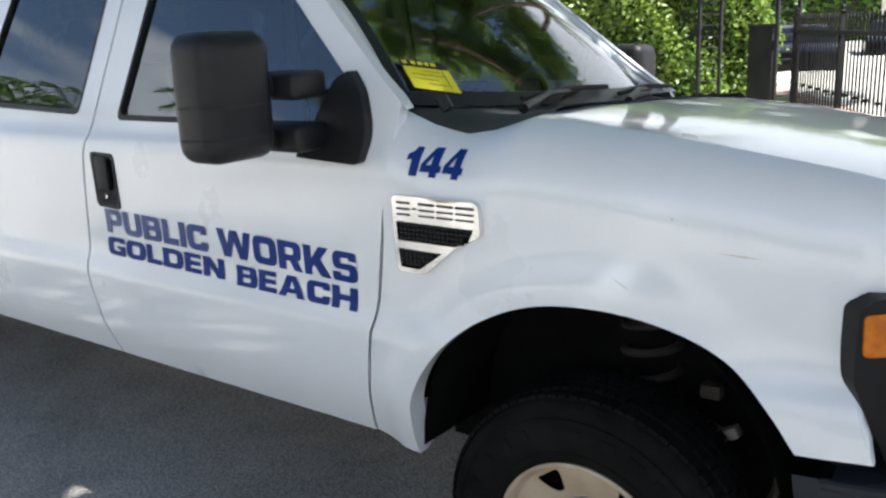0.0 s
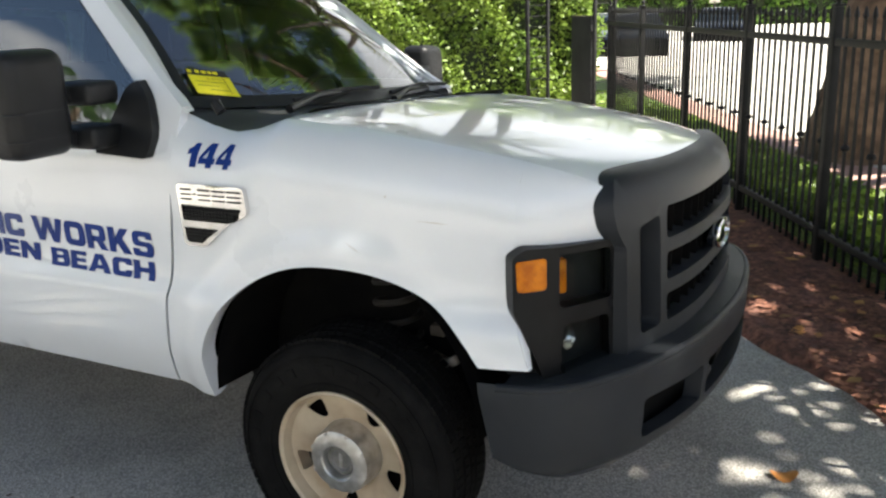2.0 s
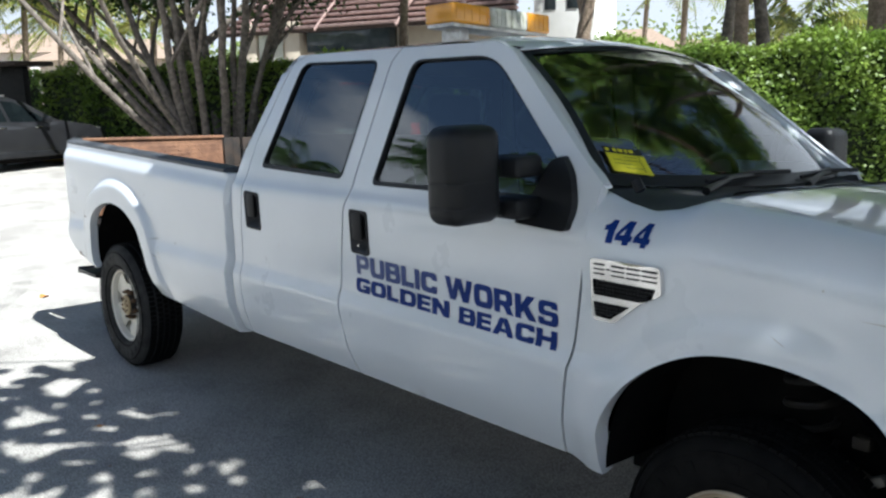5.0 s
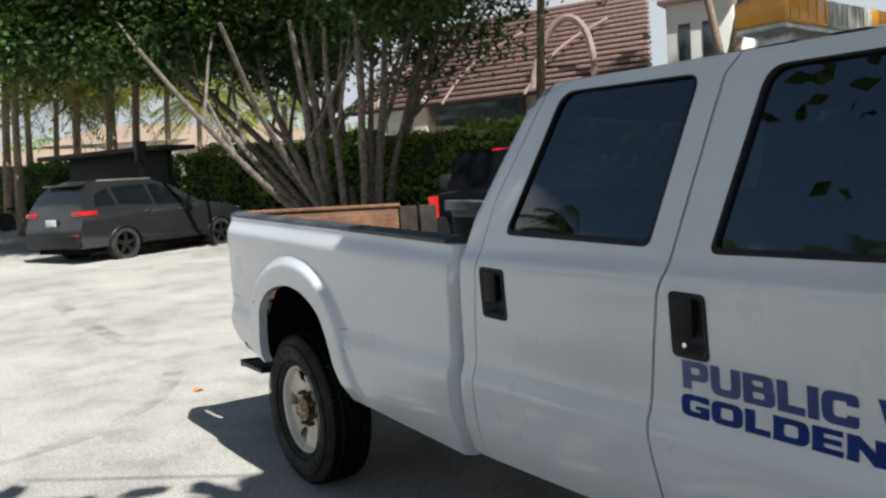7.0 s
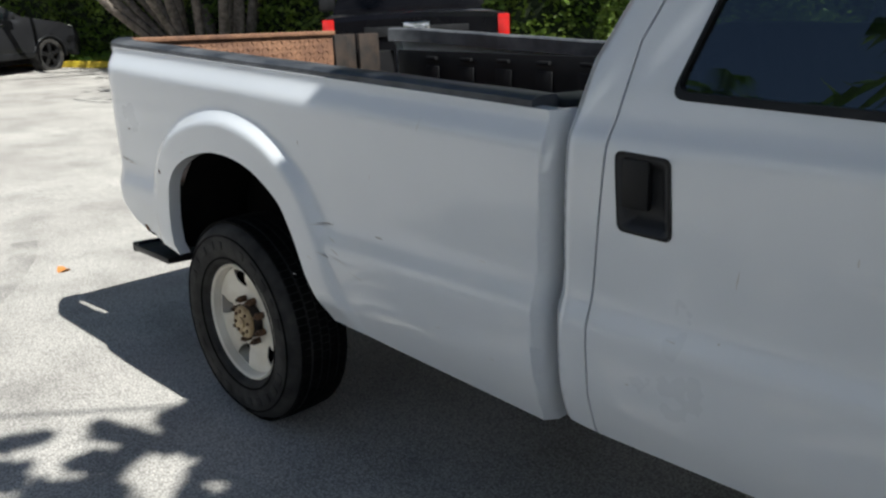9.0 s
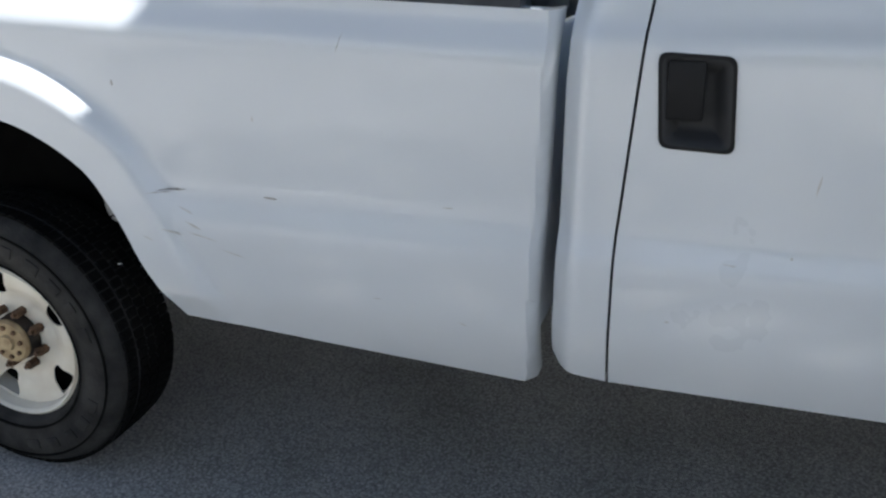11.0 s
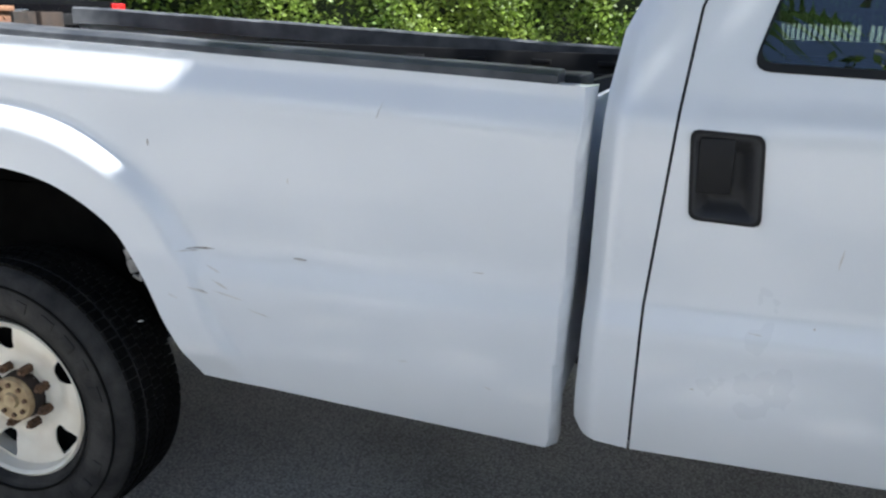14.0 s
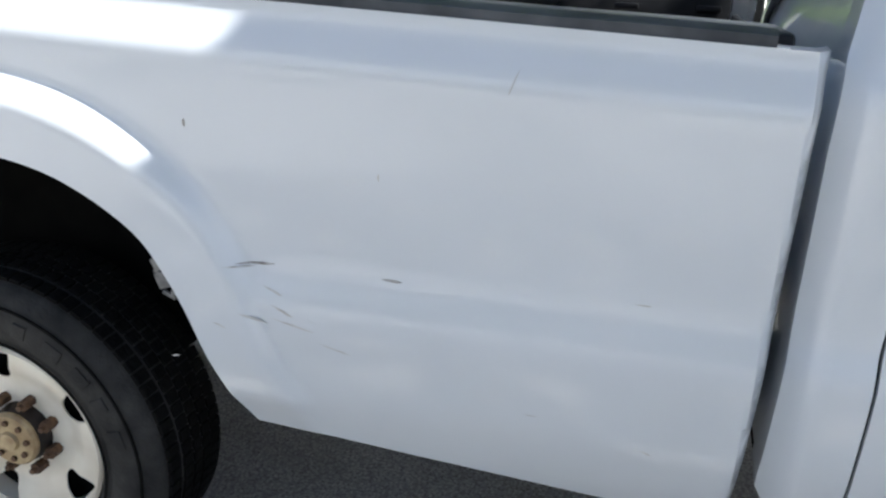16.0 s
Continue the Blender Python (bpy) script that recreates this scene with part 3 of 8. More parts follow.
# dark rubber seals behind the door gaps
def seal(line):
    bm = bmesh.new()
    rows_ = [[bm.verts.new((x + d, -side_width(x, z) + 0.014, z)) for d in (-0.022, 0.022)] for x, z in resample(line, 0.04, False)]
    for a, b in zip(rows_, rows_[1:]):
        bm.faces.new((a[0], a[1], b[1], b[0]))
    mirrored(part("door_seal", bm, M_SHADOWLINE, truck, "black rubber door seal"), truck)


seal([(x - 0.005, z) for x, z in FD_FRONT[:-1]])
seal([(-1.785, 0.55), (-1.83, 0.80), (-1.84, 0.87), (-1.83, 0.955), (-1.795, 1.24), (-1.77, 1.31), (-1.705, 1.84)])
seal([(-2.700, 0.56), (-2.693, 0.90), (-2.658, 1.30), (-2.633, 1.50), (-2.475, 1.87)])

# strip behind the rear door: corner of the cab
CORNER = [(-2.703, 0.540), (-2.696, 0.90), (-2.661, 1.30), (-2.636, 1.50), (-2.48, 1.87), (-2.37, 1.905), (-2.50, 1.905), (-2.61, 1.82), (-2.782, 1.45), (-2.803, 1.33), (-2.811, 1.20), (-2.817, 0.90), (-2.829, 0.62), (-2.829, 0.585), (-2.812, 0.556)]


def corner_width(x, z):
    back = np.interp(z, (0.6, 0.9, 1.2, 1.33, 1.45, 1.82, 1.90), (-2.831, -2.818, -2.812, -2.804, -2.783, -2.61, -2.50))
    d = max(0.0, x - back)
    return side_width(x, z) - 0.05 * (1 - ease(d / 0.06)) ** 1.5


corner = side_sheet("cab_corner", CORNER, corner_width, step=0.012, edge=0.02, flange=0.10)
mirrored(corner, truck)


# roof, pillars, windscreen
def roof_z(x, y):
    e = abs(y) / 0.735
    back = ease((x + 2.60) / 0.14)
    return 1.900 + 0.062 * (1 - e ** 2.4) - 0.06 * (1 - back)





def screen(u, v):
    """The windscreen: u across from -1 to 1, v from its foot to its top."""
    foot = Vector((-0.43 - 0.155 * abs(u) ** 2.2, 0.82 * u, 1.395 + 0.015 * abs(u) ** 2))
    head = Vector((-0.995 - 0.105 * abs(u) ** 2.2, 0.635 * u, 1.898 - 0.048 * abs(u) ** 2))
    p = foot.lerp(head, v)
    return p + Vector((0.02, 0, 0.02)) * math.sin(math.pi * v)


def build_roof():
    """The roof panel; its front edge turns down to the head of the windscreen."""
    def place(x, y):
        f = ease((x + 1.34) / 0.24)
        p = Vector((x, y, roof_z(x, y)))
        return p.lerp(screen(y / 0.735, 1.0) + Vector((0.004, 0, 0.010)), f)

    ys = [0.735 * math.sin(a) for a in np.linspace(-math.pi / 2, math.pi / 2, 31)]
    return part("roof", grid_bm(np.r_[np.linspace(-2.59, -1.40, 28), np.linspace(-1.36, -1.10, 14)], ys, place), M_PAINT, truck, angle=60)


roof = build_roof()
bm = grid_bm(np.linspace(-0.965, 0.965, 25), np.linspace(0.03, 0.985, 13), screen)
windscreen = part("windscreen", bm, M_WIND, truck, "windscreen glass reflecting trees", angle=60)
bm = bmesh.new()
for u0, u1, v0, v1 in ((-1.0, -0.955, 0, 1), (0.955, 1.0, 0, 1), (-1, 1, 0.972, 1.0), (-1, 1, -0.02, 0.05)):
    grid_bm(np.linspace(u0, u1, 3 if u1 - u0 < 1 else 25), np.linspace(v0, v1, 13 if v1 - v0 > 0.5 else 3), lambda u, v: screen(u, v) + Vector((0.004, 0, 0.004)), bm)
part("windscreen_seal", bm, M_PLASTIC, truck, "black windscreen surround")


def pillar(s):
    """Front roof pillar between door and windscreen."""
    bm = bmesh.new()
    n = 16
    rings = []
    for i in range(n + 1):
        v = -0.045 + 1.045 * i / n
        a = screen(s * 1.0, v)
        z = 1.425 + (1.89 - 1.425) * v
        x = float(np.interp(z, (1.36, 1.425, 1.50, 1.852, 1.888), (-0.44, -0.500, -0.605, -1.025, -1.12)))
        w = side_width(x, z)
        b = Vector((x, s * w, z))
        mid = (a + b) / 2 + Vector((0.012, s * 0.014, 0.004))
        rings.append([bm.verts.new(p) for p in (a + Vector((0.006, 0, 0.006)), a.lerp(mid, 0.5) + Vector((0.006, s * 0.004, 0.004)), mid, mid.lerp(b, 0.5) + Vector((0.003, s * 0.005, 0.002)), b, b + Vector((-0.02, -s * 0.06, 0)))])
    for p, q in zip(rings, rings[1:]):
        for k in range(5):
            bm.faces.new((p[k], p[k + 1], q[k + 1], q[k]) if s < 0 else (p[k], q[k], q[k + 1], p[k + 1]))
    return part("windscreen_pillar", bm, M_PAINT, truck, angle=60)


pillar(-1), pillar(1)


# hood
def hood_point(u, v):
    """u from the cowl to the nose, v across."""
    e = abs(v)
    x0, x1 = -0.185 - 0.02 * (1 - e * e), 0.842 - 0.10 * e ** 2.2
    x = x0 + (x1 - x0) * u
    ze = hood_edge(x)
    zc = float(np.interp(x, (-0.2, 0.1, 0.4, 0.62, 0.74, 0.80, 0.845), (1.405, 1.376, 1.338, 1.303, 1.280, 1.268, 1.252)))
    z = ze + max(zc - ze, 0.0) * (1 - e ** 3.4) - 0.030 * max(0.0, (u - 0.93) / 0.07) ** 2
    return (x + 0.010 * max(0.0, (u - 0.93) / 0.07), seam_y(x) * v, z)


bm = grid_bm(np.r_[np.linspace(0, 0.9, 30), np.linspace(0.915, 1.0, 8)], np.linspace(-1, 1, 61), hood_point)
bmesh.ops.reverse_faces(bm, faces=bm.faces)
for f in bm.faces:
    f.normal_update()
if sum(f.normal.z for f in bm.faces) < 0:
    bmesh.ops.reverse_faces(bm, faces=bm.faces)
hood = part("hood", bm, M_PAINT, truck, "white hood with peeling clear coat", angle=60)


# cowl below the windscreen
def cowl_point(u, v):
    e = abs(u)
    a = screen(u * 0.98, 0.0) + Vector((0.0, 0.0, -0.012))
    b = Vector((-0.17 - 0.18 * ease((e - 0.86) / 0.14), 0.872 * u, 1.405 - 0.066 * ease((e - 0.80) / 0.2)))
    p = a.lerp(b, v)
    return (p.x, p.y, p.z - 0.022 * math.sin(math.pi * min(max(v, 0), 1)))


part("cowl", grid_bm(np.linspace(-1, 1, 61), np.linspace(-0.1, 1.0, 9), cowl_point), M_COWL, truck, "black plastic cowl", angle=60)
for s in (-1, 1):
    bm = bmesh.new()
    base = Vector((-0.33, -0.62 if s < 0 else 0.05, 1.392))
    tip = Vector((-0.47, base.y + 0.62, 1.425)) if s < 0 else Vector((-0.49, base.y + 0.58, 1.418))
    add_tube(bm, [base, base.lerp(tip, 0.4) + Vector((0, 0, 0.02)), tip], [0.014, 0.010, 0.006], 8)
    w = part("wiper", bm, M_PLASTIC, truck)
    bm = bmesh.new()
    a, b = base.lerp(tip, 0.25) + Vector((-0.06, 0, 0.012)), tip + Vector((0.03, 0.12, 0.01))
    add_tube(bm, [a, (a + b) / 2 + Vector((0, 0, 0.012)), b], 0.008, 6)
    part("wiper_blade", bm, M_SHADOWLINE, w)

# bed sides
BED = ([(-3.765, 0.570), (-3.40, 0.538), (-2.89, 0.498), (-2.8665, 0.4955), (-2.866, 0.50), (-2.865, 0.53), (-2.852, 0.80), (-2.835, 1.20), (-2.828, 1.338), (-3.4, 1.362), (-4.4, 1.402), (-5.30, 1.438), (-5.455, 1.442), (-5.45, 1.05), (-5.40, 0.92), (-5.30, 0.80), (-5.16, 0.69), (-5.00, 0.64), (-4.86, 0.62)] + REAR_ARCH[:-1])
bedside = side_sheet("bed_side", BED, bed_width, step=0.03, edge=0.02, flange=0.05, rows=np.r_[0.50:1.20:0.03, 1.20:1.46:0.010], cols=np.r_[-5.46:-2.94:0.03, -2.93:-2.82:0.007], bands=(REAR_ARCH, [0.016, 0.032, 0.048, 0.064, 0.08, 0.095, 0.11, 0.12, 0.13, 0.14, 0.15, 0.16, 0.175, 0.19]))
mirrored(bedside, truck)


def rail_z(x):
    return 1.338 + (-2.815 - x) * 0.0395


def build_rail():
    bm = bmesh.new()
    xs = np.linspace(-2.905, -5.44, 40)
    sec = [(0.935, -0.024), (0.942, -0.012), (0.938, 0.016), (0.915, 0.024), (0.850, 0.024), (0.838, 0.016), (0.836, -0.05)]
    rings = [[bm.verts.new((x, -(w - 0.09 * ease((-5.22 - x) / 0.26) ** 1.6) + 0.001 * math.sin(x * 9), rail_z(x) + h + 0.0007 * math.sin(x * 14))) for w, h in sec] for x in xs]
    for a, b in zip(rings, rings[1:]):
        for k in range(len(sec) - 1):
            bm.faces.new((a[k], a[k + 1], b[k + 1], b[k]))
    bm.faces.new(rings[0][::-1])
    bm.faces.new(rings[-1])
    return part("bed_rail_cap", bm, M_RAILCAP, truck, "weathered dark plastic rail cap", angle=45)


rail = build_rail()
mirrored(rail, truck)


def build_bed_wall():
    bm = bmesh.new()
    add_box(bm, (-5.445, -0.842, 1.10), (-2.91, -0.825, 1.34), 0.004)
    for i in range(9):
        x = -5.2 + 0.27 * i
        add_box(bm, (x, -0.826, 1.11), (x + 0.11, -0.812, 1.26), 0.006)
        add_box(bm, (x + 0.02, -0.826, 1.29), (x + 0.10, -0.80, 1.31), 0.004)
    return part("bed_wall", bm, M_BEDLINER, truck, "black plastic bedliner wall")


mirrored(build_bed_wall(), truck)
bm = bmesh.new()
add_box(bm, (-5.42, -0.595, 0.84), (-2.91, 0.595, 0.86))
for s in (-1, 1):
    for x0, x1 in ((-5.42, -4.87), (-3.76, -2.91)):
        add_box(bm, (x0, min(s * 0.59, s * 0.83), 0.84), (x1, max(s * 0.59, s * 0.83), 0.858))
    add_box(bm, (-4.88, min(s * 0.59, s * 0.83), 1.12), (-3.75, max(s * 0.59, s * 0.83), 1.135))
bed_floor = part("bed_floor", bm, M_BEDLINER, truck, "ribbed black bedliner floor")
for i in range(11):
    box_part("floor_rib", (-5.40, -0.575 + i * 0.1075, 0.858), (-2.92, -0.515 + i * 0.1075, 0.876), M_BEDLINER, bed_floor, 0.006)
box_part("bed_bulkhead", (-2.905, -0.86, 0.62), (-2.882, 0.86, 1.33), M_BEDLINER, truck, 0.006)
box_part("bed_front_wall", (-2.879, -0.915, 0.63), (-2.858, 0.86, 1.30), M_PAINT, truck, 0.012)
# corner shelf at the front of the bed
bm = bmesh.new()
add_box(bm, (-3.02, -0.84, 1.31), (-2.87, -0.60, 1.352), 0.01)
part("bed_shelf", bm, M_GREY, truck)
# rusty tread plate of the lifting tailgate, folded up
bm = bmesh.new()
add_box(bm, (-5.415, -0.80, 0.88), (-5.40, 0.33, 1.452), 0.003)
add_box(bm, (-5.42, -0.81, 1.44), (-5.385, 0.34, 1.462), 0.004)
plate = part("tailgate_plate", bm, M_PLY, truck, "rusty brown tread plate folded up at the tail")
bm = bmesh.new()
for i in range(38):
    for j in range(16):
        a = Matrix.Translation((-5.3985, -0.765 + 0.0285 * i, 0.95 + 0.031 * j)) @ Matrix.Rotation(radians(45 if (i + j) % 2 else -45), 4, "X")
        add_box(bm, (-0.002, -0.010, -0.0028), (0.002, 0.010, 0.0028), 0.0, a)
tagged(part("tread_pattern", bm, M_PLY, plate), kind="stuff")
for y0, y1, x0 in ((0.345, 0.43, -5.40), (0.44, 0.50, -5.42), (0.52, 0.66, -5.41)):
    box_part("tailgate_post", (x0 - 0.03, y0, 0.88), (x0, y1, 1.44), M_POST, truck, 0.004)
bm = bmesh.new()
add_box(bm, (-5.47, -0.80, 0.62), (-5.445, 0.80, 1.34), 0.01)
part("tailgate", bm, M_BEDLINER, truck)
bm = bmesh.new()
add_box(bm, (-5.53, -0.87, 0.455), (-5.16, 0.87, 0.485), 0.006)
add_box(bm, (-5.53, -0.87, 0.448), (-5.50, 0.87, 0.496), 0.006)
for y in (-0.5, 0.5):
    add_box(bm, (-5.5, y - 0.04, 0.48), (-5.2, y + 0.04, 0.66), 0.006)
part("rear_step", bm, M_PLASTIC, truck, "black metal step at the tail")
bm = bmesh.new()
add_tube(bm, smooth_line([(-5.44, -0.83, 1.10), (-5.50, -0.85, 1.08), (-5.52, -0.86, 1.03), (-5.50, -0.86, 0.99), (-5.53, -0.86, 0.97)], 6), 0.006, 6)
part("loose_wire", bm, M_SHADOWLINE, truck, "loose wire hanging from the tail")


# wheels
def build_wheel(x, y, z, front, turn):
    wheel = new("wheel_front" if front else "wheel_rear")
    wheel.name = "wheel"
    wheel.parent = truck
    wheel.matrix_basis = pose(x, y, z, 0, turn, 0) @ Matrix.Scale(0.945 if front else 1.0, 4)
    R = 0.402
    bm = bmesh.new()
    prof = [(0.222, -0.012), (0.236, -0.020), (0.262, -0.030)] if front else [(0.222, 0.010), (0.236, 0.002), (0.252, -0.020)]
    prof += [ (0.30, -0.038), (0.345, -0.036), (0.372, -0.026), (0.388, -0.010), (0.398, 0.012), (R, 0.04), (R + 0.002, 0.10), (R, 0.16), (0.398, 0.19), (0.375, 0.22), (0.31, 0.235), (0.236, 0.22), (0.222, 0.21)]
    add_lathe(bm, prof, 72)
    # the front tyre takes the copy with the arch's shade in its colour
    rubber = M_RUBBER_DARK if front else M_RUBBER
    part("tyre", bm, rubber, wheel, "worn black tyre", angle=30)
    bm = bmesh.new()
    # tread blocks
    for k in range(84):
        a = 2 * math.pi * k / 84
        for j, (y0, y1) in enumerate(((-0.002, 0.036), (0.046, 0.078), (0.086, 0.114), (0.122, 0.154), (0.164, 0.2))):
            off = 0.5 * (j % 2)
            m = Matrix.Rotation(a + off * 2 * math.pi / 84, 4, "Y")
            add_box(bm, (-0.0125, y0, 0.396), (0.0125, y1, 0.409 if 0 < j < 4 else 0.405), 0.0, m)
    # raised sidewall ribs
    add_lathe(bm, [(0.352, -0.0355), (0.352, -0.0395), (0.357, -0.0395), (0.357, -0.035)], 72)
    add_lathe(bm, [(0.262, -0.0295), (0.262, -0.034), (0.268, -0.034), (0.268, -0.031)], 72)
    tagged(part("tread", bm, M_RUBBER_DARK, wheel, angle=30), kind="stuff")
    # raised letters as plain bars on the sidewall
    bm = bmesh.new()
    for k in range(26):
        if k % 13 in (5, 6, 12):
            continue
        a = 2 * math.pi * k / 26
        add_box(bm, (-0.022, -0.0405, 0.300), (0.022 if k % 3 else 0.010, -0.036, 0.333), 0.002, Matrix.Rotation(a, 4, "Y"))
    tagged(part("sidewall_lettering", bm, rubber, wheel), kind="stuff")
    bm = bmesh.new()
    # steel rim: flange, barrel
    add_lathe(bm, [(0.234, -0.010), (0.236, -0.026), (0.229, -0.031), (0.221, -0.024), (0.217, 0.004), (0.210, 0.02), (0.205, 0.20), (0.215, 0.24)], 72)
    outer = [(0.2145 * math.cos(a), 0.2145 * math.sin(a)) for a in np.linspace(0, 2 * math.pi, 73)[:-1]]
    hub_r = 0.072
    inner = [(hub_r * math.cos(a), hub_r * math.sin(a)) for a in np.linspace(0, 2 * math.pi, 37)[:-1]]
    slots = []
    for k in range(5):
        a = math.radians((-90 if front else 122) + 72 * k)
        j = 0.9 if front else 1.05
        loc = [(-0.042, 0.032), (0.042, 0.032), (0.032, 0.0), (0.013, -0.036), (-0.013, -0.036), (-0.032, 0.0)]
        ca, sa = math.cos(a), math.sin(a)
        slots.append(rounded([(ca * (0.172 + v * j) - sa * u * j, sa * (0.172 + v * j) + ca * u * j) for u, v in loc], 0.012, 3))

    def dish(p, q):
        r = math.hypot(p, q)
        if front:
            return float(np.interp(r, (0.06, 0.105, 0.13, 0.165, 0.195, 0.2145), (0.050, 0.050, 0.042, 0.030, 0.024, 0.012)))
        return float(np.interp(r, (0.06, 0.085, 0.105, 0.125, 0.165, 0.195, 0.2145), (0.024, 0.020, 0.022, 0.026, 0.008, 0.008, 0.006)))

    sheet(outer, lambda p, q: (p, dish(p, q), q), (0, 1, 0), (inner, *slots), 0.016, flange=0.004, edge=0.012, bm=bm)
    rim = part("rim", bm, M_RIM_TAN if front else M_RIM, wheel, "dusty cream steel rim with five slots", angle=35)
    bm = bmesh.new()
    add_lathe(bm, [(0.212, 0.078), (0.0, 0.078)], 36)
    part("brake_drum", bm, M_BLACK, wheel)
    bm = bmesh.new()
    if front:
        add_lathe(bm, [(0.114, 0.082), (0.112, 0.050), (0.109, 0.022), (0.108, 0.006), (0.104, -0.006), (0.094, -0.013), (0.060, -0.016), (0.056, -0.012), (0.053, 0.012)], 48)
        cap = part("hub_cap", bm, M_CAP, rim, "scuffed silver hub cap")
        # floor of the cap's recess in darker metal, its shade put into the colour
        bm = bmesh.new()
        add_lathe(bm, [(0.0535, 0.012), (0.046, 0.013), (0.044, 0.006), (0.037, 0.004), (0.032, 0.010), (0.0, 0.010)], 40)
        part("cap_centre", bm, mat("dull_cap_metal", (0.16, 0.155, 0.15), 0.5, metal=0.5, second=(0.26, 0.25, 0.235), scale=40), rim, "recessed cap centre, coloured dark for its shade")
        for k in range(8):
            a = math.radians(45 * k + 20)
            bm = bmesh.new()
            add_box(bm, (-0.008, -0.012, 0.090), (0.008, 0.010, 0.107), 0.004, Matrix.Rotation(a, 4, "Y"))
            part("cap_rib", bm, M_CAP, rim)
        bm = bmesh.new()
        add_box(bm, (-0.006, 0.002, -0.024), (0.006, 0.009, 0.024), 0.002)
        part("cap_badge", bm, M_CAP, rim)
    else:
        # dark steel on the hub's side: its shading is put into the colour
        add_lathe(bm, [(0.072, 0.02), (0.070, -0.022), (0.062, -0.050)], 32)
        part("axle_hub", bm, M_POST, rim, "axle hub with its side coloured dark for shade")
        bm = bmesh.new()
        add_lathe(bm, [(0.066, -0.044), (0.066, -0.050), (0.060, -0.057), (0.024, -0.058), (0.020, -0.066), (0.0, -0.067)], 32)
        part("hub_face", bm, M_BRASS, rim, "yellowed hub face with rusty bolts")
        for k in range(8):
            a = math.radians(45 * k)
            bm = bmesh.new()
            add_lathe(bm, [(0.0, -0.052), (0.007, -0.052), (0.007, -0.040), (0.014, -0.040), (0.014, -0.006)], 6, Matrix.Rotation(a, 4, "Y") @ Matrix.Translation((0, 0, 0.088)))
            part("lug_nut", bm, M_RUST, rim)
        for k in range(8):
            a = math.radians(45 * k + 20)
            bm = bmesh.new()
            add_lathe(bm, [(0.0, -0.064), (0.007, -0.064), (0.007, -0.052)], 6, Matrix.Rotation(a, 4, "Y") @ Matrix.Translation((0, 0, 0.045)))
            part("hub_bolt", bm, M_RUST, rim)
    if front:
        for k in rim.children:
            k.location.y = -0.024
    else:
        rim.location.y = 0.022
        for k in rim.children:
            k.location.y = 0.030
    return wheel


W_FR = build_wheel(0.002, -0.935, 0.381, True, 0)
W_RR = build_wheel(-4.382, -0.955, 0.402, False, 20)
tagged(W_FR, "black tyre on a dusty steel rim with a silver cap")
tagged(W_RR, "black tyre on a dusty steel rim with a rusty hub")
for w in (W_FR, W_RR):
    x = w.location.x
    o = copy_thing(w, Matrix.Translation((x, -w.location.y, w.location.z)) @ Matrix.Rotation(math.pi, 4, "Z") @ Matrix.Scale(w.scale.x, 4))

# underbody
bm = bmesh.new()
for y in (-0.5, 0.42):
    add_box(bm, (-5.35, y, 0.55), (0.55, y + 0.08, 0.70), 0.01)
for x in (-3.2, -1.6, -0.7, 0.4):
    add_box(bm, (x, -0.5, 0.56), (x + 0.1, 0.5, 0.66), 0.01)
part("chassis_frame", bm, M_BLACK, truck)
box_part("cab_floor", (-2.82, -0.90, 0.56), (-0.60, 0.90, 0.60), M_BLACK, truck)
# wells in the near-black that carries their shade
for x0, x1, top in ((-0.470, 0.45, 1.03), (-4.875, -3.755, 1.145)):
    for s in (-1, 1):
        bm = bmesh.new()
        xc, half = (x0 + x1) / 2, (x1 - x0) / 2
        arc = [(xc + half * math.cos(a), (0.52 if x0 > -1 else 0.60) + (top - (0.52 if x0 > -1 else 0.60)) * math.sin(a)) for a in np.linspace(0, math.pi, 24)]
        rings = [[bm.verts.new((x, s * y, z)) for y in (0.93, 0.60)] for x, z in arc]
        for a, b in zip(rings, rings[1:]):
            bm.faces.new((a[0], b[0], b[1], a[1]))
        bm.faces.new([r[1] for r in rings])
        part("wheel_well", bm, M_BLACK, truck, "inner wheel well, coloured near black for its shade")
for x, r in ((0.0, 0.05), (-4.379, 0.06)):
    bm = bmesh.new()
    add_tube(bm, [(x, -0.75, 0.40), (x, 0.75, 0.40)], r, 12)
    part("axle", bm, M_BLACK, truck)
# dark panels added inside the arches, to look as deep in shade
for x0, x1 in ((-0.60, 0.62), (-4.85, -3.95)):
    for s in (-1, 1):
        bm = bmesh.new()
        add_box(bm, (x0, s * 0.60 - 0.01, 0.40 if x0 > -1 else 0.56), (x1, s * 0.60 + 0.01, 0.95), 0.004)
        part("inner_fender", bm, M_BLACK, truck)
# coil spring and shock absorber by the front wheel
bm = bmesh.new()
add_tube(bm, [(0.045 + 0.07 * math.cos(a), -0.64 + 0.07 * math.sin(a), 0.62 + 0.011 * a) for a in np.linspace(0, 30, 160)], 0.011, 6)
part("coil_spring", bm, mat("spring_steel", (0.012, 0.011, 0.010), 0.7, second=(0.024, 0.019, 0.015), scale=20), truck, "dusty coil spring")
bm = bmesh.new()
add_box(bm, (-0.036, -0.02, -0.014), (0.036, 0.02, 0.014), 0.006, pose(0.254, -0.705, 0.645, 0, -30, 0))
add_box(bm, (-0.09, 0.0, -0.012), (0.0, 0.02, 0.012), 0.004, pose(0.24, -0.70, 0.64, 0, 20, 0))
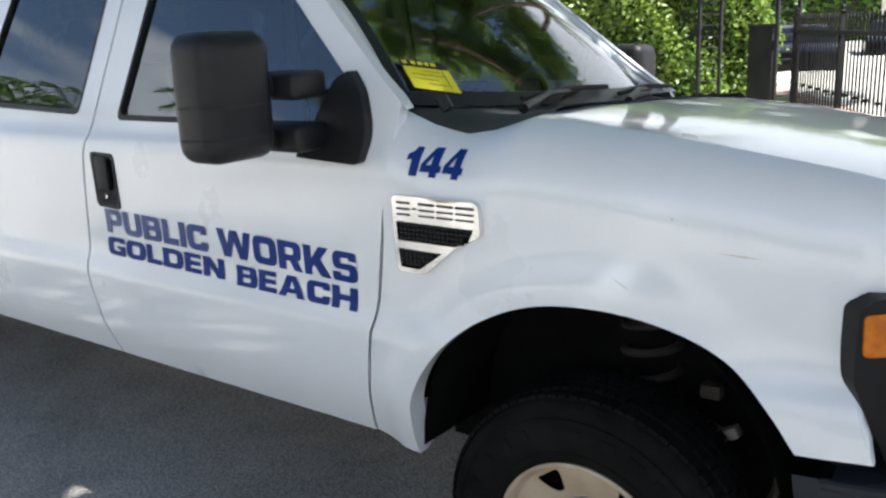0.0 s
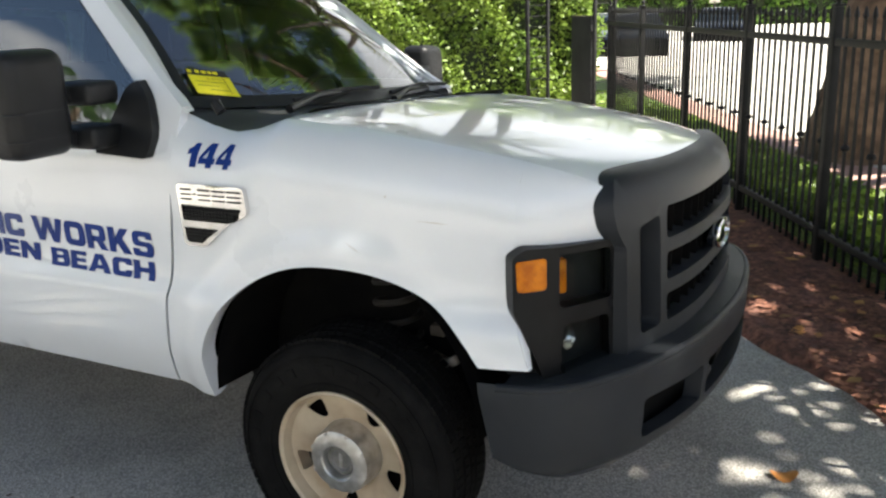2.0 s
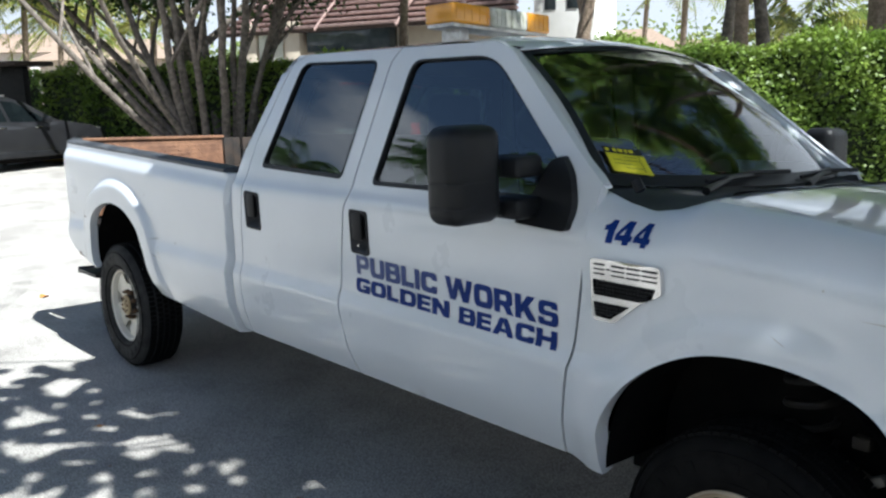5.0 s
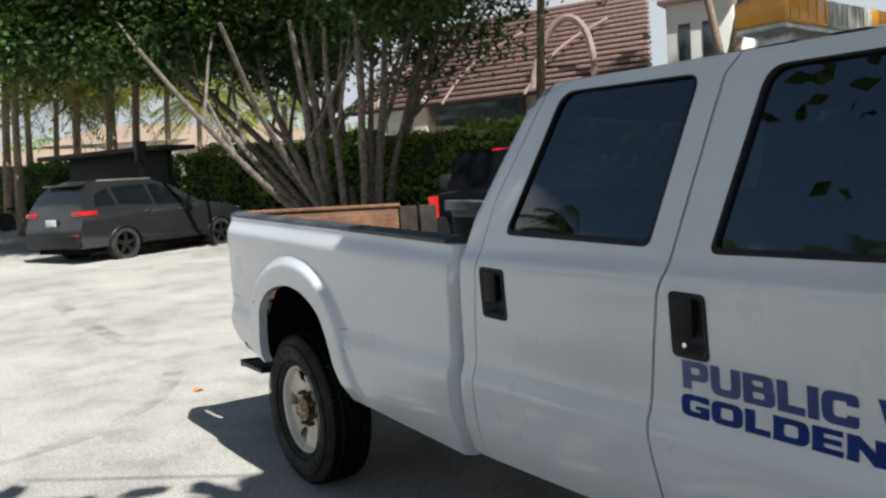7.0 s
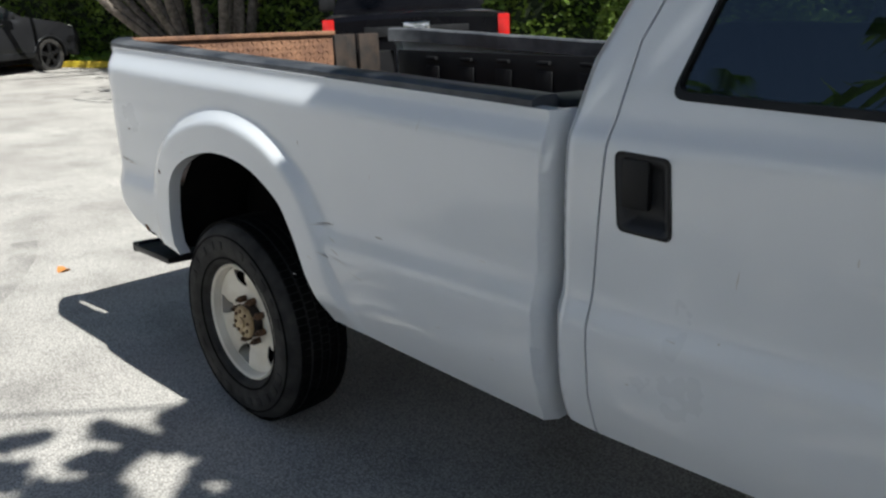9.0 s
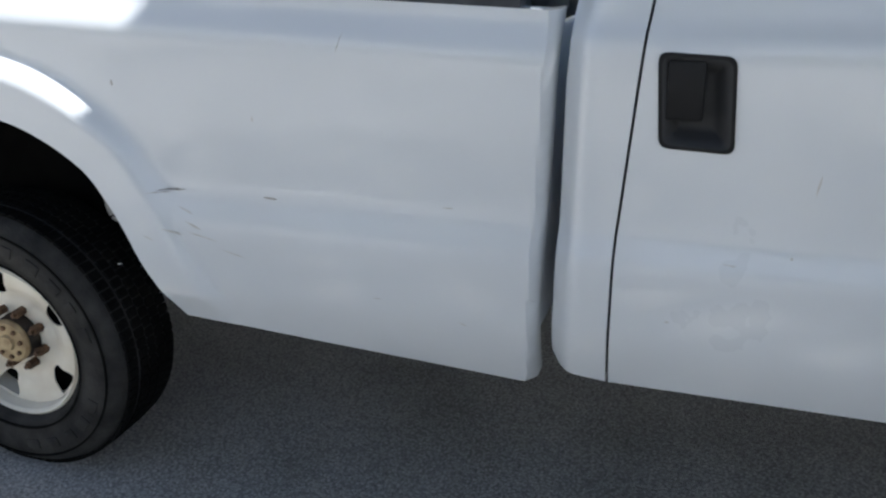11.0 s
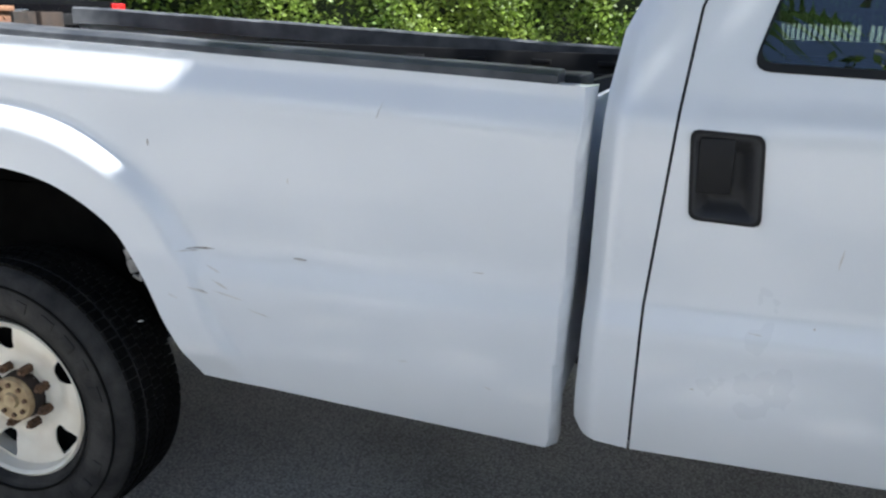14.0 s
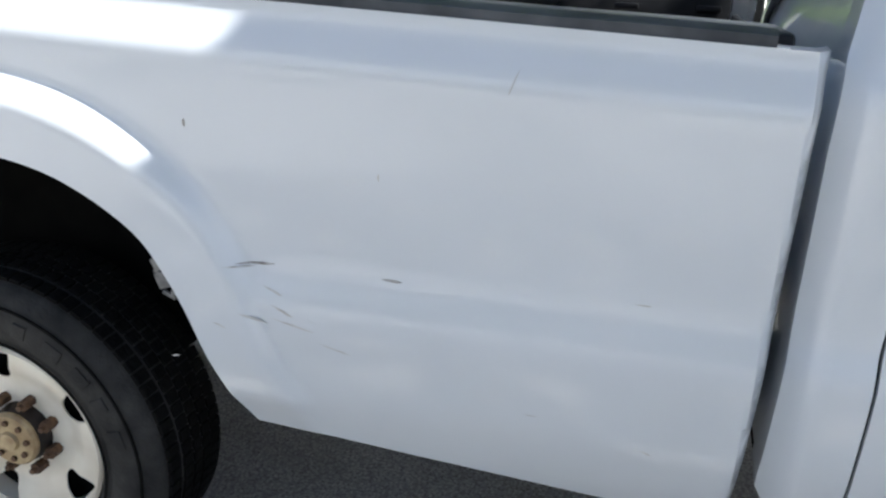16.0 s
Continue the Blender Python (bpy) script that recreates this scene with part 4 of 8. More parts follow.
part("brake_line_bracket", bm, mat("dusty_bracket_steel", (0.30, 0.26, 0.22), 0.8, second=(0.18, 0.15, 0.12), scale=30), truck, "dusty pale bracket")
bm = bmesh.new()
add_box(bm, (0.185, -0.70, 0.72), (0.235, -0.66, 0.757), 0.008)
add_tube(bm, smooth_line([(0.36, -0.66, 0.70), (0.385, -0.72, 0.60), (0.36, -0.70, 0.50), (0.30, -0.66, 0.44)], 6), 0.010, 8)
part("brake_hose", bm, mat("dusty_hose", (0.035, 0.028, 0.022), 0.8, second=(0.06, 0.048, 0.036), scale=25), truck, "dusty brake hose and clip")


# pale wiring clip inside the rear arch
bm = bmesh.new()
for x0, z0, dx, dz, turn in ((-3.985, 0.862, 0.030, 0.026, -28), (-3.980, 0.826, 0.026, 0.034, -20), (-3.953, 0.812, 0.012, 0.040, 18), (-3.967, 0.796, 0.030, 0.008, 24)):
    add_box(bm, (-dx / 2, -0.004, -dz / 2), (dx / 2, 0.004, dz / 2), 0.002, pose(x0, -0.915, z0, 0, turn, 0))
add_tube(bm, [(-3.998, -0.913, 0.845), (-3.965, -0.913, 0.834), (-3.935, -0.90, 0.835)], 0.004, 6)
part("wiring_clip", bm, mat("grimy_clip_plastic", (0.30, 0.29, 0.28), 0.6, second=(0.16, 0.155, 0.15), scale=40), truck, "pale torn clip inside the wheel arch")


# front: bumper, grille, headlights
def front_curve(points):
    line = smooth_line(points, 10)
    d = np.r_[0, np.cumsum([math.hypot(b[0] - a[0], b[1] - a[1]) for a, b in zip(line, line[1:])])]
    return line, d


BUMPER, BUMPER_D = front_curve([(0.512, -0.968), (0.60, -0.962), (0.72, -0.93), (0.83, -0.83), (0.908, -0.66), (0.965, -0.40), (0.995, 0.0),
                                (0.965, 0.40), (0.908, 0.66), (0.83, 0.83), (0.72, 0.93), (0.60, 0.962), (0.488, 0.968)])


def along_bumper(s):
    x = float(np.interp(s, BUMPER_D, [p[0] for p in BUMPER]))
    y = float(np.interp(s, BUMPER_D, [p[1] for p in BUMPER]))
    e = 0.01
    tx = float(np.interp(s + e, BUMPER_D, [p[0] for p in BUMPER]) - np.interp(s - e, BUMPER_D, [p[0] for p in BUMPER]))
    ty = float(np.interp(s + e, BUMPER_D, [p[1] for p in BUMPER]) - np.interp(s - e, BUMPER_D, [p[1] for p in BUMPER]))
    n = Vector((ty, -tx, 0)).normalized()
    return Vector((x, y, 0)), n


def bumper_top(s):
    s = min(s, BUMPER_D[-1] - s)
    return float(np.interp(s, (0.0, 0.12, 0.3, 0.5, 1.0), (0.717, 0.724, 0.752, 0.766, 0.770)))


def bumper_place(s, z):
    p, n = along_bumper(s)
    inset = float(np.interp(z, (-0.345, -0.30, -0.272, -0.262, -0.22, -0.15, -0.05, -0.022, -0.008, 0.0), (0.115, 0.075, 0.040, 0.022, 0.010, 0.004, 0.0, 0.001, 0.004, 0.009)))
    q = p - n * inset
    return (q.x, q.y, z + bumper_top(s))


S = BUMPER_D[-1]
low = [(s, float(np.interp(s, (0.02, 0.05, 0.10, 0.18, 0.28, 0.40), (0.512, 0.495, 0.472, 0.440, 0.432, 0.436)))) for s in np.linspace(0.04, 0.4, 12)]
low = [(s, z - bumper_top(s)) for s, z in low]
B_OUT = low + [(S - s, z) for s, z in low[::-1]] + [(S - s, 0.0) for s in np.linspace(0, S, 60)]
mid = S / 2
B_HOLES = [rounded([(mid + a, -0.218), (mid + b, -0.218), (mid + b, -0.106), (mid + a, -0.102)], 0.018) for a, b in ((-0.80, -0.455), (-0.415, 0.415), (0.455, 0.80))]
bm = sheet(B_OUT, bumper_place, (-1, 0, 0), B_HOLES, 0.035, rows=np.r_[-0.34:-0.25:0.012, -0.24:-0.06:0.022, -0.05:-0.001:0.008], flange=0.05, edge=0.025)
bumper = part("front_bumper", bm, M_GREY, truck, "scuffed dark grey front bumper", angle=40)
bm = bmesh.new()
add_box(bm, (0.60, -0.72, 0.50), (0.80, 0.72, 0.69), 0.01)
# black sheet added behind the openings, standing for the shade inside
grid_bm(np.linspace(0.1, S - 0.1, 50), [0.47, 0.55, 0.65, 0.72], lambda s, z: (lambda p, n: (p - n * 0.095) + Vector((0, 0, z)))(*along_bumper(s)), bm)
part("bumper_beam", bm, M_BLACK, bumper)
bm = grid_bm(np.linspace(0.02, S - 0.02, 60), [0, 0.5, 1.0], lambda s, v: (lambda p, n: (p - n * (0.014 + 0.195 * v)) + Vector((0, 0, bumper_top(s) + 0.004 * v)))(*along_bumper(s)))
part("bumper_step", bm, M_GREY, bumper, angle=60)
bm = bmesh.new()
add_tube(bm, [(lambda p, n: tuple(p - n * 0.0105 + Vector((0, 0, bumper_top(s) - 0.006))))(*along_bumper(s)) for s in np.linspace(0.004, S - 0.004, 90)], 0.0125, 10)
part("bumper_lip", bm, M_GREY, bumper)
for s in (-0.33, 0.33):
    bm = bmesh.new()
    add_tube(bm, smooth_line([(0.84, s - 0.03, 0.60), (0.930, s - 0.03, 0.595), (0.94, s + 0.01, 0.595), (0.930, s + 0.05, 0.595), (0.84, s + 0.05, 0.60)], 6), 0.014, 8)
    part("tow_hook", bm, M_PLASTIC, bumper, "black tow hook")


def grille_x(y):
    return 0.903 - 0.086 * (abs(y) / 0.673) ** 2.8


def grille_place(y, z):
    lean = float(np.interp(z, (0.70, 1.05, 1.13, 1.17, 1.195, 1.216), (0.01, 0.0, -0.004, -0.02, -0.045, -0.080)))
    rise = 0.042 * ease((z - 1.10) / 0.10)
    return (grille_x(y) + lean, y, z + rise)


G_HALF = [(0.0, 1.216), (0.35, 1.216), (0.60, 1.214), (0.70, 1.202), (0.755, 1.168), (0.768, 1.135), (0.755, 1.10), (0.730, 1.06), (0.728, 0.70)]
G_HALF = smooth_line(G_HALF[:8], 5) + G_HALF[8:]
G_OUT = [(-y, z) for y, z in G_HALF] + [(y, z) for y, z in G_HALF[::-1]][:-1]
G_HOLES = [rounded([(s * 0.572, 0.815), (s * 0.672, 0.808), (s * 0.676, 1.108), (s * 0.575, 1.125)][::s], 0.02) for s in (-1, 1)]
for z0, z1 in ((1.055, 1.135), (0.935, 1.015), (0.815, 0.895)):
    G_HOLES.append(rounded([(-0.538, z0), (0.538, z0), (0.538, z1), (-0.538, z1)], 0.018))
bm = sheet(G_OUT, grille_place, (-1, 0, 0), G_HOLES, 0.03, rows=np.r_[0.72:1.26:0.025], flange=0.055, edge=0.022)
grille = part("grille", bm, M_GREY, truck, "dark grey plastic grille with an oval badge", angle=40)
bm = bmesh.new()
grid_bm(np.linspace(-0.72, 0.72, 21), [0.71, 0.95, 1.18], lambda y, z: (grille_x(y) - 0.07, y, z), bm)
part("grille_backing", bm, M_BLACK, grille)
bm = bmesh.new()
for z0, z1 in ((1.055, 1.135), (0.935, 1.015), (0.815, 0.895)):
    for i in range(13):
        y = -0.516 + 0.086 * i
        add_box(bm, (grille_x(y) - 0.06, y - 0.003, z0), (grille_x(y) - 0.03, y + 0.003, z1))
tagged(part("grille_mesh", bm, M_BLACK, grille), kind="stuff")
bm = bmesh.new()
add_lathe(bm, [(0.0, -0.016), (0.7, -0.016), (0.86, -0.014), (0.9, -0.022), (1.0, -0.018), (1.0, 0.012)], 40, Matrix.Translation((grille_x(0) + 0.004, 0, 0.975)) @ Matrix.Rotation(math.pi / 2, 4, "Z") @ Matrix.Diagonal((0.115, 1, 0.048, 1)))
part("oval_badge", bm, M_CHROME, grille, "worn chrome oval badge")


def build_headlight():
    """Built in a frame whose x runs inwards along the lamp and whose -y points out."""
    p0, p1 = Vector((0.553, -0.925, 0)), Vector((0.762, -0.725, 0))
    u = (p1 - p0).normalized()
    n = Vector((u.y, -u.x, 0))
    L = (p1 - p0).length
    m = Matrix(((u.x, -n.x, 0, p0.x), (u.y, -n.y, 0, p0.y), (0, 0, 1, 0), (0, 0, 0, 1)))

    def bow(a, z):
        return -0.030 * math.sin(math.pi * min(max(a / L, 0), 1)) ** 0.8

    out = rounded([(0.0, 1.058), (0.030, 1.082), (L - 0.005, 1.086), (L + 0.008, 0.712), (0.075, 0.722), (0.060, 0.77), (0.0, 0.91)], 0.012, 3)
    up = rounded([(0.118, 1.062), (L - 0.018, 1.066), (L - 0.012, 0.928), (0.118, 0.918)], 0.014, 3)
    lo = rounded([(0.132, 0.872), (L - 0.020, 0.882), (L - 0.014, 0.745), (0.120, 0.738)], 0.016, 3)
    am = rounded([(0.007, 1.050), (0.082, 1.058), (0.082, 0.974), (0.010, 0.968)], 0.010, 3)
    bm = sheet(out, lambda a, z: (a, bow(a, z), z), (0, 1, 0), (up, lo, am), 0.03, flange=0.06, edge=0.015)
    bmesh.ops.transform(bm, matrix=m, verts=bm.verts)
    h = part("headlight", bm, M_LAMPFRAME, truck, "dark framed headlight with an amber side lamp", angle=40)
    bm = sheet(am, lambda a, z: (a, bow(a, z) - 0.004, z), (0, 1, 0), (), 0.02, flange=0.03, edge=0.015)
    bmesh.ops.transform(bm, matrix=m, verts=bm.verts)
    part("amber_lamp", bm, M_AMBER, h, "orange turn signal lens")
    bm = bmesh.new()
    add_box(bm, (0.119, -0.016, 0.952), (0.146, 0.04, 1.046), 0.008, m)
    part("amber_reflector", bm, M_AMBER, h, "small orange reflector")
    bm = bmesh.new()
    grid_bm(np.linspace(0.0, L, 9), np.linspace(0.72, 1.07, 7), lambda a, z: m @ Vector((a, 0.05 + bow(a, z), z)), bm)
    part("reflector_bowl", bm, mat("smoked_reflector", (0.010, 0.0105, 0.0115), 0.5, second=(0.016, 0.0165, 0.018), scale=10, spec=0.15) if "smoked_reflector" not in bpy.data.materials else bpy.data.materials["smoked_reflector"], h, "dark smoked reflector")
    bm = bmesh.new()
    add_lathe(bm, [(0.0, 0.04), (0.014, 0.036), (0.024, 0.022), (0.027, 0.006)], 20, m @ Matrix.Translation((0.152, -0.012, 0.832)) @ Matrix.Diagonal((0.8, 1, 1.5, 1)))
    part("bulb_reflector", bm, M_CHROME, h, "chrome bulb reflector")
    for hole in (up, lo):
        bm = sheet(hole, lambda a, z: (a, bow(a, z) + 0.002, z), (0, 1, 0), (), 0.03, flange=0.0, edge=0.02)
        bmesh.ops.transform(bm, matrix=m, verts=bm.verts)
        part("lamp_cover", bm, M_CLEARGLASS, h, "clear lamp cover")
    return h


head = build_headlight()
far_head = mirrored(head, truck)
for k in head.children:
    mirrored(k, far_head)


# towing mirror
def build_mirror(s):
    m = Matrix.Diagonal((1, -s, 1, 1))
    bm = bmesh.new()
    add_box(bm, (-0.885, -1.305, 1.303), (-0.735, -1.095, 1.606), 0.045, seg=4)
    bmesh.ops.transform(bm, matrix=m, verts=bm.verts)
    if s > 0:
        bmesh.ops.reverse_faces(bm, faces=bm.faces)
    head = part("side_mirror", bm, M_PLASTIC, truck, "black towing mirror on two arms", angle=50)
    bm = bmesh.new()
    add_box(bm, (-0.887, -1.255, 1.455), (-0.880, -1.145, 1.56), 0.002)
    add_box(bm, (-0.887, -1.255, 1.345), (-0.880, -1.145, 1.435), 0.002)
    bmesh.ops.transform(bm, matrix=m, verts=bm.verts)
    part("mirror_glass", bm, M_CHROME, head)
    bm = bmesh.new()
    for z in (1.470, 1.340):
        add_box(bm, (-0.830, -1.15, z - 0.026), (-0.770, -0.98, z + 0.026), 0.014, seg=3)
        add_box(bm, (-0.845, -1.075, z - 0.034), (-0.700, -0.955, z + 0.034), 0.016, seg=3)
    bmesh.ops.transform(bm, matrix=m, verts=bm.verts)
    part("mirror_arm", bm, M_PLASTIC, head)
    bm = sheet(rounded([(-0.79, 1.285), (-0.575, 1.275), (-0.572, 1.36), (-0.61, 1.45), (-0.66, 1.50), (-0.705, 1.48)], [0.01, 0.016, 0.03, 0.03, 0.01, 0.02]), lambda x, z: (x, -side_width(x, z) - 0.03, z), (0, 1, 0), flange=0.05)
    bmesh.ops.transform(bm, matrix=m, verts=bm.verts)
    part("mirror_base", bm, M_PLASTIC, head)
    for z in (1.435, 1.36):
        bm = bmesh.new()
        add_box(bm, (-0.85, -1.3062, z - 0.003), (-0.77, -1.302, z + 0.003))
        add_box(bm, (-0.738, -1.265, z - 0.003), (-0.7338, -1.135, z + 0.003))
        add_tube(bm, [(-0.7455 - 0.0365 * (1 - math.sin(a)) + 0.0115, -1.2665 - 0.0395 * math.sin(math.pi / 2 - a), z) for a in np.linspace(0, math.pi / 2, 7)], 0.003, 5)
        bmesh.ops.transform(bm, matrix=m, verts=bm.verts)
        part("mirror_groove", bm, M_SHADOWLINE, head)


build_mirror(-1)
build_mirror(1)


# fender badge: chrome frame, two dark grilles, plain bars for its characters
def build_badge():
    w = lambda x, z: fender_width(x, z)
    out = rounded([(-0.482, 1.208), (-0.235, 1.206), (-0.228, 1.128), (-0.295, 1.098), (-0.392, 1.020), (-0.472, 1.020)], [0.015, 0.018, 0.015, 0.01, 0.015, 0.015])
    a = rounded([(-0.470, 1.146), (-0.246, 1.144), (-0.262, 1.110), (-0.300, 1.098), (-0.466, 1.098)], 0.006)
    b = rounded([(-0.466, 1.078), (-0.335, 1.078), (-0.405, 1.030), (-0.462, 1.032)], 0.006)
    bm = sheet(out, lambda x, z: (x, -w(x, z) - 0.018, z), (0, 1, 0), (a, b), 0.02, flange=0.02, edge=0.012)
    badge = part("fender_badge", bm, M_CHROME, truck, "chrome fender vent badge with dark mesh")
    bm = bmesh.new()
    for poly in (a, b):
        sheet(poly, lambda x, z: (x, -w(x, z) - 0.004, z), (0, 1, 0), (), 0.02, flange=0.0, edge=0.015, bm=bm)
    part("vent_backing", bm, M_BLACK, badge)
    bm = bmesh.new()
    for z in (1.138, 1.127, 1.116, 1.105, 1.070, 1.060, 1.050, 1.040):
        x1 = -0.25 if z > 1.09 else -0.335 - (1.078 - z) * 1.45
        if z < 1.125 and z > 1.09:
            x1 = -0.275
        x = -0.464
        while x < x1 - 0.012:
            add_box(bm, (x, -w(x, z) - 0.013, z - 0.0032), (x + 0.009, -w(x, z) - 0.006, z + 0.0032))
            x += 0.0125
    tagged(part("vent_mesh", bm, M_PLASTIC, badge), kind="stuff")
    # its raised characters, as plain slim bars
    x = -0.466
    for k, wd in enumerate((0.040, 0.012, 0.046, 0.046, 0.050)):
        for z0, z1 in (((1.177, 1.182),) if k == 1 else ((1.161, 1.166), (1.175, 1.180), (1.189, 1.195))):
            bm = bmesh.new()
            add_box(bm, (x, -w(x, 1.18) - 0.0205, z0), (x + wd, -w(x, 1.18) - 0.017, z1), 0.0015)
            part("badge_bar", bm, M_PLASTIC, badge)
        x += wd + 0.007


build_badge()


# heavy wide capitals and figures: width, outline and holes, one unit high
def glyph(c):
    A, B = 0.36, 0.26                                    # stem and bar
    R = lambda pts, r: rounded(pts, r, 4)
    ring = lambda w: R([(0, 0), (w, 0), (w, 1), (0, 1)], 0.34)
    eye = lambda w: R([(A, B), (w - A, B), (w - A, 1 - B), (A, 1 - B)], 0.12)
    if c == "P":
        return 1.08, R([(0, 0), (A, 0), (A, 0.32), (1.08, 0.32), (1.08, 1), (0, 1)], [0, 0, 0, 0.28, 0.28, 0]), [R([(A, 0.55), (0.74, 0.55), (0.74, 0.78), (A, 0.78)], [0, 0.1, 0.1, 0])]
    if c == "U":
        return 1.16, R([(0, 1), (A, 1), (A, B), (0.80, B), (0.80, 1), (1.16, 1), (1.16, 0), (0, 0)], [0, 0, 0.12, 0.12, 0, 0, 0.34, 0.34]), []
    if c == "B":
        return 1.14, R([(0, 0), (1.14, 0), (1.14, 0.54), (1.04, 0.54), (1.10, 0.54), (1.10, 1), (0, 1)], [0, 0.24, 0.1, 0.01, 0.1, 0.24, 0]), [R([(A, 0.21), (0.78, 0.21), (0.78, 0.42), (A, 0.42)], [0, 0.1, 0.1, 0]), R([(A, 0.62), (0.75, 0.62), (0.75, 0.80), (A, 0.80)], [0, 0.1, 0.1, 0])]
    if c == "L":
        return 0.92, [(0, 0), (0.92, 0), (0.92, B), (A, B), (A, 1), (0, 1)], []
    if c == "I":
        return A, [(0, 0), (A, 0), (A, 1), (0, 1)], []
    if c in "CG":
        low = [(0.78, 0.36), (0.78, B), (A, B), (A, 1 - B), (0.78, 1 - B), (0.78, 0.64), (1.14, 0.64), (1.14, 1), (0, 1), (0, 0), (1.14, 0), (1.14, 0.36)]
        radii = [0, 0.1, 0.12, 0.12, 0.1, 0, 0, 0.34, 0.34, 0.34, 0.34, 0]
        if c == "G":
            low = [(0.80, 0.36), (0.80, B), (A, B), (A, 1 - B), (0.80, 1 - B), (0.80, 0.70), (1.16, 0.70), (1.16, 1), (0, 1), (0, 0), (1.16, 0), (1.16, 0.54), (0.60, 0.54), (0.60, 0.36)]
            radii = [0, 0.05, 0.12, 0.12, 0.1, 0, 0, 0.34, 0.34, 0.34, 0.1, 0, 0, 0]
        return 1.15, R(low, radii), []
    if c == "W":
        return 1.86, [(0, 1), (0.38, 1), (0.52, 0.42), (0.73, 1), (1.13, 1), (1.34, 0.42), (1.48, 1), (1.86, 1), (1.56, 0), (1.17, 0), (0.93, 0.60), (0.69, 0), (0.30, 0)], []
    if c in "OD":
        w = 1.20
        return w, ring(w) if c == "O" else R([(0, 0), (w, 0), (w, 1), (0, 1)], [0, 0.38, 0.38, 0]), [eye(w)]
    if c == "R":
        return 1.18, R([(0, 0), (A, 0), (A, 0.32), (0.56, 0.32), (0.76, 0), (1.18, 0), (0.92, 0.36), (1.12, 0.42), (1.12, 1), (0, 1)], [0, 0, 0, 0.06, 0, 0, 0.04, 0.14, 0.28, 0]), [R([(A, 0.54), (0.77, 0.54), (0.77, 0.78), (A, 0.78)], [0, 0.1, 0.1, 0])]
    if c == "K":
        return 1.24, [(0, 0), (A, 0), (A, 0.24), (0.48, 0.36), (0.78, 0), (1.24, 0), (0.78, 0.58), (1.18, 1), (0.74, 1), (A, 0.58), (A, 1), (0, 1)], []
    if c == "S":
        return 1.12, R([(0, 0), (1.12, 0), (1.12, 0.60), (0.36, 0.60), (0.36, 0.79), (0.74, 0.79), (0.74, 0.70), (1.09, 0.70), (1.09, 1), (0.02, 1), (0.02, 0.40), (0.76, 0.40), (0.76, 0.21), (0.36, 0.21), (0.36, 0.31), (0, 0.31)],
                       [0.3, 0.3, 0.24, 0.08, 0.08, 0.06, 0, 0, 0.3, 0.3, 0.24, 0.08, 0.08, 0.06, 0, 0]), []
    if c == "E":
        return 0.98, [(0, 0), (0.98, 0), (0.98, 0.23), (A, 0.23), (A, 0.39), (0.92, 0.39), (0.92, 0.61), (A, 0.61), (A, 0.77), (0.96, 0.77), (0.96, 1), (0, 1)], []
    if c == "N":
        return 1.18, [(0, 0), (A, 0), (A, 0.52), (0.80, 0), (1.18, 0), (1.18, 1), (0.82, 1), (0.82, 0.48), (0.38, 1), (0, 1)], []
    if c == "A":
        return 1.34, [(0, 0), (0.38, 0), (0.45, 0.18), (0.89, 0.18), (0.96, 0), (1.34, 0), (0.90, 1), (0.44, 1)], [[(0.53, 0.39), (0.81, 0.39), (0.67, 0.76)]]
    if c == "H":
        return 1.20, [(0, 0), (A, 0), (A, 0.37), (0.84, 0.37), (0.84, 0), (1.20, 0), (1.20, 1), (0.84, 1), (0.84, 0.63), (A, 0.63), (A, 1), (0, 1)], []
    if c == "1":
        return 0.62, [(0.22, 0), (0.62, 0), (0.62, 1), (0.34, 1), (0.22, 0.84), (0.0, 0.76), (0.0, 0.54), (0.22, 0.58)], []
    return 0.98, [(0, 0.17), (0, 0.42), (0.46, 1), (0.84, 1), (0.84, 0.41), (0.98, 0.41), (0.98, 0.17), (0.84, 0.17), (0.84, 0), (0.48, 0), (0.48, 0.17)], [[(0.24, 0.41), (0.48, 0.41), (0.48, 0.72)]]


def lettering(name, word, x0, x1, z0, z1, height, surface, parent, material, slant=0.0, gap=0.09, label=""):
    """A word on the body from x0 to x1, its foot running from z0 to z1."""
    glyphs = [glyph(c) for c in word]
    unit = (x1 - x0) / (sum(g[0] for g in glyphs) + gap * (len(word) - 1))
    bm, a = bmesh.new(), 0.0
    for w, outline, holes in glyphs:
        def on(p):
            x = x0 + (a + p[0]) * unit + slant * height * p[1]
            return x, z0 + (z1 - z0) * (x - x0) / (x1 - x0) + height * p[1]
        sheet([on(p) for p in outline], lambda x, z: (x, -surface(x, z) - 0.0024, z), (0, 1, 0), [[on(p) for p in h] for h in holes], 0.02, flange=0.0, edge=0.012, bm=bm)
        a += w + gap
    return part(name, bm, material, parent, label, smooth=False)


for word, x0, x1, z0, z1, h, m_ in (("PUBLIC", -1.713, -1.208, 0.987, 0.975, 0.079, M_BLUE_WORN), ("WORKS", -1.163, -0.622, 0.973, 0.957, 0.083, M_BLUE_WORN),
                                    ("GOLDEN", -1.722, -1.144, 0.911, 0.899, 0.061, M_BLUE), ("BEACH", -1.092, -0.626, 0.892, 0.884, 0.060, M_BLUE)):
    lettering("door_lettering", word, x0, x1, z0, z1, h, side_width, front_door, m_, label="blue vinyl word")
lettering("unit_number", "144", -0.457, -0.298, 1.254, 1.250, 0.066, fender_width, fender, M_BLUE, 0.06, 0.10, "blue vinyl unit number")

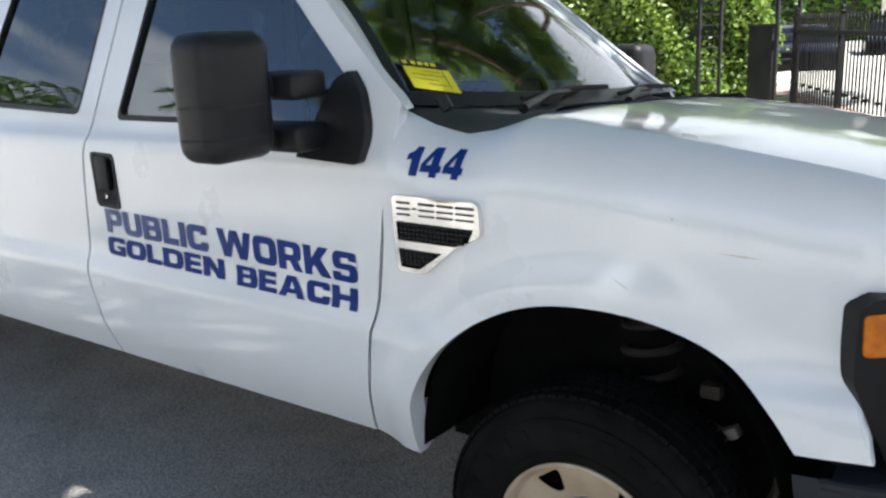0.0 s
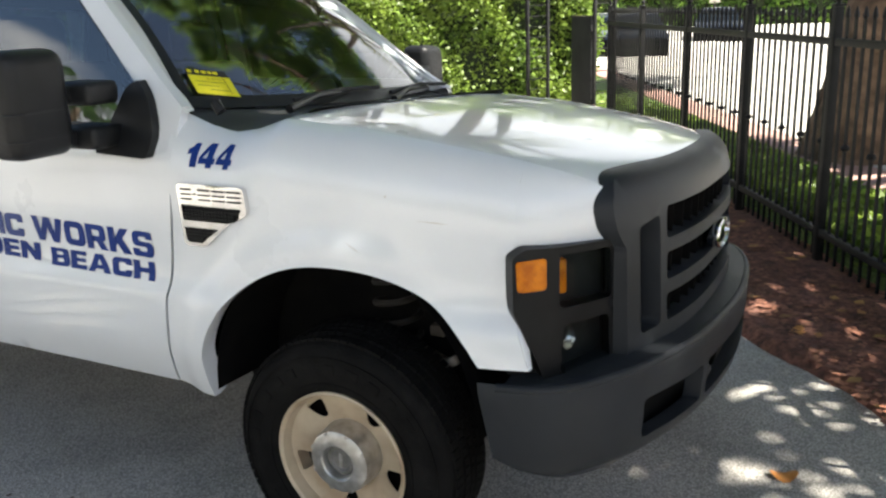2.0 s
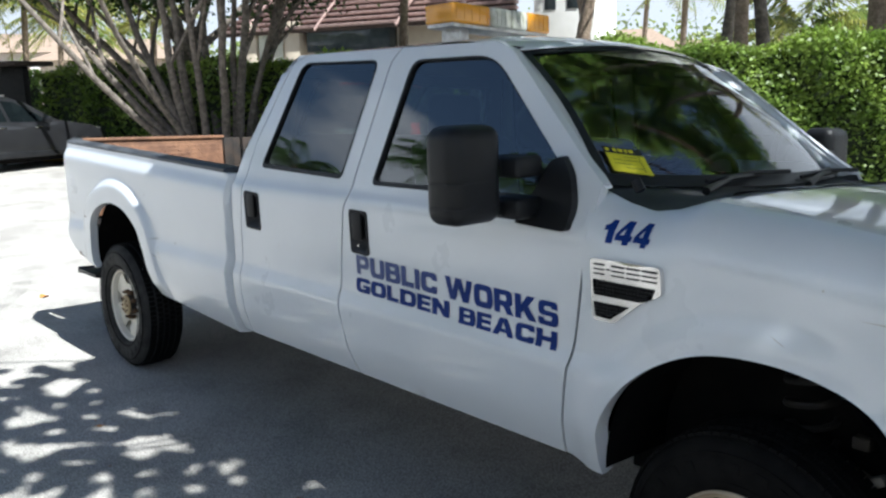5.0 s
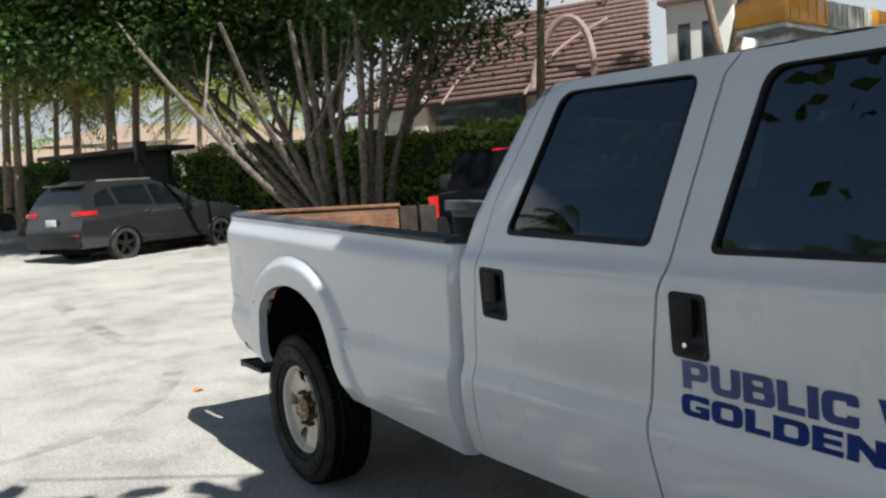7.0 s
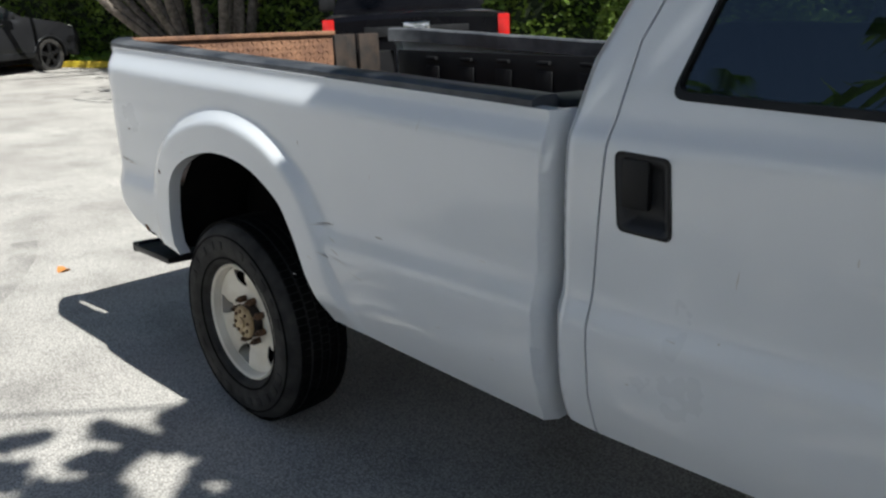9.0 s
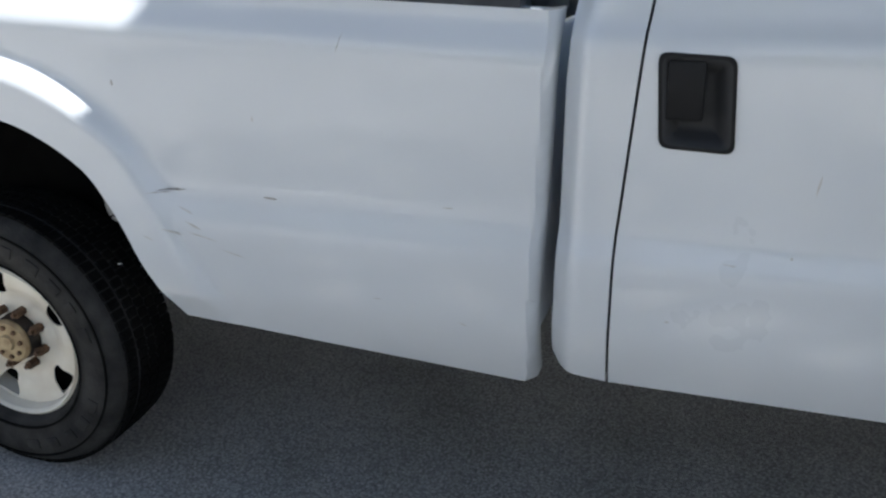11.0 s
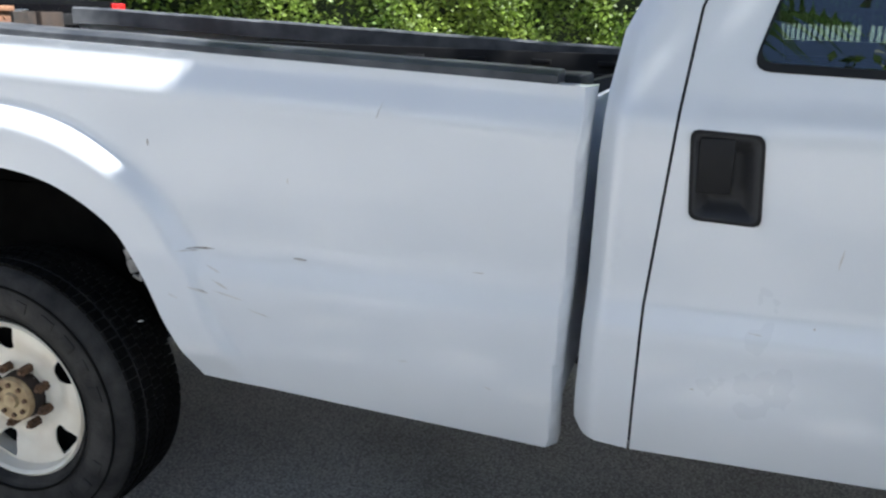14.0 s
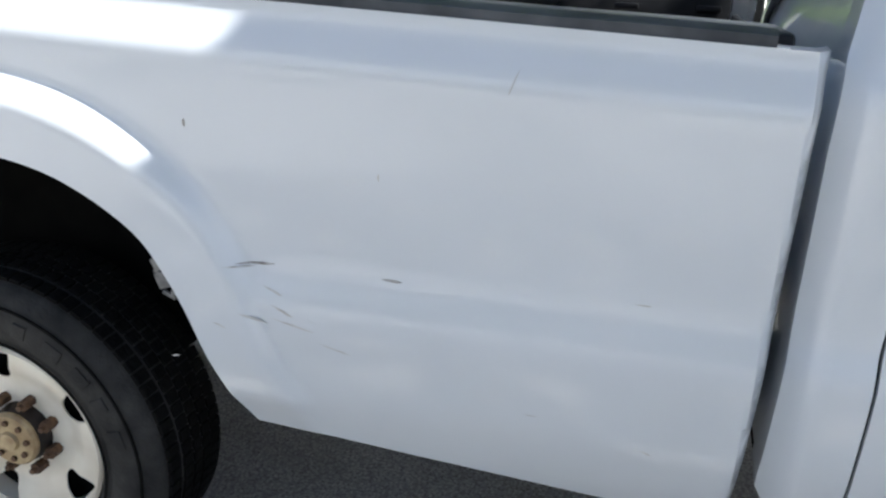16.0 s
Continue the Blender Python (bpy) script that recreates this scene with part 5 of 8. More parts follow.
# notice card on the windscreen
bm = bmesh.new()
def on_screen(a, b):
    return screen(-0.93 + 0.17 * a, 0.062 + 0.115 * b - 0.028 * a) + Vector((0.009, 0, 0.007))


bm.faces.new([bm.verts.new(on_screen(a, b)) for a, b in ((0, 0), (1, 0), (1, 1), (0, 1))])
card = part("yellow_card", bm, M_YELLOW, truck, "yellow notice card stuck on the windscreen", smooth=False)
bm = bmesh.new()
bm.faces.new([bm.verts.new(on_screen(a, b)) for a, b in ((-0.02, 1.0), (0.98, 1.0), (0.98, 1.34), (-0.02, 1.34))])
header = part("card_header", bm, M_INK, card, "black strip with yellow print", smooth=False)
bm = bmesh.new()
for a0, a1 in ((0.02, 0.12), (0.20, 0.30), (0.34, 0.46), (0.50, 0.58), (0.62, 0.74)):
    bm.faces.new([bm.verts.new(on_screen(a, b) + Vector((0.002, 0, 0.002))) for a, b in ((a0, 1.08), (a1, 1.08), (a1, 1.24), (a0, 1.24))])
part("header_print", bm, M_YELLOW, header, smooth=False)
bm = bmesh.new()
for b0, a0, a1 in ((0.80, 0.40, 0.75), (0.62, 0.10, 0.78), (0.42, 0.10, 0.60), (0.22, 0.35, 0.80)):
    bm.faces.new([bm.verts.new(on_screen(a, b) + Vector((0.002, 0, 0.002))) for a, b in ((a0, b0), (a1, b0), (a1, b0 + 0.022), (a0, b0 + 0.022))])
bm.faces.new([bm.verts.new(on_screen(a, b) + Vector((0.002, 0, 0.002))) for a, b in ((0.80, 0.1), (0.815, 0.1), (0.815, 0.95), (0.80, 0.95))])
part("card_print", bm, M_INK, card, smooth=False)

# light bar
bm = bmesh.new()
add_box(bm, (-2.005, -0.315, 2.030), (-1.82, 0.315, 2.050), 0.006)
for y in (-0.22, 0.22):
    add_box(bm, (-1.98, y - 0.03, 1.935), (-1.85, y + 0.03, 2.034), 0.008)
light_bar = part("light_bar", bm, M_CAP, truck, "amber warning light bar on the roof")
for y0, y1, m_, n_ in ((-0.324, -0.085, M_AMBER2, "amber_beacon"), (-0.085, 0.055, M_CLEAR, "clear_beacon"), (0.055, 0.165, M_CLEAR, "clear_beacon"), (0.165, 0.324, M_AMBER2, "amber_beacon")):
    bm = bmesh.new()
    add_box(bm, (-2.012, y0 + 0.002, 2.048), (-1.812, y1 - 0.002, 2.138), 0.012, seg=3)
    for k in range(5):
        y = y0 + (y1 - y0) * (k + 0.5) / 5
        add_box(bm, (-1.8135, y - 0.003, 2.060), (-1.8095, y + 0.003, 2.126), 0.001)
    part(n_, bm, m_, light_bar)


# inside of the cab
def seat(x, y, wide):
    bm = bmesh.new()
    add_box(bm, (x, y - wide / 2, 0.90), (x + 0.50, y + wide / 2, 1.05), 0.04, seg=3)
    add_box(bm, (x - 0.10, y - wide / 2, 0.98), (x + 0.05, y + wide / 2, 1.55), 0.05, Matrix.Translation((x, 0, 1)) @ Matrix.Rotation(radians(-12), 4, "Y") @ Matrix.Translation((-x, 0, -1)), seg=3)
    o = part("seat", bm, M_SEAT, truck, "dark grey vinyl seat", angle=50)
    if wide < 0.7:
        bm = bmesh.new()
        add_box(bm, (x - 0.23, y - 0.13, 1.53), (x - 0.12, y + 0.13, 1.72), 0.04, seg=3)
        part("headrest", bm, M_SEAT, o)


seat(-1.50, -0.45, 0.52), seat(-1.50, 0.45, 0.52), seat(-2.42, 0.0, 1.45)
bm = bmesh.new()
add_box(bm, (-0.85, -0.84, 1.10), (-0.42, 0.84, 1.36), 0.06, seg=3)
part("dashboard", bm, M_DASH, truck, "dark grey dashboard")
bm = bmesh.new()
add_tube(bm, [(-0.98 + 0.19 * math.sin(a) * 0.35, 0.45 + 0.19 * math.cos(a), 1.30 + 0.19 * math.sin(a) * 0.93) for a in np.linspace(0, 2 * math.pi, 33)], 0.016, 8, cap=False)
part("steering_wheel", bm, M_DASH, truck)
bm = bmesh.new()
add_box(bm, (-0.98, -0.14, 1.755), (-0.94, 0.12, 1.825), 0.015)
part("inside_mirror", bm, M_DASH, truck)
bm = bmesh.new()
add_box(bm, (-2.50, -0.70, 1.86), (-1.10, 0.70, 1.875), 0.0)
part("headliner", bm, M_SEAT, truck)
# rear wall of the cab with its window
bm = sheet([(-0.88, 0.60), (0.88, 0.60), (0.90, 1.35), (0.74, 1.86), (-0.74, 1.86), (-0.90, 1.35)], lambda y, z: (float(np.interp(z, (0.6, 1.33, 1.87), (-2.825, -2.78, -2.53))), y, z), (1, 0, 0), [rounded([(-0.66, 1.42), (0.66, 1.42), (0.58, 1.80), (-0.58, 1.80)], 0.06)], 0.1, flange=0.03)
part("cab_rear_wall", bm, M_PAINT, truck)
bm = grid_bm([-0.66, 0, 0.66], [1.41, 1.81], lambda y, z: (float(np.interp(z, (0.6, 1.33, 1.87), (-2.825, -2.78, -2.53))) + 0.01, y, z))
part("rear_window", bm, M_GLASS, truck, "tinted rear window")
# antenna
bm = bmesh.new()
add_tube(bm, [(-0.40, -0.86, 1.40), (-0.42, -0.86, 1.43)], 0.016, 10)
part("washer_nozzle", bm, M_PLASTIC, truck)

# scuffs and chips on the near side, thin flakes of dirt and bare primer
M_SCUFF = mat("scuff_dirt", (0.46, 0.43, 0.39), 0.8, second=(0.66, 0.65, 0.63), scale=60, low=0.3, high=0.6)
M_SCUFF_DARK = mat("dark_scratch", (0.22, 0.20, 0.18), 0.8, second=(0.48, 0.46, 0.44), scale=80)


def scuff(x, z, length, thick, tilt, surface, parent, material):
    ca, sa = math.cos(radians(tilt)), math.sin(radians(tilt))
    shape = [(-0.5, 0.0), (-0.2, 0.35), (0.15, 0.5), (0.5, 0.1), (0.25, -0.4), (-0.15, -0.3)]
    bm = bmesh.new()
    vs = []
    for u, v in shape:
        px, pz = x + length * u * ca - thick * v * sa, z + length * u * sa + thick * v * ca
        vs.append(bm.verts.new((px, -surface(px, pz) - 0.0012, pz)))
    bm.faces.new(vs)
    part("scuff", bm, material, parent, smooth=False)


for x, z, ln, th, tilt, m_ in ((-3.735, 0.918, 0.075, 0.006, 2, M_SCUFF_DARK), (-3.765, 0.912, 0.06, 0.004, 0, M_SCUFF), (-3.477, 0.916, 0.040, 0.006, -3, M_SCUFF_DARK), (-3.70, 0.872, 0.045, 0.005, -20, M_SCUFF),
                               (-3.68, 0.838, 0.05, 0.006, -24, M_SCUFF), (-3.735, 0.818, 0.055, 0.007, -20, M_SCUFF), (-3.66, 0.812, 0.09, 0.004, -12, M_SCUFF), (-3.58, 0.775, 0.07, 0.003, -14, M_SCUFF), (-3.80, 0.80, 0.03, 0.004, -20, M_SCUFF),
                               (-3.86, 1.165, 0.006, 0.018, 0, M_SCUFF_DARK), (-3.50, 1.10, 0.004, 0.016, 0, M_SCUFF), (-3.28, 1.27, 0.003, 0.05, -20, M_SCUFF), (-3.05, 0.93, 0.03, 0.003, 0, M_SCUFF), (-3.02, 0.66, 0.025, 0.004, -20, M_SCUFF),
                               (-3.22, 0.70, 0.03, 0.002, 0, M_SCUFF), (-3.9, 0.72, 0.02, 0.004, 10, M_SCUFF), (-5.2, 0.96, 0.2, 0.012, -8, M_SCUFF), (-5.12, 1.10, 0.03, 0.01, 0, M_SCUFF_DARK), (-5.07, 0.672, 0.05, 0.035, -25, M_RUST), (-5.03, 0.655, 0.06, 0.012, -10, M_BLACK), (-4.822, 0.955, 0.02, 0.022, 30, M_RUST), (-4.60, 1.06, 0.03, 0.006, 10, M_SCUFF)):
    scuff(x, z, ln, th, tilt, bed_width, bedside, m_)
for x, z, ln, th, tilt in ((-2.33, 1.035, 0.004, 0.05, -8), (-2.47, 0.868, 0.03, 0.003, -6), (-2.36, 0.89, 0.006, 0.006, 0), (-2.58, 0.73, 0.012, 0.004, 0), (-2.1, 1.12, 0.004, 0.02, 0)):
    scuff(x, z, ln, th, tilt, side_width, rear_door, M_SCUFF)
for x, z, ln, th, tilt in ((0.33, 1.135, 0.09, 0.004, -4), (0.10, 1.06, 0.06, 0.003, -30), (0.20, 1.20, 0.008, 0.008, 0)):
    scuff(x, z, ln, th, tilt, fender_width, fender, M_SCUFF)


# the body leans a little to its far side
def lean(ob, share):
    for v in ob.data.vertices:
        v.co.z -= share * max(0.0, v.co.y + 0.80)


def tuck(ob):
    """The far side of the cab leans in above its belt."""
    for v in ob.data.vertices:
        if v.co.y > 0.4:
            v.co.y -= 0.10 * ease((v.co.z - 1.34) / 0.12)


for ob in truck.children_recursive:
    kind = ob.name.split(".")[0]
    if ob.type == "MESH" and kind in ("front_door", "rear_door", "window_frame", "window_pane", "windscreen_pillar", "cab_corner", "door_seal"):
        tuck(ob)
    if ob.type != "MESH" or ob.parent.name.startswith(("wheel", "rim")):
        continue
    if kind == "hood" or (kind == "front_fender" and ob != fender):
        lean(ob, 0.062)
    elif kind in ("grille", "grille_mesh", "grille_backing", "oval_badge", "front_bumper", "bumper_step", "bumper_beam", "tow_hook"):
        lean(ob, 0.055)
    elif kind in ("bed_rail_cap", "bed_wall", "bed_floor", "floor_rib", "tailgate", "tailgate_plate", "tread_pattern", "tailgate_post", "bed_side"):
        lean(ob, 0.03)
    else:
        lean(ob, 0.058)

# ---- ground
def ground_z(x):
    """The lot rises gently behind the truck."""
    return 0.0275 * max(0.0, min(-7.5 - x, 24.0)) * ease((-7.5 - x) / 4.0)


xs_ = [-300, -150, -60, -45, -38, -34, -31.5, -30, -28, -26, -24, -22, -20, -18, -16, -14, -13, -12, -11, -10, -9, -8.25, -7.5, -6, -3, 0, 3, 8, 20, 60, 150, 300]
bm = grid_bm(xs_, [-300, -100, -40, -15, -5, 0, 5, 15, 40, 100, 300], lambda x, y: (x, y, ground_z(x)))
bmesh.ops.recalc_face_normals(bm, faces=bm.faces)
if sum(f.normal.z for f in bm.faces) < 0:
    bmesh.ops.reverse_faces(bm, faces=bm.faces)
tagged(part("ground", bm, M_ASPHALT, None, "worn light grey asphalt of a parking lot", angle=60), category="asphalt", kind="structure")


def leaves_mesh(name, centres, sizes, normals=None, seed=1, aspect=0.55):
    """One mesh of small folded leaves at the given places."""
    rng = np.random.default_rng(seed)
    n = len(centres)
    C = np.asarray(centres, float)
    s = np.asarray(sizes, float).reshape(-1, 1)
    d = rng.normal(size=(n, 3))
    d[:, 2] = d[:, 2] * 0.6 - 0.3
    d /= np.linalg.norm(d, axis=1, keepdims=True)
    k = rng.normal(size=(n, 3))
    if normals is not None:
        k = k * 0.55 + np.asarray(normals, float)
    w = np.cross(d, k)
    w /= np.maximum(np.linalg.norm(w, axis=1, keepdims=True), 1e-6)
    nn = np.cross(w, d)
    tip, base = C + d * s * 0.5, C - d * s * 0.5
    a, b = C + w * s * aspect * 0.5 + nn * s * 0.08, C - w * s * aspect * 0.5 + nn * s * 0.08
    V = np.stack([base, a, tip, b], 1).reshape(-1, 3)
    me = bpy.data.meshes.new(name)
    me.vertices.add(4 * n)
    me.vertices.foreach_set("co", V.ravel())
    me.loops.add(4 * n)
    me.loops.foreach_set("vertex_index", np.arange(4 * n, dtype=np.int32))
    me.polygons.add(n)
    me.polygons.foreach_set("loop_start", np.arange(0, 4 * n, 4, dtype=np.int32))
    me.update(calc_edges=True)
    return me


def hedge(name, a, b, thick, height, label, seed, dens=420, size=0.085, green=None):
    a, b = Vector((*a, 0)), Vector((*b, 0))
    d = (b - a)
    L = d.length
    a.z = min(ground_z(a.x), ground_z(b.x)) - 0.02
    m = Matrix.Translation(a) @ Matrix.Rotation(math.atan2(d.y, d.x), 4, "Z")
    h = thing(name, label, "hedge", m)
    # opaque dark box added inside, standing for the shade between the leaves
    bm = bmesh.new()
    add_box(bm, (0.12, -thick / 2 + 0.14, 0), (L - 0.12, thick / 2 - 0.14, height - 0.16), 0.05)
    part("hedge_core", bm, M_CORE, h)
    rng = np.random.default_rng(seed)
    areas = np.array([L * height, L * height, L * thick, thick * height, thick * height])
    counts = (areas * dens).astype(int)
    P, Nn = [], []
    for k, c in enumerate(counts):
        u, v = rng.random(c), rng.random(c)
        if k < 2:
            s = -1 if k == 0 else 1
            p = np.stack([u * L, np.full(c, s * thick / 2), v * height], 1)
            n = np.tile((0, s, 0.3), (c, 1))
        elif k == 2:
            p = np.stack([u * L, (v - 0.5) * thick, np.full(c, height)], 1)
            n = np.tile((0, 0, 1), (c, 1))
        else:
            e = 0 if k == 3 else L
            p = np.stack([np.full(c, e), (u - 0.5) * thick, v * height], 1)
            n = np.tile((-1 if k == 3 else 1, 0, 0.3), (c, 1))
        bulge = 0.10 * np.sin(p[:, [0]] * 1.7 + p[:, [2]] * 2.1) + 0.08 * np.sin(p[:, [0]] * 4.3 - p[:, [2]] * 3.7)
        p = p + n / np.linalg.norm(n, axis=1, keepdims=True) * (bulge + rng.normal(-0.05, 0.07, (c, 1)))
        P.append(p), Nn.append(n)
    P, Nn = np.concatenate(P), np.concatenate(Nn)
    P[:, 2] = np.maximum(P[:, 2], 0.04)
    me = leaves_mesh("foliage", P, rng.uniform(0.7, 1.35, len(P)) * size, Nn, seed)
    me.materials.append(green or M_HEDGE)
    o = new("foliage", me)
    o.parent = h
    return h


# clipped hedge at a right angle to the fence, and the tall one along the back of the lot
hedge("hedge", (-3.13, 11.27), (-9.10, 8.10), 1.3, 2.36, "clipped green hedge in bright sun", 3, 1500, 0.078)
hedge("hedge", (-23.5, 4.6), (-11.0, 12.1), 1.2, 2.55, "tall dark green clipped hedge behind the lot", 4, 300, 0.13)
hedge("hedge", (10.5, 47.0), (-16.0, 42.0), 2.5, 4.4, "loose green bushes beyond the road", 14, 60, 0.30, M_BROAD)
hedge("hedge", (-44.0, -1.5), (-30.5, 6.0), 1.6, 2.3, "bright green garden hedge far behind the cars", 6, 200, 0.16, M_BROAD)


# fence
FENCE_A, FENCE_DIR = Vector((1.08, 2.84, 0)), Vector((math.cos(radians(118)), math.sin(radians(118)), 0))


def build_fence(s0, s1, posts):
    f = thing("iron_fence", "black wrought iron fence with spear pickets beside the mulch", "fence")
    at = lambda s: FENCE_A + FENCE_DIR * s
    ang = math.atan2(FENCE_DIR.y, FENCE_DIR.x)
    bm = bmesh.new()
    for z in (0.24, 1.40):
        m = Matrix.Translation(at(s0)) @ Matrix.Rotation(ang, 4, "Z")
        add_box(bm, (0, -0.020, z - 0.022), (s1 - s0, 0.020, z + 0.022), 0.003, m)
    part("rail", bm, M_IRON, f)
    for s in posts:
        bm = bmesh.new()
        m = Matrix.Translation(at(s)) @ Matrix.Rotation(ang, 4, "Z")
        add_box(bm, (-0.026, -0.026, 0), (0.026, 0.026, 1.60), 0.004, m)
        add_box(bm, (-0.034, -0.034, 1.60), (0.034, 0.034, 1.615), 0.004, m)
        add_lathe(bm, [(0.0, 0.062), (0.014, 0.058), (0.024, 0.040), (0.024, 0.026), (0.012, 0.010), (0.018, 0.0)], 10, m @ Matrix.Translation((0, 0, 1.615)) @ Matrix.Rotation(math.pi / 2, 4, "X"))
        part("post", bm, M_IRON, f)
    bm = bmesh.new()
    add_box(bm, (-0.008, -0.008, 0.08), (0.008, 0.008, 1.53))
    add_lathe(bm, [(0.0, 0.075), (0.008, 0.06), (0.017, 0.02), (0.008, 0.0)], 6, Matrix.Translation((0, 0, 1.53)) @ Matrix.Rotation(math.pi / 2, 4, "X"))
    me = finish("picket", bm, M_IRON)
    bm = bmesh.new()
    add_box(bm, (-0.008, -0.008, 0.08), (0.008, 0.008, 1.53))
    add_lathe(bm, [(0.0, 0.075), (0.008, 0.06), (0.017, 0.02), (0.008, 0.0)], 6, Matrix.Translation((0, 0, 1.53)) @ Matrix.Rotation(math.pi / 2, 4, "X"))
    add_lathe(bm, [(0.0, 0.028), (0.026, 0.008), (0.026, -0.008), (0.0, -0.028)], 8, Matrix.Translation((0, 0, 0.80)) @ Matrix.Rotation(math.pi / 2, 4, "X"))
    me2 = finish("picket", bm, M_IRON)
    s, k = s0 + 0.05, 0
    while s < s1:
        if min(abs(s - p) for p in posts) > 0.05:
            o = new("picket", me2 if k % 3 == 1 else me)
            o.parent = f
            o.matrix_basis = Matrix.Translation(at(s)) @ Matrix.Rotation(ang, 4, "Z")
        s += 0.102
        k += 1
    return f


build_fence(-6.5, 6.45, [-6.4, -4.8, -3.2, -1.6, 0.0, 1.4, 2.9, 4.6, 6.3])


def build_gate():
    """Iron arch with an open gate leaf between fence and hedge."""
    g = thing("garden_gate", "black iron arch with an open sheet metal gate leaf", "gate", pose(-2.046, 9.211, 0, 0, 0, 160))
    for x in (0.0, 1.2):
        for y in (0.0, 0.45):
            bm = bmesh.new()
            add_box(bm, (x - 0.022, y - 0.022, 0), (x + 0.022, y + 0.022, 2.05), 0.003)
            part("arch_post", bm, M_IRON, g)
        bm = bmesh.new()
        for k in range(13):
            z = 0.15 + k * 0.15
            add_box(bm, (x - 0.006, 0.02, z - 0.006), (x + 0.006, 0.43, z + 0.006))
        tagged(part("arch_lattice", bm, M_IRON, g), kind="stuff")
    for y in (0.0, 0.45):
        box_part("arch_beam", (-0.12, y - 0.025, 2.05), (1.32, y + 0.025, 2.09), M_IRON, g, 0.004)
    for x in np.linspace(-0.05, 1.25, 6):
        box_part("arch_slat", (x - 0.012, -0.08, 2.09), (x + 0.012, 0.53, 2.115), M_IRON, g, 0.003)
    m = pose(0.0, 0.45, 0, 0, 0, -25)
    bm = bmesh.new()
    add_box(bm, (0.07, -0.018, 0.06), (0.66, 0.018, 1.47), 0.004, m)
    leaf = part("gate_leaf", bm, mat("gate_sheet", (0.012, 0.0125, 0.0135), 0.6, second=(0.02, 0.0205, 0.021), scale=5, spec=0.2), g, "dark sheet metal gate leaf")
    bm = bmesh.new()
    add_box(bm, (0.05, -0.026, 1.47), (0.68, 0.026, 1.495), 0.004, m)
    part("top_rail", bm, M_POST, leaf, "worn pale top rail")
    for k in range(3):
        bm = bmesh.new()
        add_lathe(bm, [(0.0, -0.008), (0.018, -0.006), (0.02, 0.0)], 10, m @ Matrix.Translation((0.26 + 0.13 * k, -0.018, 0.84)))
        part("leaf_bolt", bm, M_CAP, leaf, "pale bolt head")
    for z in (0.30, 1.25):
        bm = bmesh.new()
        add_box(bm, (0.0, -0.03, z - 0.04), (0.08, 0.03, z + 0.04), 0.006, m)
        part("hinge", bm, M_IRON, leaf)


build_gate()

# bed of mulch along the fence
bm = bmesh.new()
ring = smooth_line([(-1.6, 5.2), (-0.4, 3.2), (0.78, 1.52), (1.20, 1.08), (1.50, 0.68), (2.6, -1.4), (4.4, -4.6)], 6)
back = [(p[0] + 4.2, p[1] + 3.4) for p in ring]
rows = []
rng = random.Random(5)
for (x0, y0), (x1, y1) in zip(ring, back):
    rows.append([bm.verts.new((x0 + (x1 - x0) * t, y0 + (y1 - y0) * t, (-0.012 if t == 0 else 0.035) + (rng.uniform(0, 0.03) if t else 0))) for t in [0, 0.012] + [0.012 + 0.988 * (k / 24) ** 1.3 for k in range(1, 25)]])
for a, b in zip(rows, rows[1:]):
    for k in range(len(a) - 1):
        bm.faces.new((a[k], b[k], b[k + 1], a[k + 1]))
tagged(part("mulch_bed", bm, M_MULCH, None, "reddish brown mulch bed under the fence", smooth=True, angle=80), category="mulch bed", kind="structure")


# trees
def add_limb(bm, rng, start, way, length, radius, depth, ends, bend=0.25, keep=None, base=None):
    pts, rad = [Vector(start)], [radius]
    d = Vector(way).normalized()
    n = 6
    for i in range(n):
        d = (d + Vector((rng.uniform(-1, 1), rng.uniform(-1, 1), rng.uniform(-0.3, 0.7))) * bend * 0.4).normalized()
        pts.append(pts[-1] + d * length / n)
        rad.append(radius * (1 - 0.55 * (i + 1) / n))
    if keep is not None and radius < 0.19 and depth < 2 and not keep(pts[-1] + base):
        return
    add_tube(bm, pts, rad, max(6, int(10 * min(1, radius * 8))))
    if depth <= 0:
        ends += pts[3:]
        return
    for k in range(3):
        i = rng.choice([3, 4, 5, 6])
        w = (d + Vector((rng.uniform(-1, 1), rng.uniform(-1, 1), rng.uniform(-0.1, 0.6))) * 0.9)
        add_limb(bm, rng, pts[i], w, length * rng.uniform(0.5, 0.75), rad[i] * 0.7, depth - 1, ends, bend, keep, base)


def ease_np(t):
    t = np.clip(t, 0, 1)
    return t * t * (3 - 2 * t)


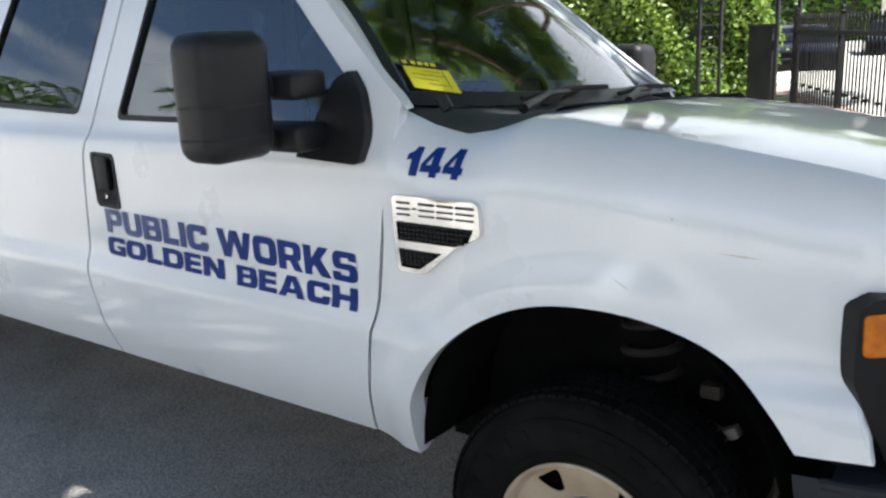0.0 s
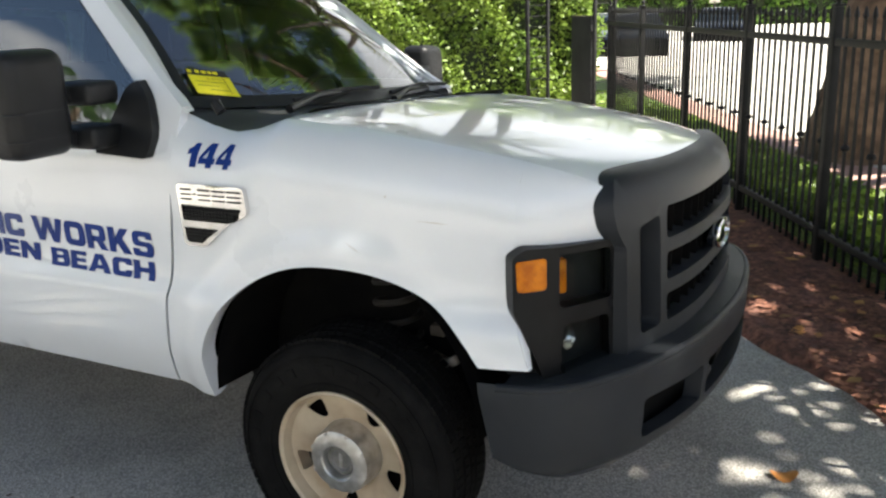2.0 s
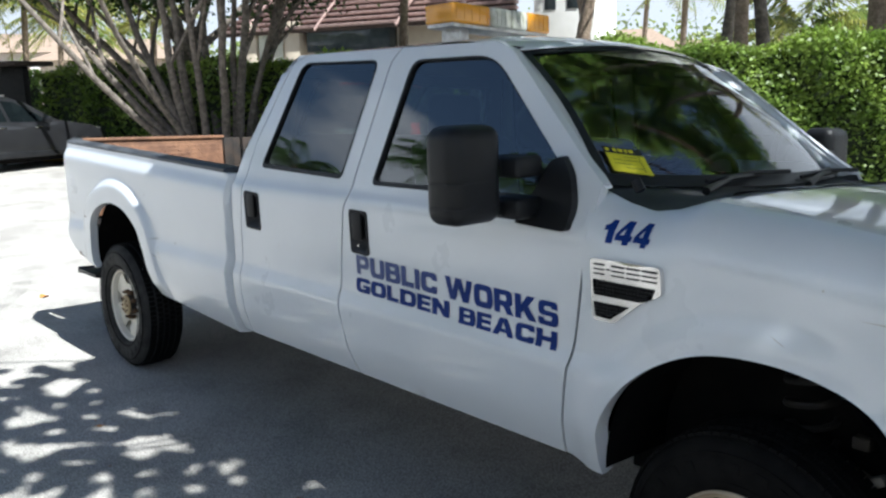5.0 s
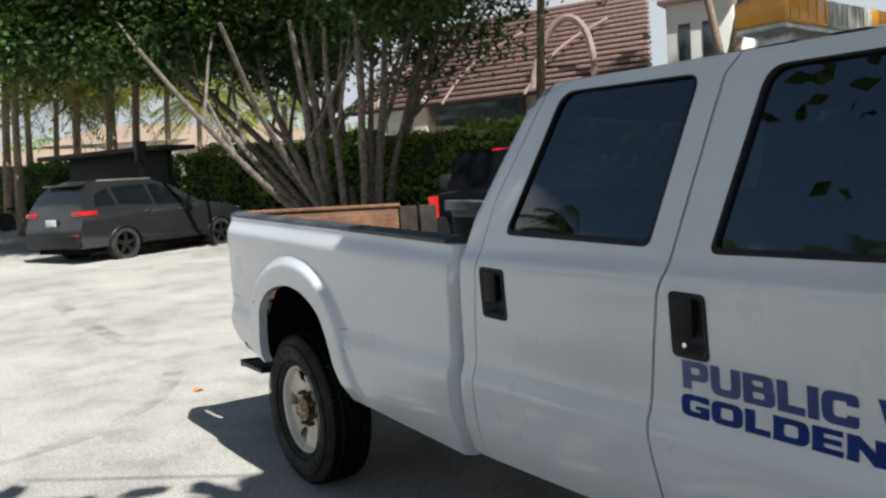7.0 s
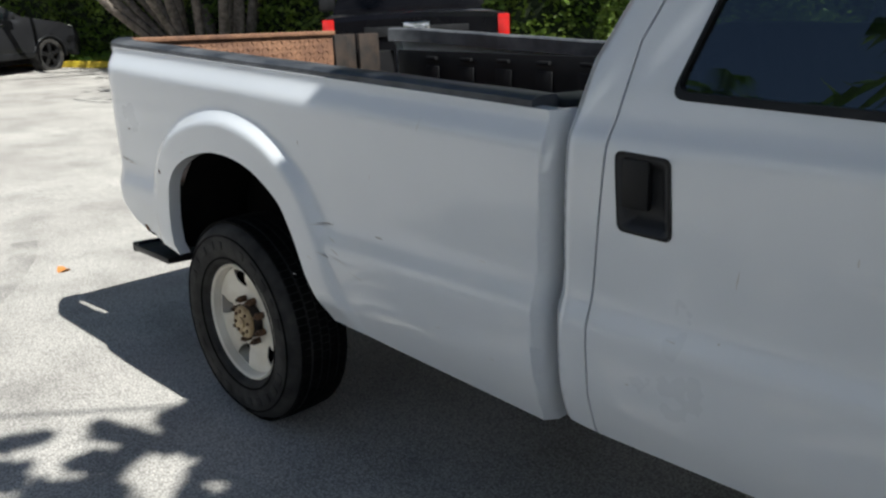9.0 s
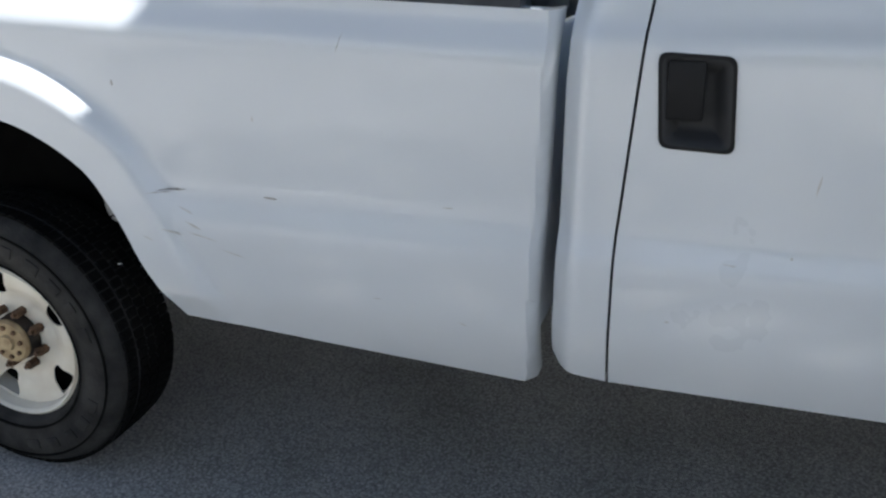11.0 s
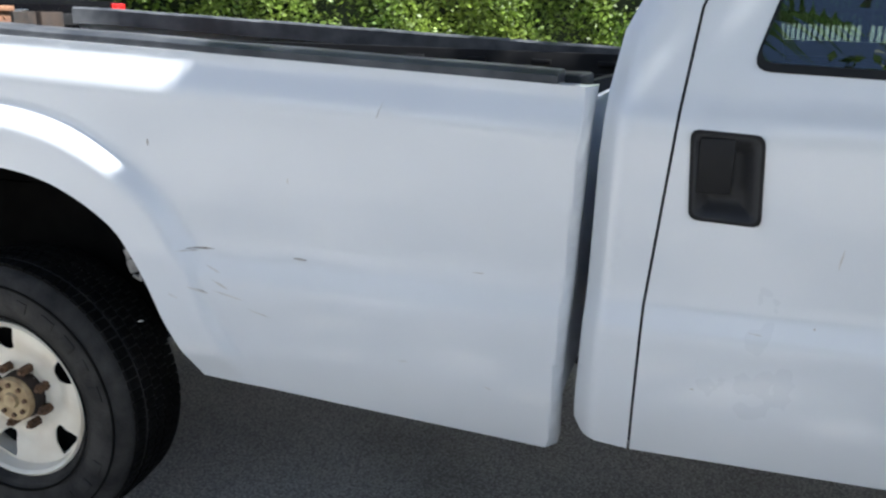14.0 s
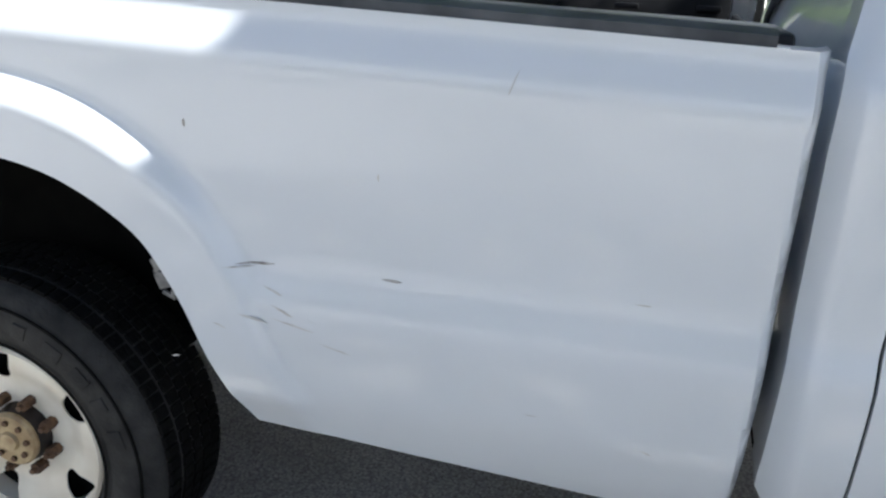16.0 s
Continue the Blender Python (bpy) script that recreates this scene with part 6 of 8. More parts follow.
def tree(name, label, x, y, stems, seed, leaf_r, leaves, leaf_size, bark=M_BARK, foliage=M_FICUS, keep=None, gaps=False, extra=()):
    rng = random.Random(seed)
    t = thing(name, label, "tree", Matrix.Translation((x, y, ground_z(x))))
    bm = bmesh.new()
    ends = []
    for start, way, length, radius, depth in stems:
        add_limb(bm, rng, start, way, length, radius, depth, ends, 0.25, keep, Vector((x, y, 0)))
    part("trunk", bm, bark, t, angle=60)
    r2 = np.random.default_rng(seed)
    E_ = np.array([tuple(e) for e in ends])
    if keep is not None:
        E_ = E_[[keep(Vector(e) + Vector((x, y, 0))) for e in E_]]
    if len(extra):
        # added clumps of leaves without twigs, some placed only to cast shade
        ex = np.repeat(np.array(extra, float) - (x, y, ground_z(x)), 8, 0)
        E_ = np.concatenate([E_, ex + r2.normal(size=ex.shape) * 0.28])
    idx = r2.integers(0, len(E_), leaves)
    off = r2.normal(size=(leaves, 3))
    off *= (leaf_r * r2.random((leaves, 1)) ** 0.6) / np.linalg.norm(off, axis=1, keepdims=True)
    off[:, 2] *= 0.6
    C = E_[idx] + off
    if gaps:
        # small gaps in the crown, through which the sun flecks the ground
        q = C + (x, y, 0) - np.outer(C[:, 2], np.array(SUN_DIR) / SUN_DIR.z)
        f = np.sin(7.3 * q[:, 0] + 1.3 * np.sin(3.1 * q[:, 1])) * np.sin(8.7 * q[:, 1] + 1.7 * np.sin(2.7 * q[:, 0]))
        rim = np.interp(-q[:, 1], (0.6, 0.95, 1.12, 1.42, 2.13, 3.2), (-4.5, -4.66, -4.66, -4.66, -5.15, -5.8)) + ease_np((-q[:, 1] - 1.15) / 0.2) * (0.16 * np.sin(9.0 * q[:, 1]) + 0.1 * np.sin(23.0 * q[:, 1]))
        limit = np.where((q[:, 0] < -2.0) & (q[:, 1] < -1.25), 0.27, np.where(q[:, 0] > 0.5, np.where(q[:, 1] > 1.1 - 1.5 * (q[:, 0] - 1.2), 0.22, 0.72), 0.80))
        f2 = np.sin(12.5 * q[:, 0] + 1.6 * np.sin(6.0 * q[:, 1])) * np.sin(14.5 * q[:, 1] + 1.6 * np.sin(5.0 * q[:, 0]))
        fine = (np.abs(f2) < 0.35) | (q[:, 0] > -2.0) | (q[:, 1] > -1.25)
        # light flecks over the hood, more of them on its far half
        f3 = np.sin(17.0 * q[:, 0] + 1.4 * np.sin(9.0 * q[:, 1])) * np.sin(19.0 * q[:, 1] + 1.5 * np.sin(7.0 * q[:, 0]))
        hood = (q[:, 0] > -1.3) & (q[:, 0] < -0.05) & (np.abs(q[:, 1]) < 1.0)
        fine &= ~hood | (np.abs(f3) < np.where(q[:, 1] > -0.25, 0.54, np.where(q[:, 1] > -0.62, 0.64, 0.95)))
        fine &= ~((q[:, 0] > -4.3) & (q[:, 0] < -2.3) & (np.abs(q[:, 1]) < 0.8)) | (np.abs(f3) < 0.45)
        C = C[fine & (f < limit) & (f > -0.93) & (q[:, 0] > rim)]
    leaves = len(C)
    me = leaves_mesh("crown", C, r2.uniform(0.7, 1.3, leaves) * leaf_size, np.tile((0, 0, 0.8), (leaves, 1)), seed)
    me.materials.append(foliage)
    o = new("crown", me)
    o.parent = t
    return t


def clumps(seed, n, lo, hi, good, along=None):
    """Places for clumps of leaves in a box; along: heights are run back towards the sun."""
    rng = random.Random(seed)
    out = []
    while len(out) < n:
        p = Vector([rng.uniform(a, b) for a, b in zip(lo, hi)])
        if along:
            p = Vector((p.x, p.y, 0)) + SUN_DIR * (p.z / SUN_DIR.z)
        if good(p):
            out.append(tuple(p))
    return out


# shade tree behind the fence, its crown over the truck's nose
def shades_truck(p):
    """Keeps the crown's shadow off the sunny part of the lot and off the hedge by the gate."""
    h = p - SUN_DIR * ((p.z - 1.2) / SUN_DIR.z)
    if -10.0 < h.x < -2.0 and h.y > 6.2:
        return False
    q = p - SUN_DIR * (p.z / SUN_DIR.z)
    return q.x > -4.6 - 1.2 * ease((-1.0 - q.y) / 1.5) and q.x < 7 and p.z > 2.6


# its extra clumps are unseen, set towards the sun from where shade should fall
tree("shade_tree", "large shade tree with a thick brown trunk behind the fence", 1.65, 5.55,
     [((-0.48, 0.80, -0.1), (0.16, -0.28, 1), 3.4, 0.50, 0), ((-0.85, 0.8, -0.1), (0.28, 0, 1), 1.5, 0.26, 0), ((-0.1, 0.7, -0.1), (-0.2, 0, 1), 1.6, 0.3, 0), ((-0.5, 0.4, -0.1), (0, 0.25, 1), 1.3, 0.24, 0), ((-0.75, 0.5, -0.1), (0.2, 0.1, 1), 1.0, 0.2, 0),
      ((-0.15, -0.15, 2.6), (-0.1, -1.0, 0.75), 5.0, 0.075, 2), ((0.1, -0.1, 2.8), (0.6, -1.1, 0.7), 5.5, 0.075, 2), ((0.1, -0.1, 2.7), (0.35, -1.3, 0.5), 6.5, 0.075, 2), ((0.1, -0.2, 2.6), (0.15, -1.4, 0.45), 8.0, 0.075, 2),
      ((0.1, -0.2, 2.9), (0.75, -1.4, 0.6), 8.5, 0.075, 2), ((-0.1, 0.1, 2.9), (-0.5, -0.6, 0.9), 4.6, 0.075, 2), ((0, 0, 3.0), (0.3, 0.6, 1), 4.5, 0.075, 2), ((0.1, -0.2, 2.7), (0.9, -0.5, 0.9), 4.6, 0.075, 2),
      ((0.2, -0.2, 2.7), (1.2, -0.7, 0.6), 6.0, 0.075, 2), ((0.2, -0.2, 2.7), (1.1, -1.2, 0.6), 7.0, 0.075, 2), ((0.2, -0.2, 2.8), (0.9, -1.35, 0.5), 6.5, 0.075, 2), ((0.2, -0.2, 2.6), (1.25, -1.0, 0.45), 6.0, 0.075, 2), ((0.2, -0.2, 2.6), (0.5, -1.3, 0.42), 7.0, 0.075, 2), ((0.2, -0.2, 2.7), (0.75, -1.35, 0.5), 8.5, 0.075, 2), ((0.2, -0.2, 2.7), (1.05, -1.3, 0.5), 8.0, 0.075, 2), ((0.2, -0.2, 2.9), (1.2, -1.4, 0.5), 9.0, 0.075, 2), ((0, -0.2, 2.8), (-0.5, -1.3, 0.40), 8.5, 0.022, 2), ((0, -0.2, 2.8), (-0.36, -1.3, 0.45), 9.5, 0.022, 2), ((0, -0.2, 2.8), (-0.2, -1.35, 0.42), 9.0, 0.022, 2), ((0, -0.2, 2.8), (-0.42, -1.3, 0.36), 9.5, 0.022, 2)],
     11, 0.70, 200000, 0.15, bark=M_TRUNK, keep=shades_truck, gaps=True, extra=clumps(7, 120, (-5.9, -3.6, 4.2), (-2.6, -0.7, 5.6), lambda p: True, True) + clumps(8, 90, (-0.8, 2.2, 4.4), (4.5, 6.4, 6.0), lambda p: True, True))
def clear_of_car(p):
    """Leaves the parked car in the sun."""
    return p.z > 2.9 and not (p.y - 0.06 * p.z < 5.1 and p.x - 0.7 * p.z > -22.6)


# many-stemmed tree by the dark hedge
tree("many_stemmed_tree", "spreading tree with many slender grey stems", -17.7, 6.55,
     [((0.55 * math.cos(a), 0.55 * math.sin(a), -0.1), (0.62 * math.cos(a + 0.2) * k, 0.62 * math.sin(a + 0.2) * k, 1), 4.6 + 0.8 * k, 0.82 * r, 2) for a, k, r in ((0, 0.5, 0.15), (0.7, 0.3, 0.12), (1.4, 0.5, 0.15), (2.0, 0.25, 0.13), (2.6, 0.9, 0.16), (3.3, 1.3, 0.17), (3.7, 0.9, 0.15), (4.2, 0.3, 0.16), (4.8, 0.6, 0.14), (5.3, 0.35, 0.13), (5.9, 0.7, 0.14), (4.0, 1.7, 0.13), (4.5, 1.8, 0.12), (3.5, 1.8, 0.12), (5.0, 1.5, 0.11))],
     12, 0.9, 150000, 0.16, keep=clear_of_car,
     extra=clumps(9, 120, (-27.0, 0.5, 4.5), (-15.5, 9.5, 8.2), lambda p: clear_of_car(p) and p.z > 1.75 - 0.14 * p.x) + clumps(11, 110, (-26.0, -1.5, 4.4), (-19.2, 5.5, 6.6), lambda p: p.z > 1.75 - 0.14 * p.x and p.x - 0.7 * p.z < -22.4) + clumps(10, 60, (-15.0, 5.8, 5.2), (-11.0, 10.0, 7.4), clear_of_car)
     + [p for p in clumps(13, 150, (-24.0, 0.4, 4.6), (-14.0, 7.0, 7.4), clear_of_car) if p[2] > 4.3 + 0.02 * abs(p[0]) and math.atan2(p[1] + 2.73, p[0] + 0.38) < radians(169.0)])


# broad crowns behind the hedges, which the windscreen mirrors
rng_fan = random.Random(77)
fan = []
for _ in range(210):
    z_, e_ = radians(rng_fan.uniform(74, 116)), radians(rng_fan.uniform(24, 58))
    fan.append((z_, e_, max(rng_fan.uniform(13.5, 17.5), 13.6 / math.cos(e_))))


def off_hedge(p):
    h = p - SUN_DIR * ((p.z - 1.2) / SUN_DIR.z)
    return not (-10.5 < h.x < -1.5 and 7.0 < h.y < 12.6)



for k, (x_, y_, s_, low) in enumerate(((-4.9, 13.0, 1.7, 6.3), (-8.2, 14.2, 1.6, 6.8), (-10.5, 16.5, 1.6, 6.8), (-23.5, 8.6, 0.85, 3.2))):
    tree("broadleaf_tree", "leafy broad tree with a dense dark green crown", x_, y_,
         [((0, 0, -0.1), (0, 0, 1), 3.6 * s_, 0.2, 0)] + [((0, 0, 3.0 * s_), (math.cos(a), math.sin(a), 0.9 + 0.6 * (j % 2)), 4.4 * s_, 0.14, 2) for j, a in enumerate(np.linspace(0.3 + k, 5.9 + k, 6))],
         60 + k, 0.75, 90000 if k == 0 else 24000, 0.22, foliage=M_CROWN if k < 3 else M_FICUS, keep=lambda p: p.z > low and off_hedge(p),
         extra=[tuple(Vector((-0.7, 0, 1.7)) + r_ * Vector((math.cos(e_) * math.cos(z_), math.cos(e_) * math.sin(z_), math.sin(e_)))) for z_, e_, r_ in fan] if k == 0 else ())


def palm(x, y, height, lean, seed, fronds=17, length=2.3, radius=0.14, flare=1.3, green=M_PALM):
    rng = random.Random(seed)
    t = thing("palm_tree", "tall palm tree with a grey ringed trunk and drooping fronds", "palm tree", Matrix.Translation((x, y, ground_z(x))), "palm trees round the lot")
    top = Vector((lean[0], lean[1], height))
    pts = [Vector((lean[0] * (k / 8) ** 1.6, lean[1] * (k / 8) ** 1.6, height * k / 8)) for k in range(9)]
    pts[0].z = -0.05
    bm = bmesh.new()
    add_tube(bm, smooth_line([tuple(p) for p in pts], 5), [radius * (flare - (flare - 0.8) * min(1, k / 20)) * (1 + 0.05 * (k % 2)) for k in range(41)], 10)
    part("trunk", bm, M_PALMBARK, t, angle=60)
    V, F = [], []
    for k in range(fronds):
        az = 2 * math.pi * k / fronds * 2.4 + rng.uniform(-0.3, 0.3)
        up = rng.uniform(-0.25, 1.15)
        L = length * rng.uniform(0.8, 1.1)
        d = Vector((math.cos(az), math.sin(az), 0))
        side = Vector((-d.y, d.x, 0))
        n = 22
        for i in range(2, n):
            u = i / n
            p = top + d * (L * math.cos(up) * u) + Vector((0, 0, L * (math.sin(up) * u - 0.62 * u * u)))
            leaf = L * 0.30 * (math.sin(math.pi * (0.12 + 0.82 * u)))
            for s in (-1, 1):
                tip = p + side * s * leaf * 0.75 + d * leaf * 0.45 + Vector((0, 0, -leaf * rng.uniform(0.25, 0.7)))
                w = d * 0.030 * L / 2
                o = len(V)
                V += [p - w, p + w, tip]
                F.append((o, o + 1, o + 2))
            o = len(V)
            q = top + d * (L * math.cos(up) * (u + 1 / n)) + Vector((0, 0, L * (math.sin(up) * (u + 1 / n) - 0.62 * (u + 1 / n) ** 2)))
            V += [p - side * 0.015, p + side * 0.015, q + side * 0.012, q - side * 0.012]
            F.append((o, o + 1, o + 2, o + 3))
    me = bpy.data.meshes.new("crown")
    me.from_pydata([tuple(v) for v in V], [], F)
    me.materials.append(green)
    o = new("crown", me)
    o.parent = t
    return t


def at(az, dist, eye=(1.14, -2.98)):
    return eye[0] + dist * math.cos(radians(az)), eye[1] + dist * math.sin(radians(az))


palm(-18.0, 12.3, 9.0, (0.5, 0.2), 21, radius=0.13)
palm(*at(130.3, 30), 9.5, (1.8, 0.8), 22, radius=0.24)
palm(*at(129.0, 33), 9.0, (-1.2, -0.6), 23, radius=0.17)
palm(*at(123.6, 34), 5.2, (0.2, 0.0), 24, length=2.6)
palm(*at(120.1, 19), 8.0, (0.1, 0.0), 25, radius=0.15)
palm(*at(116.4, 26), 3.2, (0.0, 0.0), 26, fronds=22, length=3.2, radius=0.2)
palm(*at(118.0, 40), 6.0, (0.4, 0.0), 27, length=2.8)
palm(*at(126.0, 44), 6.6, (0.4, 0.0), 28, length=3.0)
palm(*at(112.4, 17.5), 6.0, (0.0, 0.0), 29, fronds=24, length=3.0, radius=0.27, flare=1.0)
for k, (az, d, h, ln, r) in enumerate(((174.6, 31, 6.4, 3.0, 0.18), (173.2, 34, 5.6, 2.9, 0.16), (171.9, 36, 6.6, 3.0, 0.14), (170.5, 40, 5.2, 3.0, 0.14), (169.2, 37, 6.0, 2.6, 0.13), (167.2, 31, 6.4, 2.6, 0.2), (165.9, 33, 5.6, 2.6, 0.16), (163.9, 38, 5.6, 2.8, 0.15), (162.0, 42, 5.0, 2.8, 0.15), (160.5, 46, 6.0, 3.0, 0.2), (156.5, 48, 5.4, 3.0, 0.2))):
    palm(*at(az, d, (-0.38, -2.73)), h, (0.4 * math.sin(k * 2.3), 0.3), 40 + k, fronds=26, length=ln + 0.5, radius=r)
for az, d, h, seed in ((172.6, 29, 5.5, 90), (169.3, 30, 5.4, 91), (165.8, 31, 5.1, 92)):
    palm(*at(az, d, (-0.38, -2.73)), h, (0.3, 0.2), seed, fronds=30, length=2.9, radius=0.13, green=M_PALMSUN)
# palms across the lot, on the side that the windows mirror
for k, (x, y, h) in enumerate(((-24.0, -12.5, 8.0), (-27.0, -15.0, 8.6), (-21.0, -15.5, 10.0), (-19.0, -18.5, 11.6), (-15.0, -21.0, 13.2), (-11.0, -23.0, 12.6), (-6.0, -25.0, 12.0), (-30.0, -12.0, 8.4), (-3.6, -9.2, 7.2))):
    palm(x, y, h, (0.3 * math.sin(k), 0.2), 60 + k, length=3.0, radius=0.16, green=M_PALMDARK)
hedge("hedge", (-32.0, -29.0), (10.0, -27.0), 1.5, 2.4, "green hedge across the lot", 8, 60, 0.2)


# ---- cars
M_CARGREY = mat("grey_car_paint", (0.024, 0.0245, 0.027), 0.28, metal=0.3, second=(0.030, 0.0305, 0.033), scale=3, coat=1.0, spec=0.5)
M_CARBLACK = mat("black_car_paint", (0.003, 0.003, 0.004), 0.22, second=(0.005, 0.005, 0.006), scale=3, coat=0.0, spec=0.14)
M_CARGLASS = mat("car_window", (0.005, 0.007, 0.008), 0.03, second=(0.008, 0.011, 0.012), scale=3, spec=0.22)
M_RED = mat("red_lamp_lens", (0.55, 0.015, 0.012), 0.2, second=(0.42, 0.012, 0.01), scale=18, coat=0.5)
M_PLATE = mat("plate_white", (0.6, 0.6, 0.6), 0.5, second=(0.55, 0.55, 0.55), scale=30)
M_ALLOY = mat("dark_alloy", (0.045, 0.045, 0.047), 0.35, metal=0.6, second=(0.03, 0.03, 0.03), scale=14)


def car_wheel(parent, x, y, r, w, alloy=M_ALLOY):
    s = -1 if y < 0 else 1
    wheel = new("wheel")
    wheel.parent = parent
    wheel.matrix_basis = Matrix.Translation((x, y, r - 0.01)) @ Matrix.Rotation(0 if s < 0 else math.pi, 4, "Z")
    bm = bmesh.new()
    add_lathe(bm, [(r * 0.68, 0.0), (r * 0.72, -0.012), (r * 0.9, -0.012), (r * 0.985, 0.015), (r, 0.05), (r, w - 0.05), (r * 0.985, w - 0.015), (r * 0.7, w)], 32)
    part("tyre", bm, M_RUBBER, wheel)
    bm = bmesh.new()
    add_lathe(bm, [(r * 0.70, 0.0), (r * 0.67, -0.006), (r * 0.63, 0.02), (r * 0.62, 0.10)], 32)
    for k in range(5):
        m = Matrix.Rotation(2 * math.pi * k / 5, 4, "Y")
        add_box(bm, (-0.035, 0.0, 0.03), (-0.008, 0.025, r * 0.65), 0.004, m)
        add_box(bm, (0.008, 0.0, 0.03), (0.035, 0.025, r * 0.65), 0.004, m)
    add_lathe(bm, [(0.0, -0.004), (0.05, -0.004), (0.06, 0.02)], 16)
    part("rim", bm, alloy, wheel)
    bm = bmesh.new()
    add_lathe(bm, [(r * 0.62, 0.09), (0.0, 0.09)], 24)
    part("brake_disc", bm, M_BLACK, wheel)


def build_car(name, label, m, outline, width, arches, windows, paint, wheels, bands, extras, category="car", group=""):
    """A car whose front points to +x; outline is its side in (x, z), from the rear sill over the roof to the front sill."""
    c = thing(name, label, category, m, group)

    def w(z):
        return float(np.interp(z, [p[0] for p in width], [p[1] for p in width]))

    low = []
    for xc, r in sorted(arches, key=lambda a: -a[0]):
        low += [(xc + r * math.cos(a), max(outline[0][1], 0.30 + r * math.sin(a) * 1.0)) for a in np.linspace(0, math.pi, 15)]
    poly = list(outline) + low
    for s in (-1, 1):
        bm = sheet(poly, lambda x, z: (x, s * w(z), z), (0, -s, 0), (), 0.09, flange=0.06, edge=0.07)
        part("body_side", bm, paint, c, angle=45)
    n = len(outline)
    bm = bmesh.new()
    rings = []
    for x, z in outline:
        ww = w(z)
        rings.append([bm.verts.new((x, t * ww, z + 0.035 * (1 - t * t) * (1 if z > 0.8 else 0.2))) for t in (-1, -0.9, -0.6, 0, 0.6, 0.9, 1)])
    for a, b in zip(rings, rings[1:]):
        for k in range(6):
            bm.faces.new((a[k], a[k + 1], b[k + 1], b[k]))
    bmesh.ops.recalc_face_normals(bm, faces=bm.faces)
    part("body_shell", bm, paint, c, angle=35)
    for win in windows:
        for s in (-1, 1):
            bm = sheet(rounded(win, 0.03, 3), lambda x, z: (x, s * (w(z) + 0.006), z), (0, -s, 0), (), 0.12, flange=0.012, edge=0.07)
            part("side_window", bm, M_CARGLASS, c)
    for nm, pts, frac, mt in bands:
        bm = bmesh.new()
        rows = []
        for x, z in resample(pts, 0.1, False):
            rows.append([bm.verts.new((x, t * w(z) * frac, z + 0.035 * (1 - (t * frac) ** 2) + 0.012)) for t in (-1, -0.5, 0, 0.5, 1)])
        for a, b in zip(rows, rows[1:]):
            for k in range(4):
                bm.faces.new((a[k], a[k + 1], b[k + 1], b[k]))
        bmesh.ops.recalc_face_normals(bm, faces=bm.faces)
        part(nm, bm, mt, c)
    for x, r, wd in wheels:
        for s in (-1, 1):
            car_wheel(c, x, s * (w(0.5) - 0.01) if s < 0 else (w(0.5) - 0.01), r, wd)
    bm = bmesh.new()
    add_box(bm, (outline[0][0] + 0.1, -w(0.5) + 0.22, 0.22), (outline[-1][0] - 0.1, w(0.5) - 0.22, 0.55))
    part("underbody", bm, M_BLACK, c)
    for nm, lo, hi, mt, bev in extras:
        box_part(nm, lo, hi, mt, c, bev)
    return c


SUV_LINE = [(-1.02, 0.34), (-1.06, 0.50), (-1.04, 0.74), (-0.98, 0.92), (-0.96, 1.12), (-0.80, 1.42), (-0.62, 1.60), (-0.40, 1.655), (0.4, 1.675), (1.05, 1.645), (1.45, 1.52), (2.10, 1.13), (2.55, 1.06), (3.05, 0.98), (3.38, 0.86), (3.48, 0.68), (3.50, 0.45), (3.46, 0.30)]
SUV_W = ((0.2, 0.86), (0.35, 0.90), (0.6, 0.922), (0.95, 0.91), (1.1, 0.87), (1.6, 0.64), (1.7, 0.60))
suv_way = Vector((-0.42, 0.91, 0)).normalized()
suv_c = Vector((-18.70, 1.54, 0)) + Vector((-suv_way.y, suv_way.x, 0)) * 0.86
suv_m = Matrix.Translation((suv_c.x, suv_c.y, ground_z(-18.9) - 0.04)) @ Matrix.Rotation(math.atan2(suv_way.y, suv_way.x), 4, "Z")
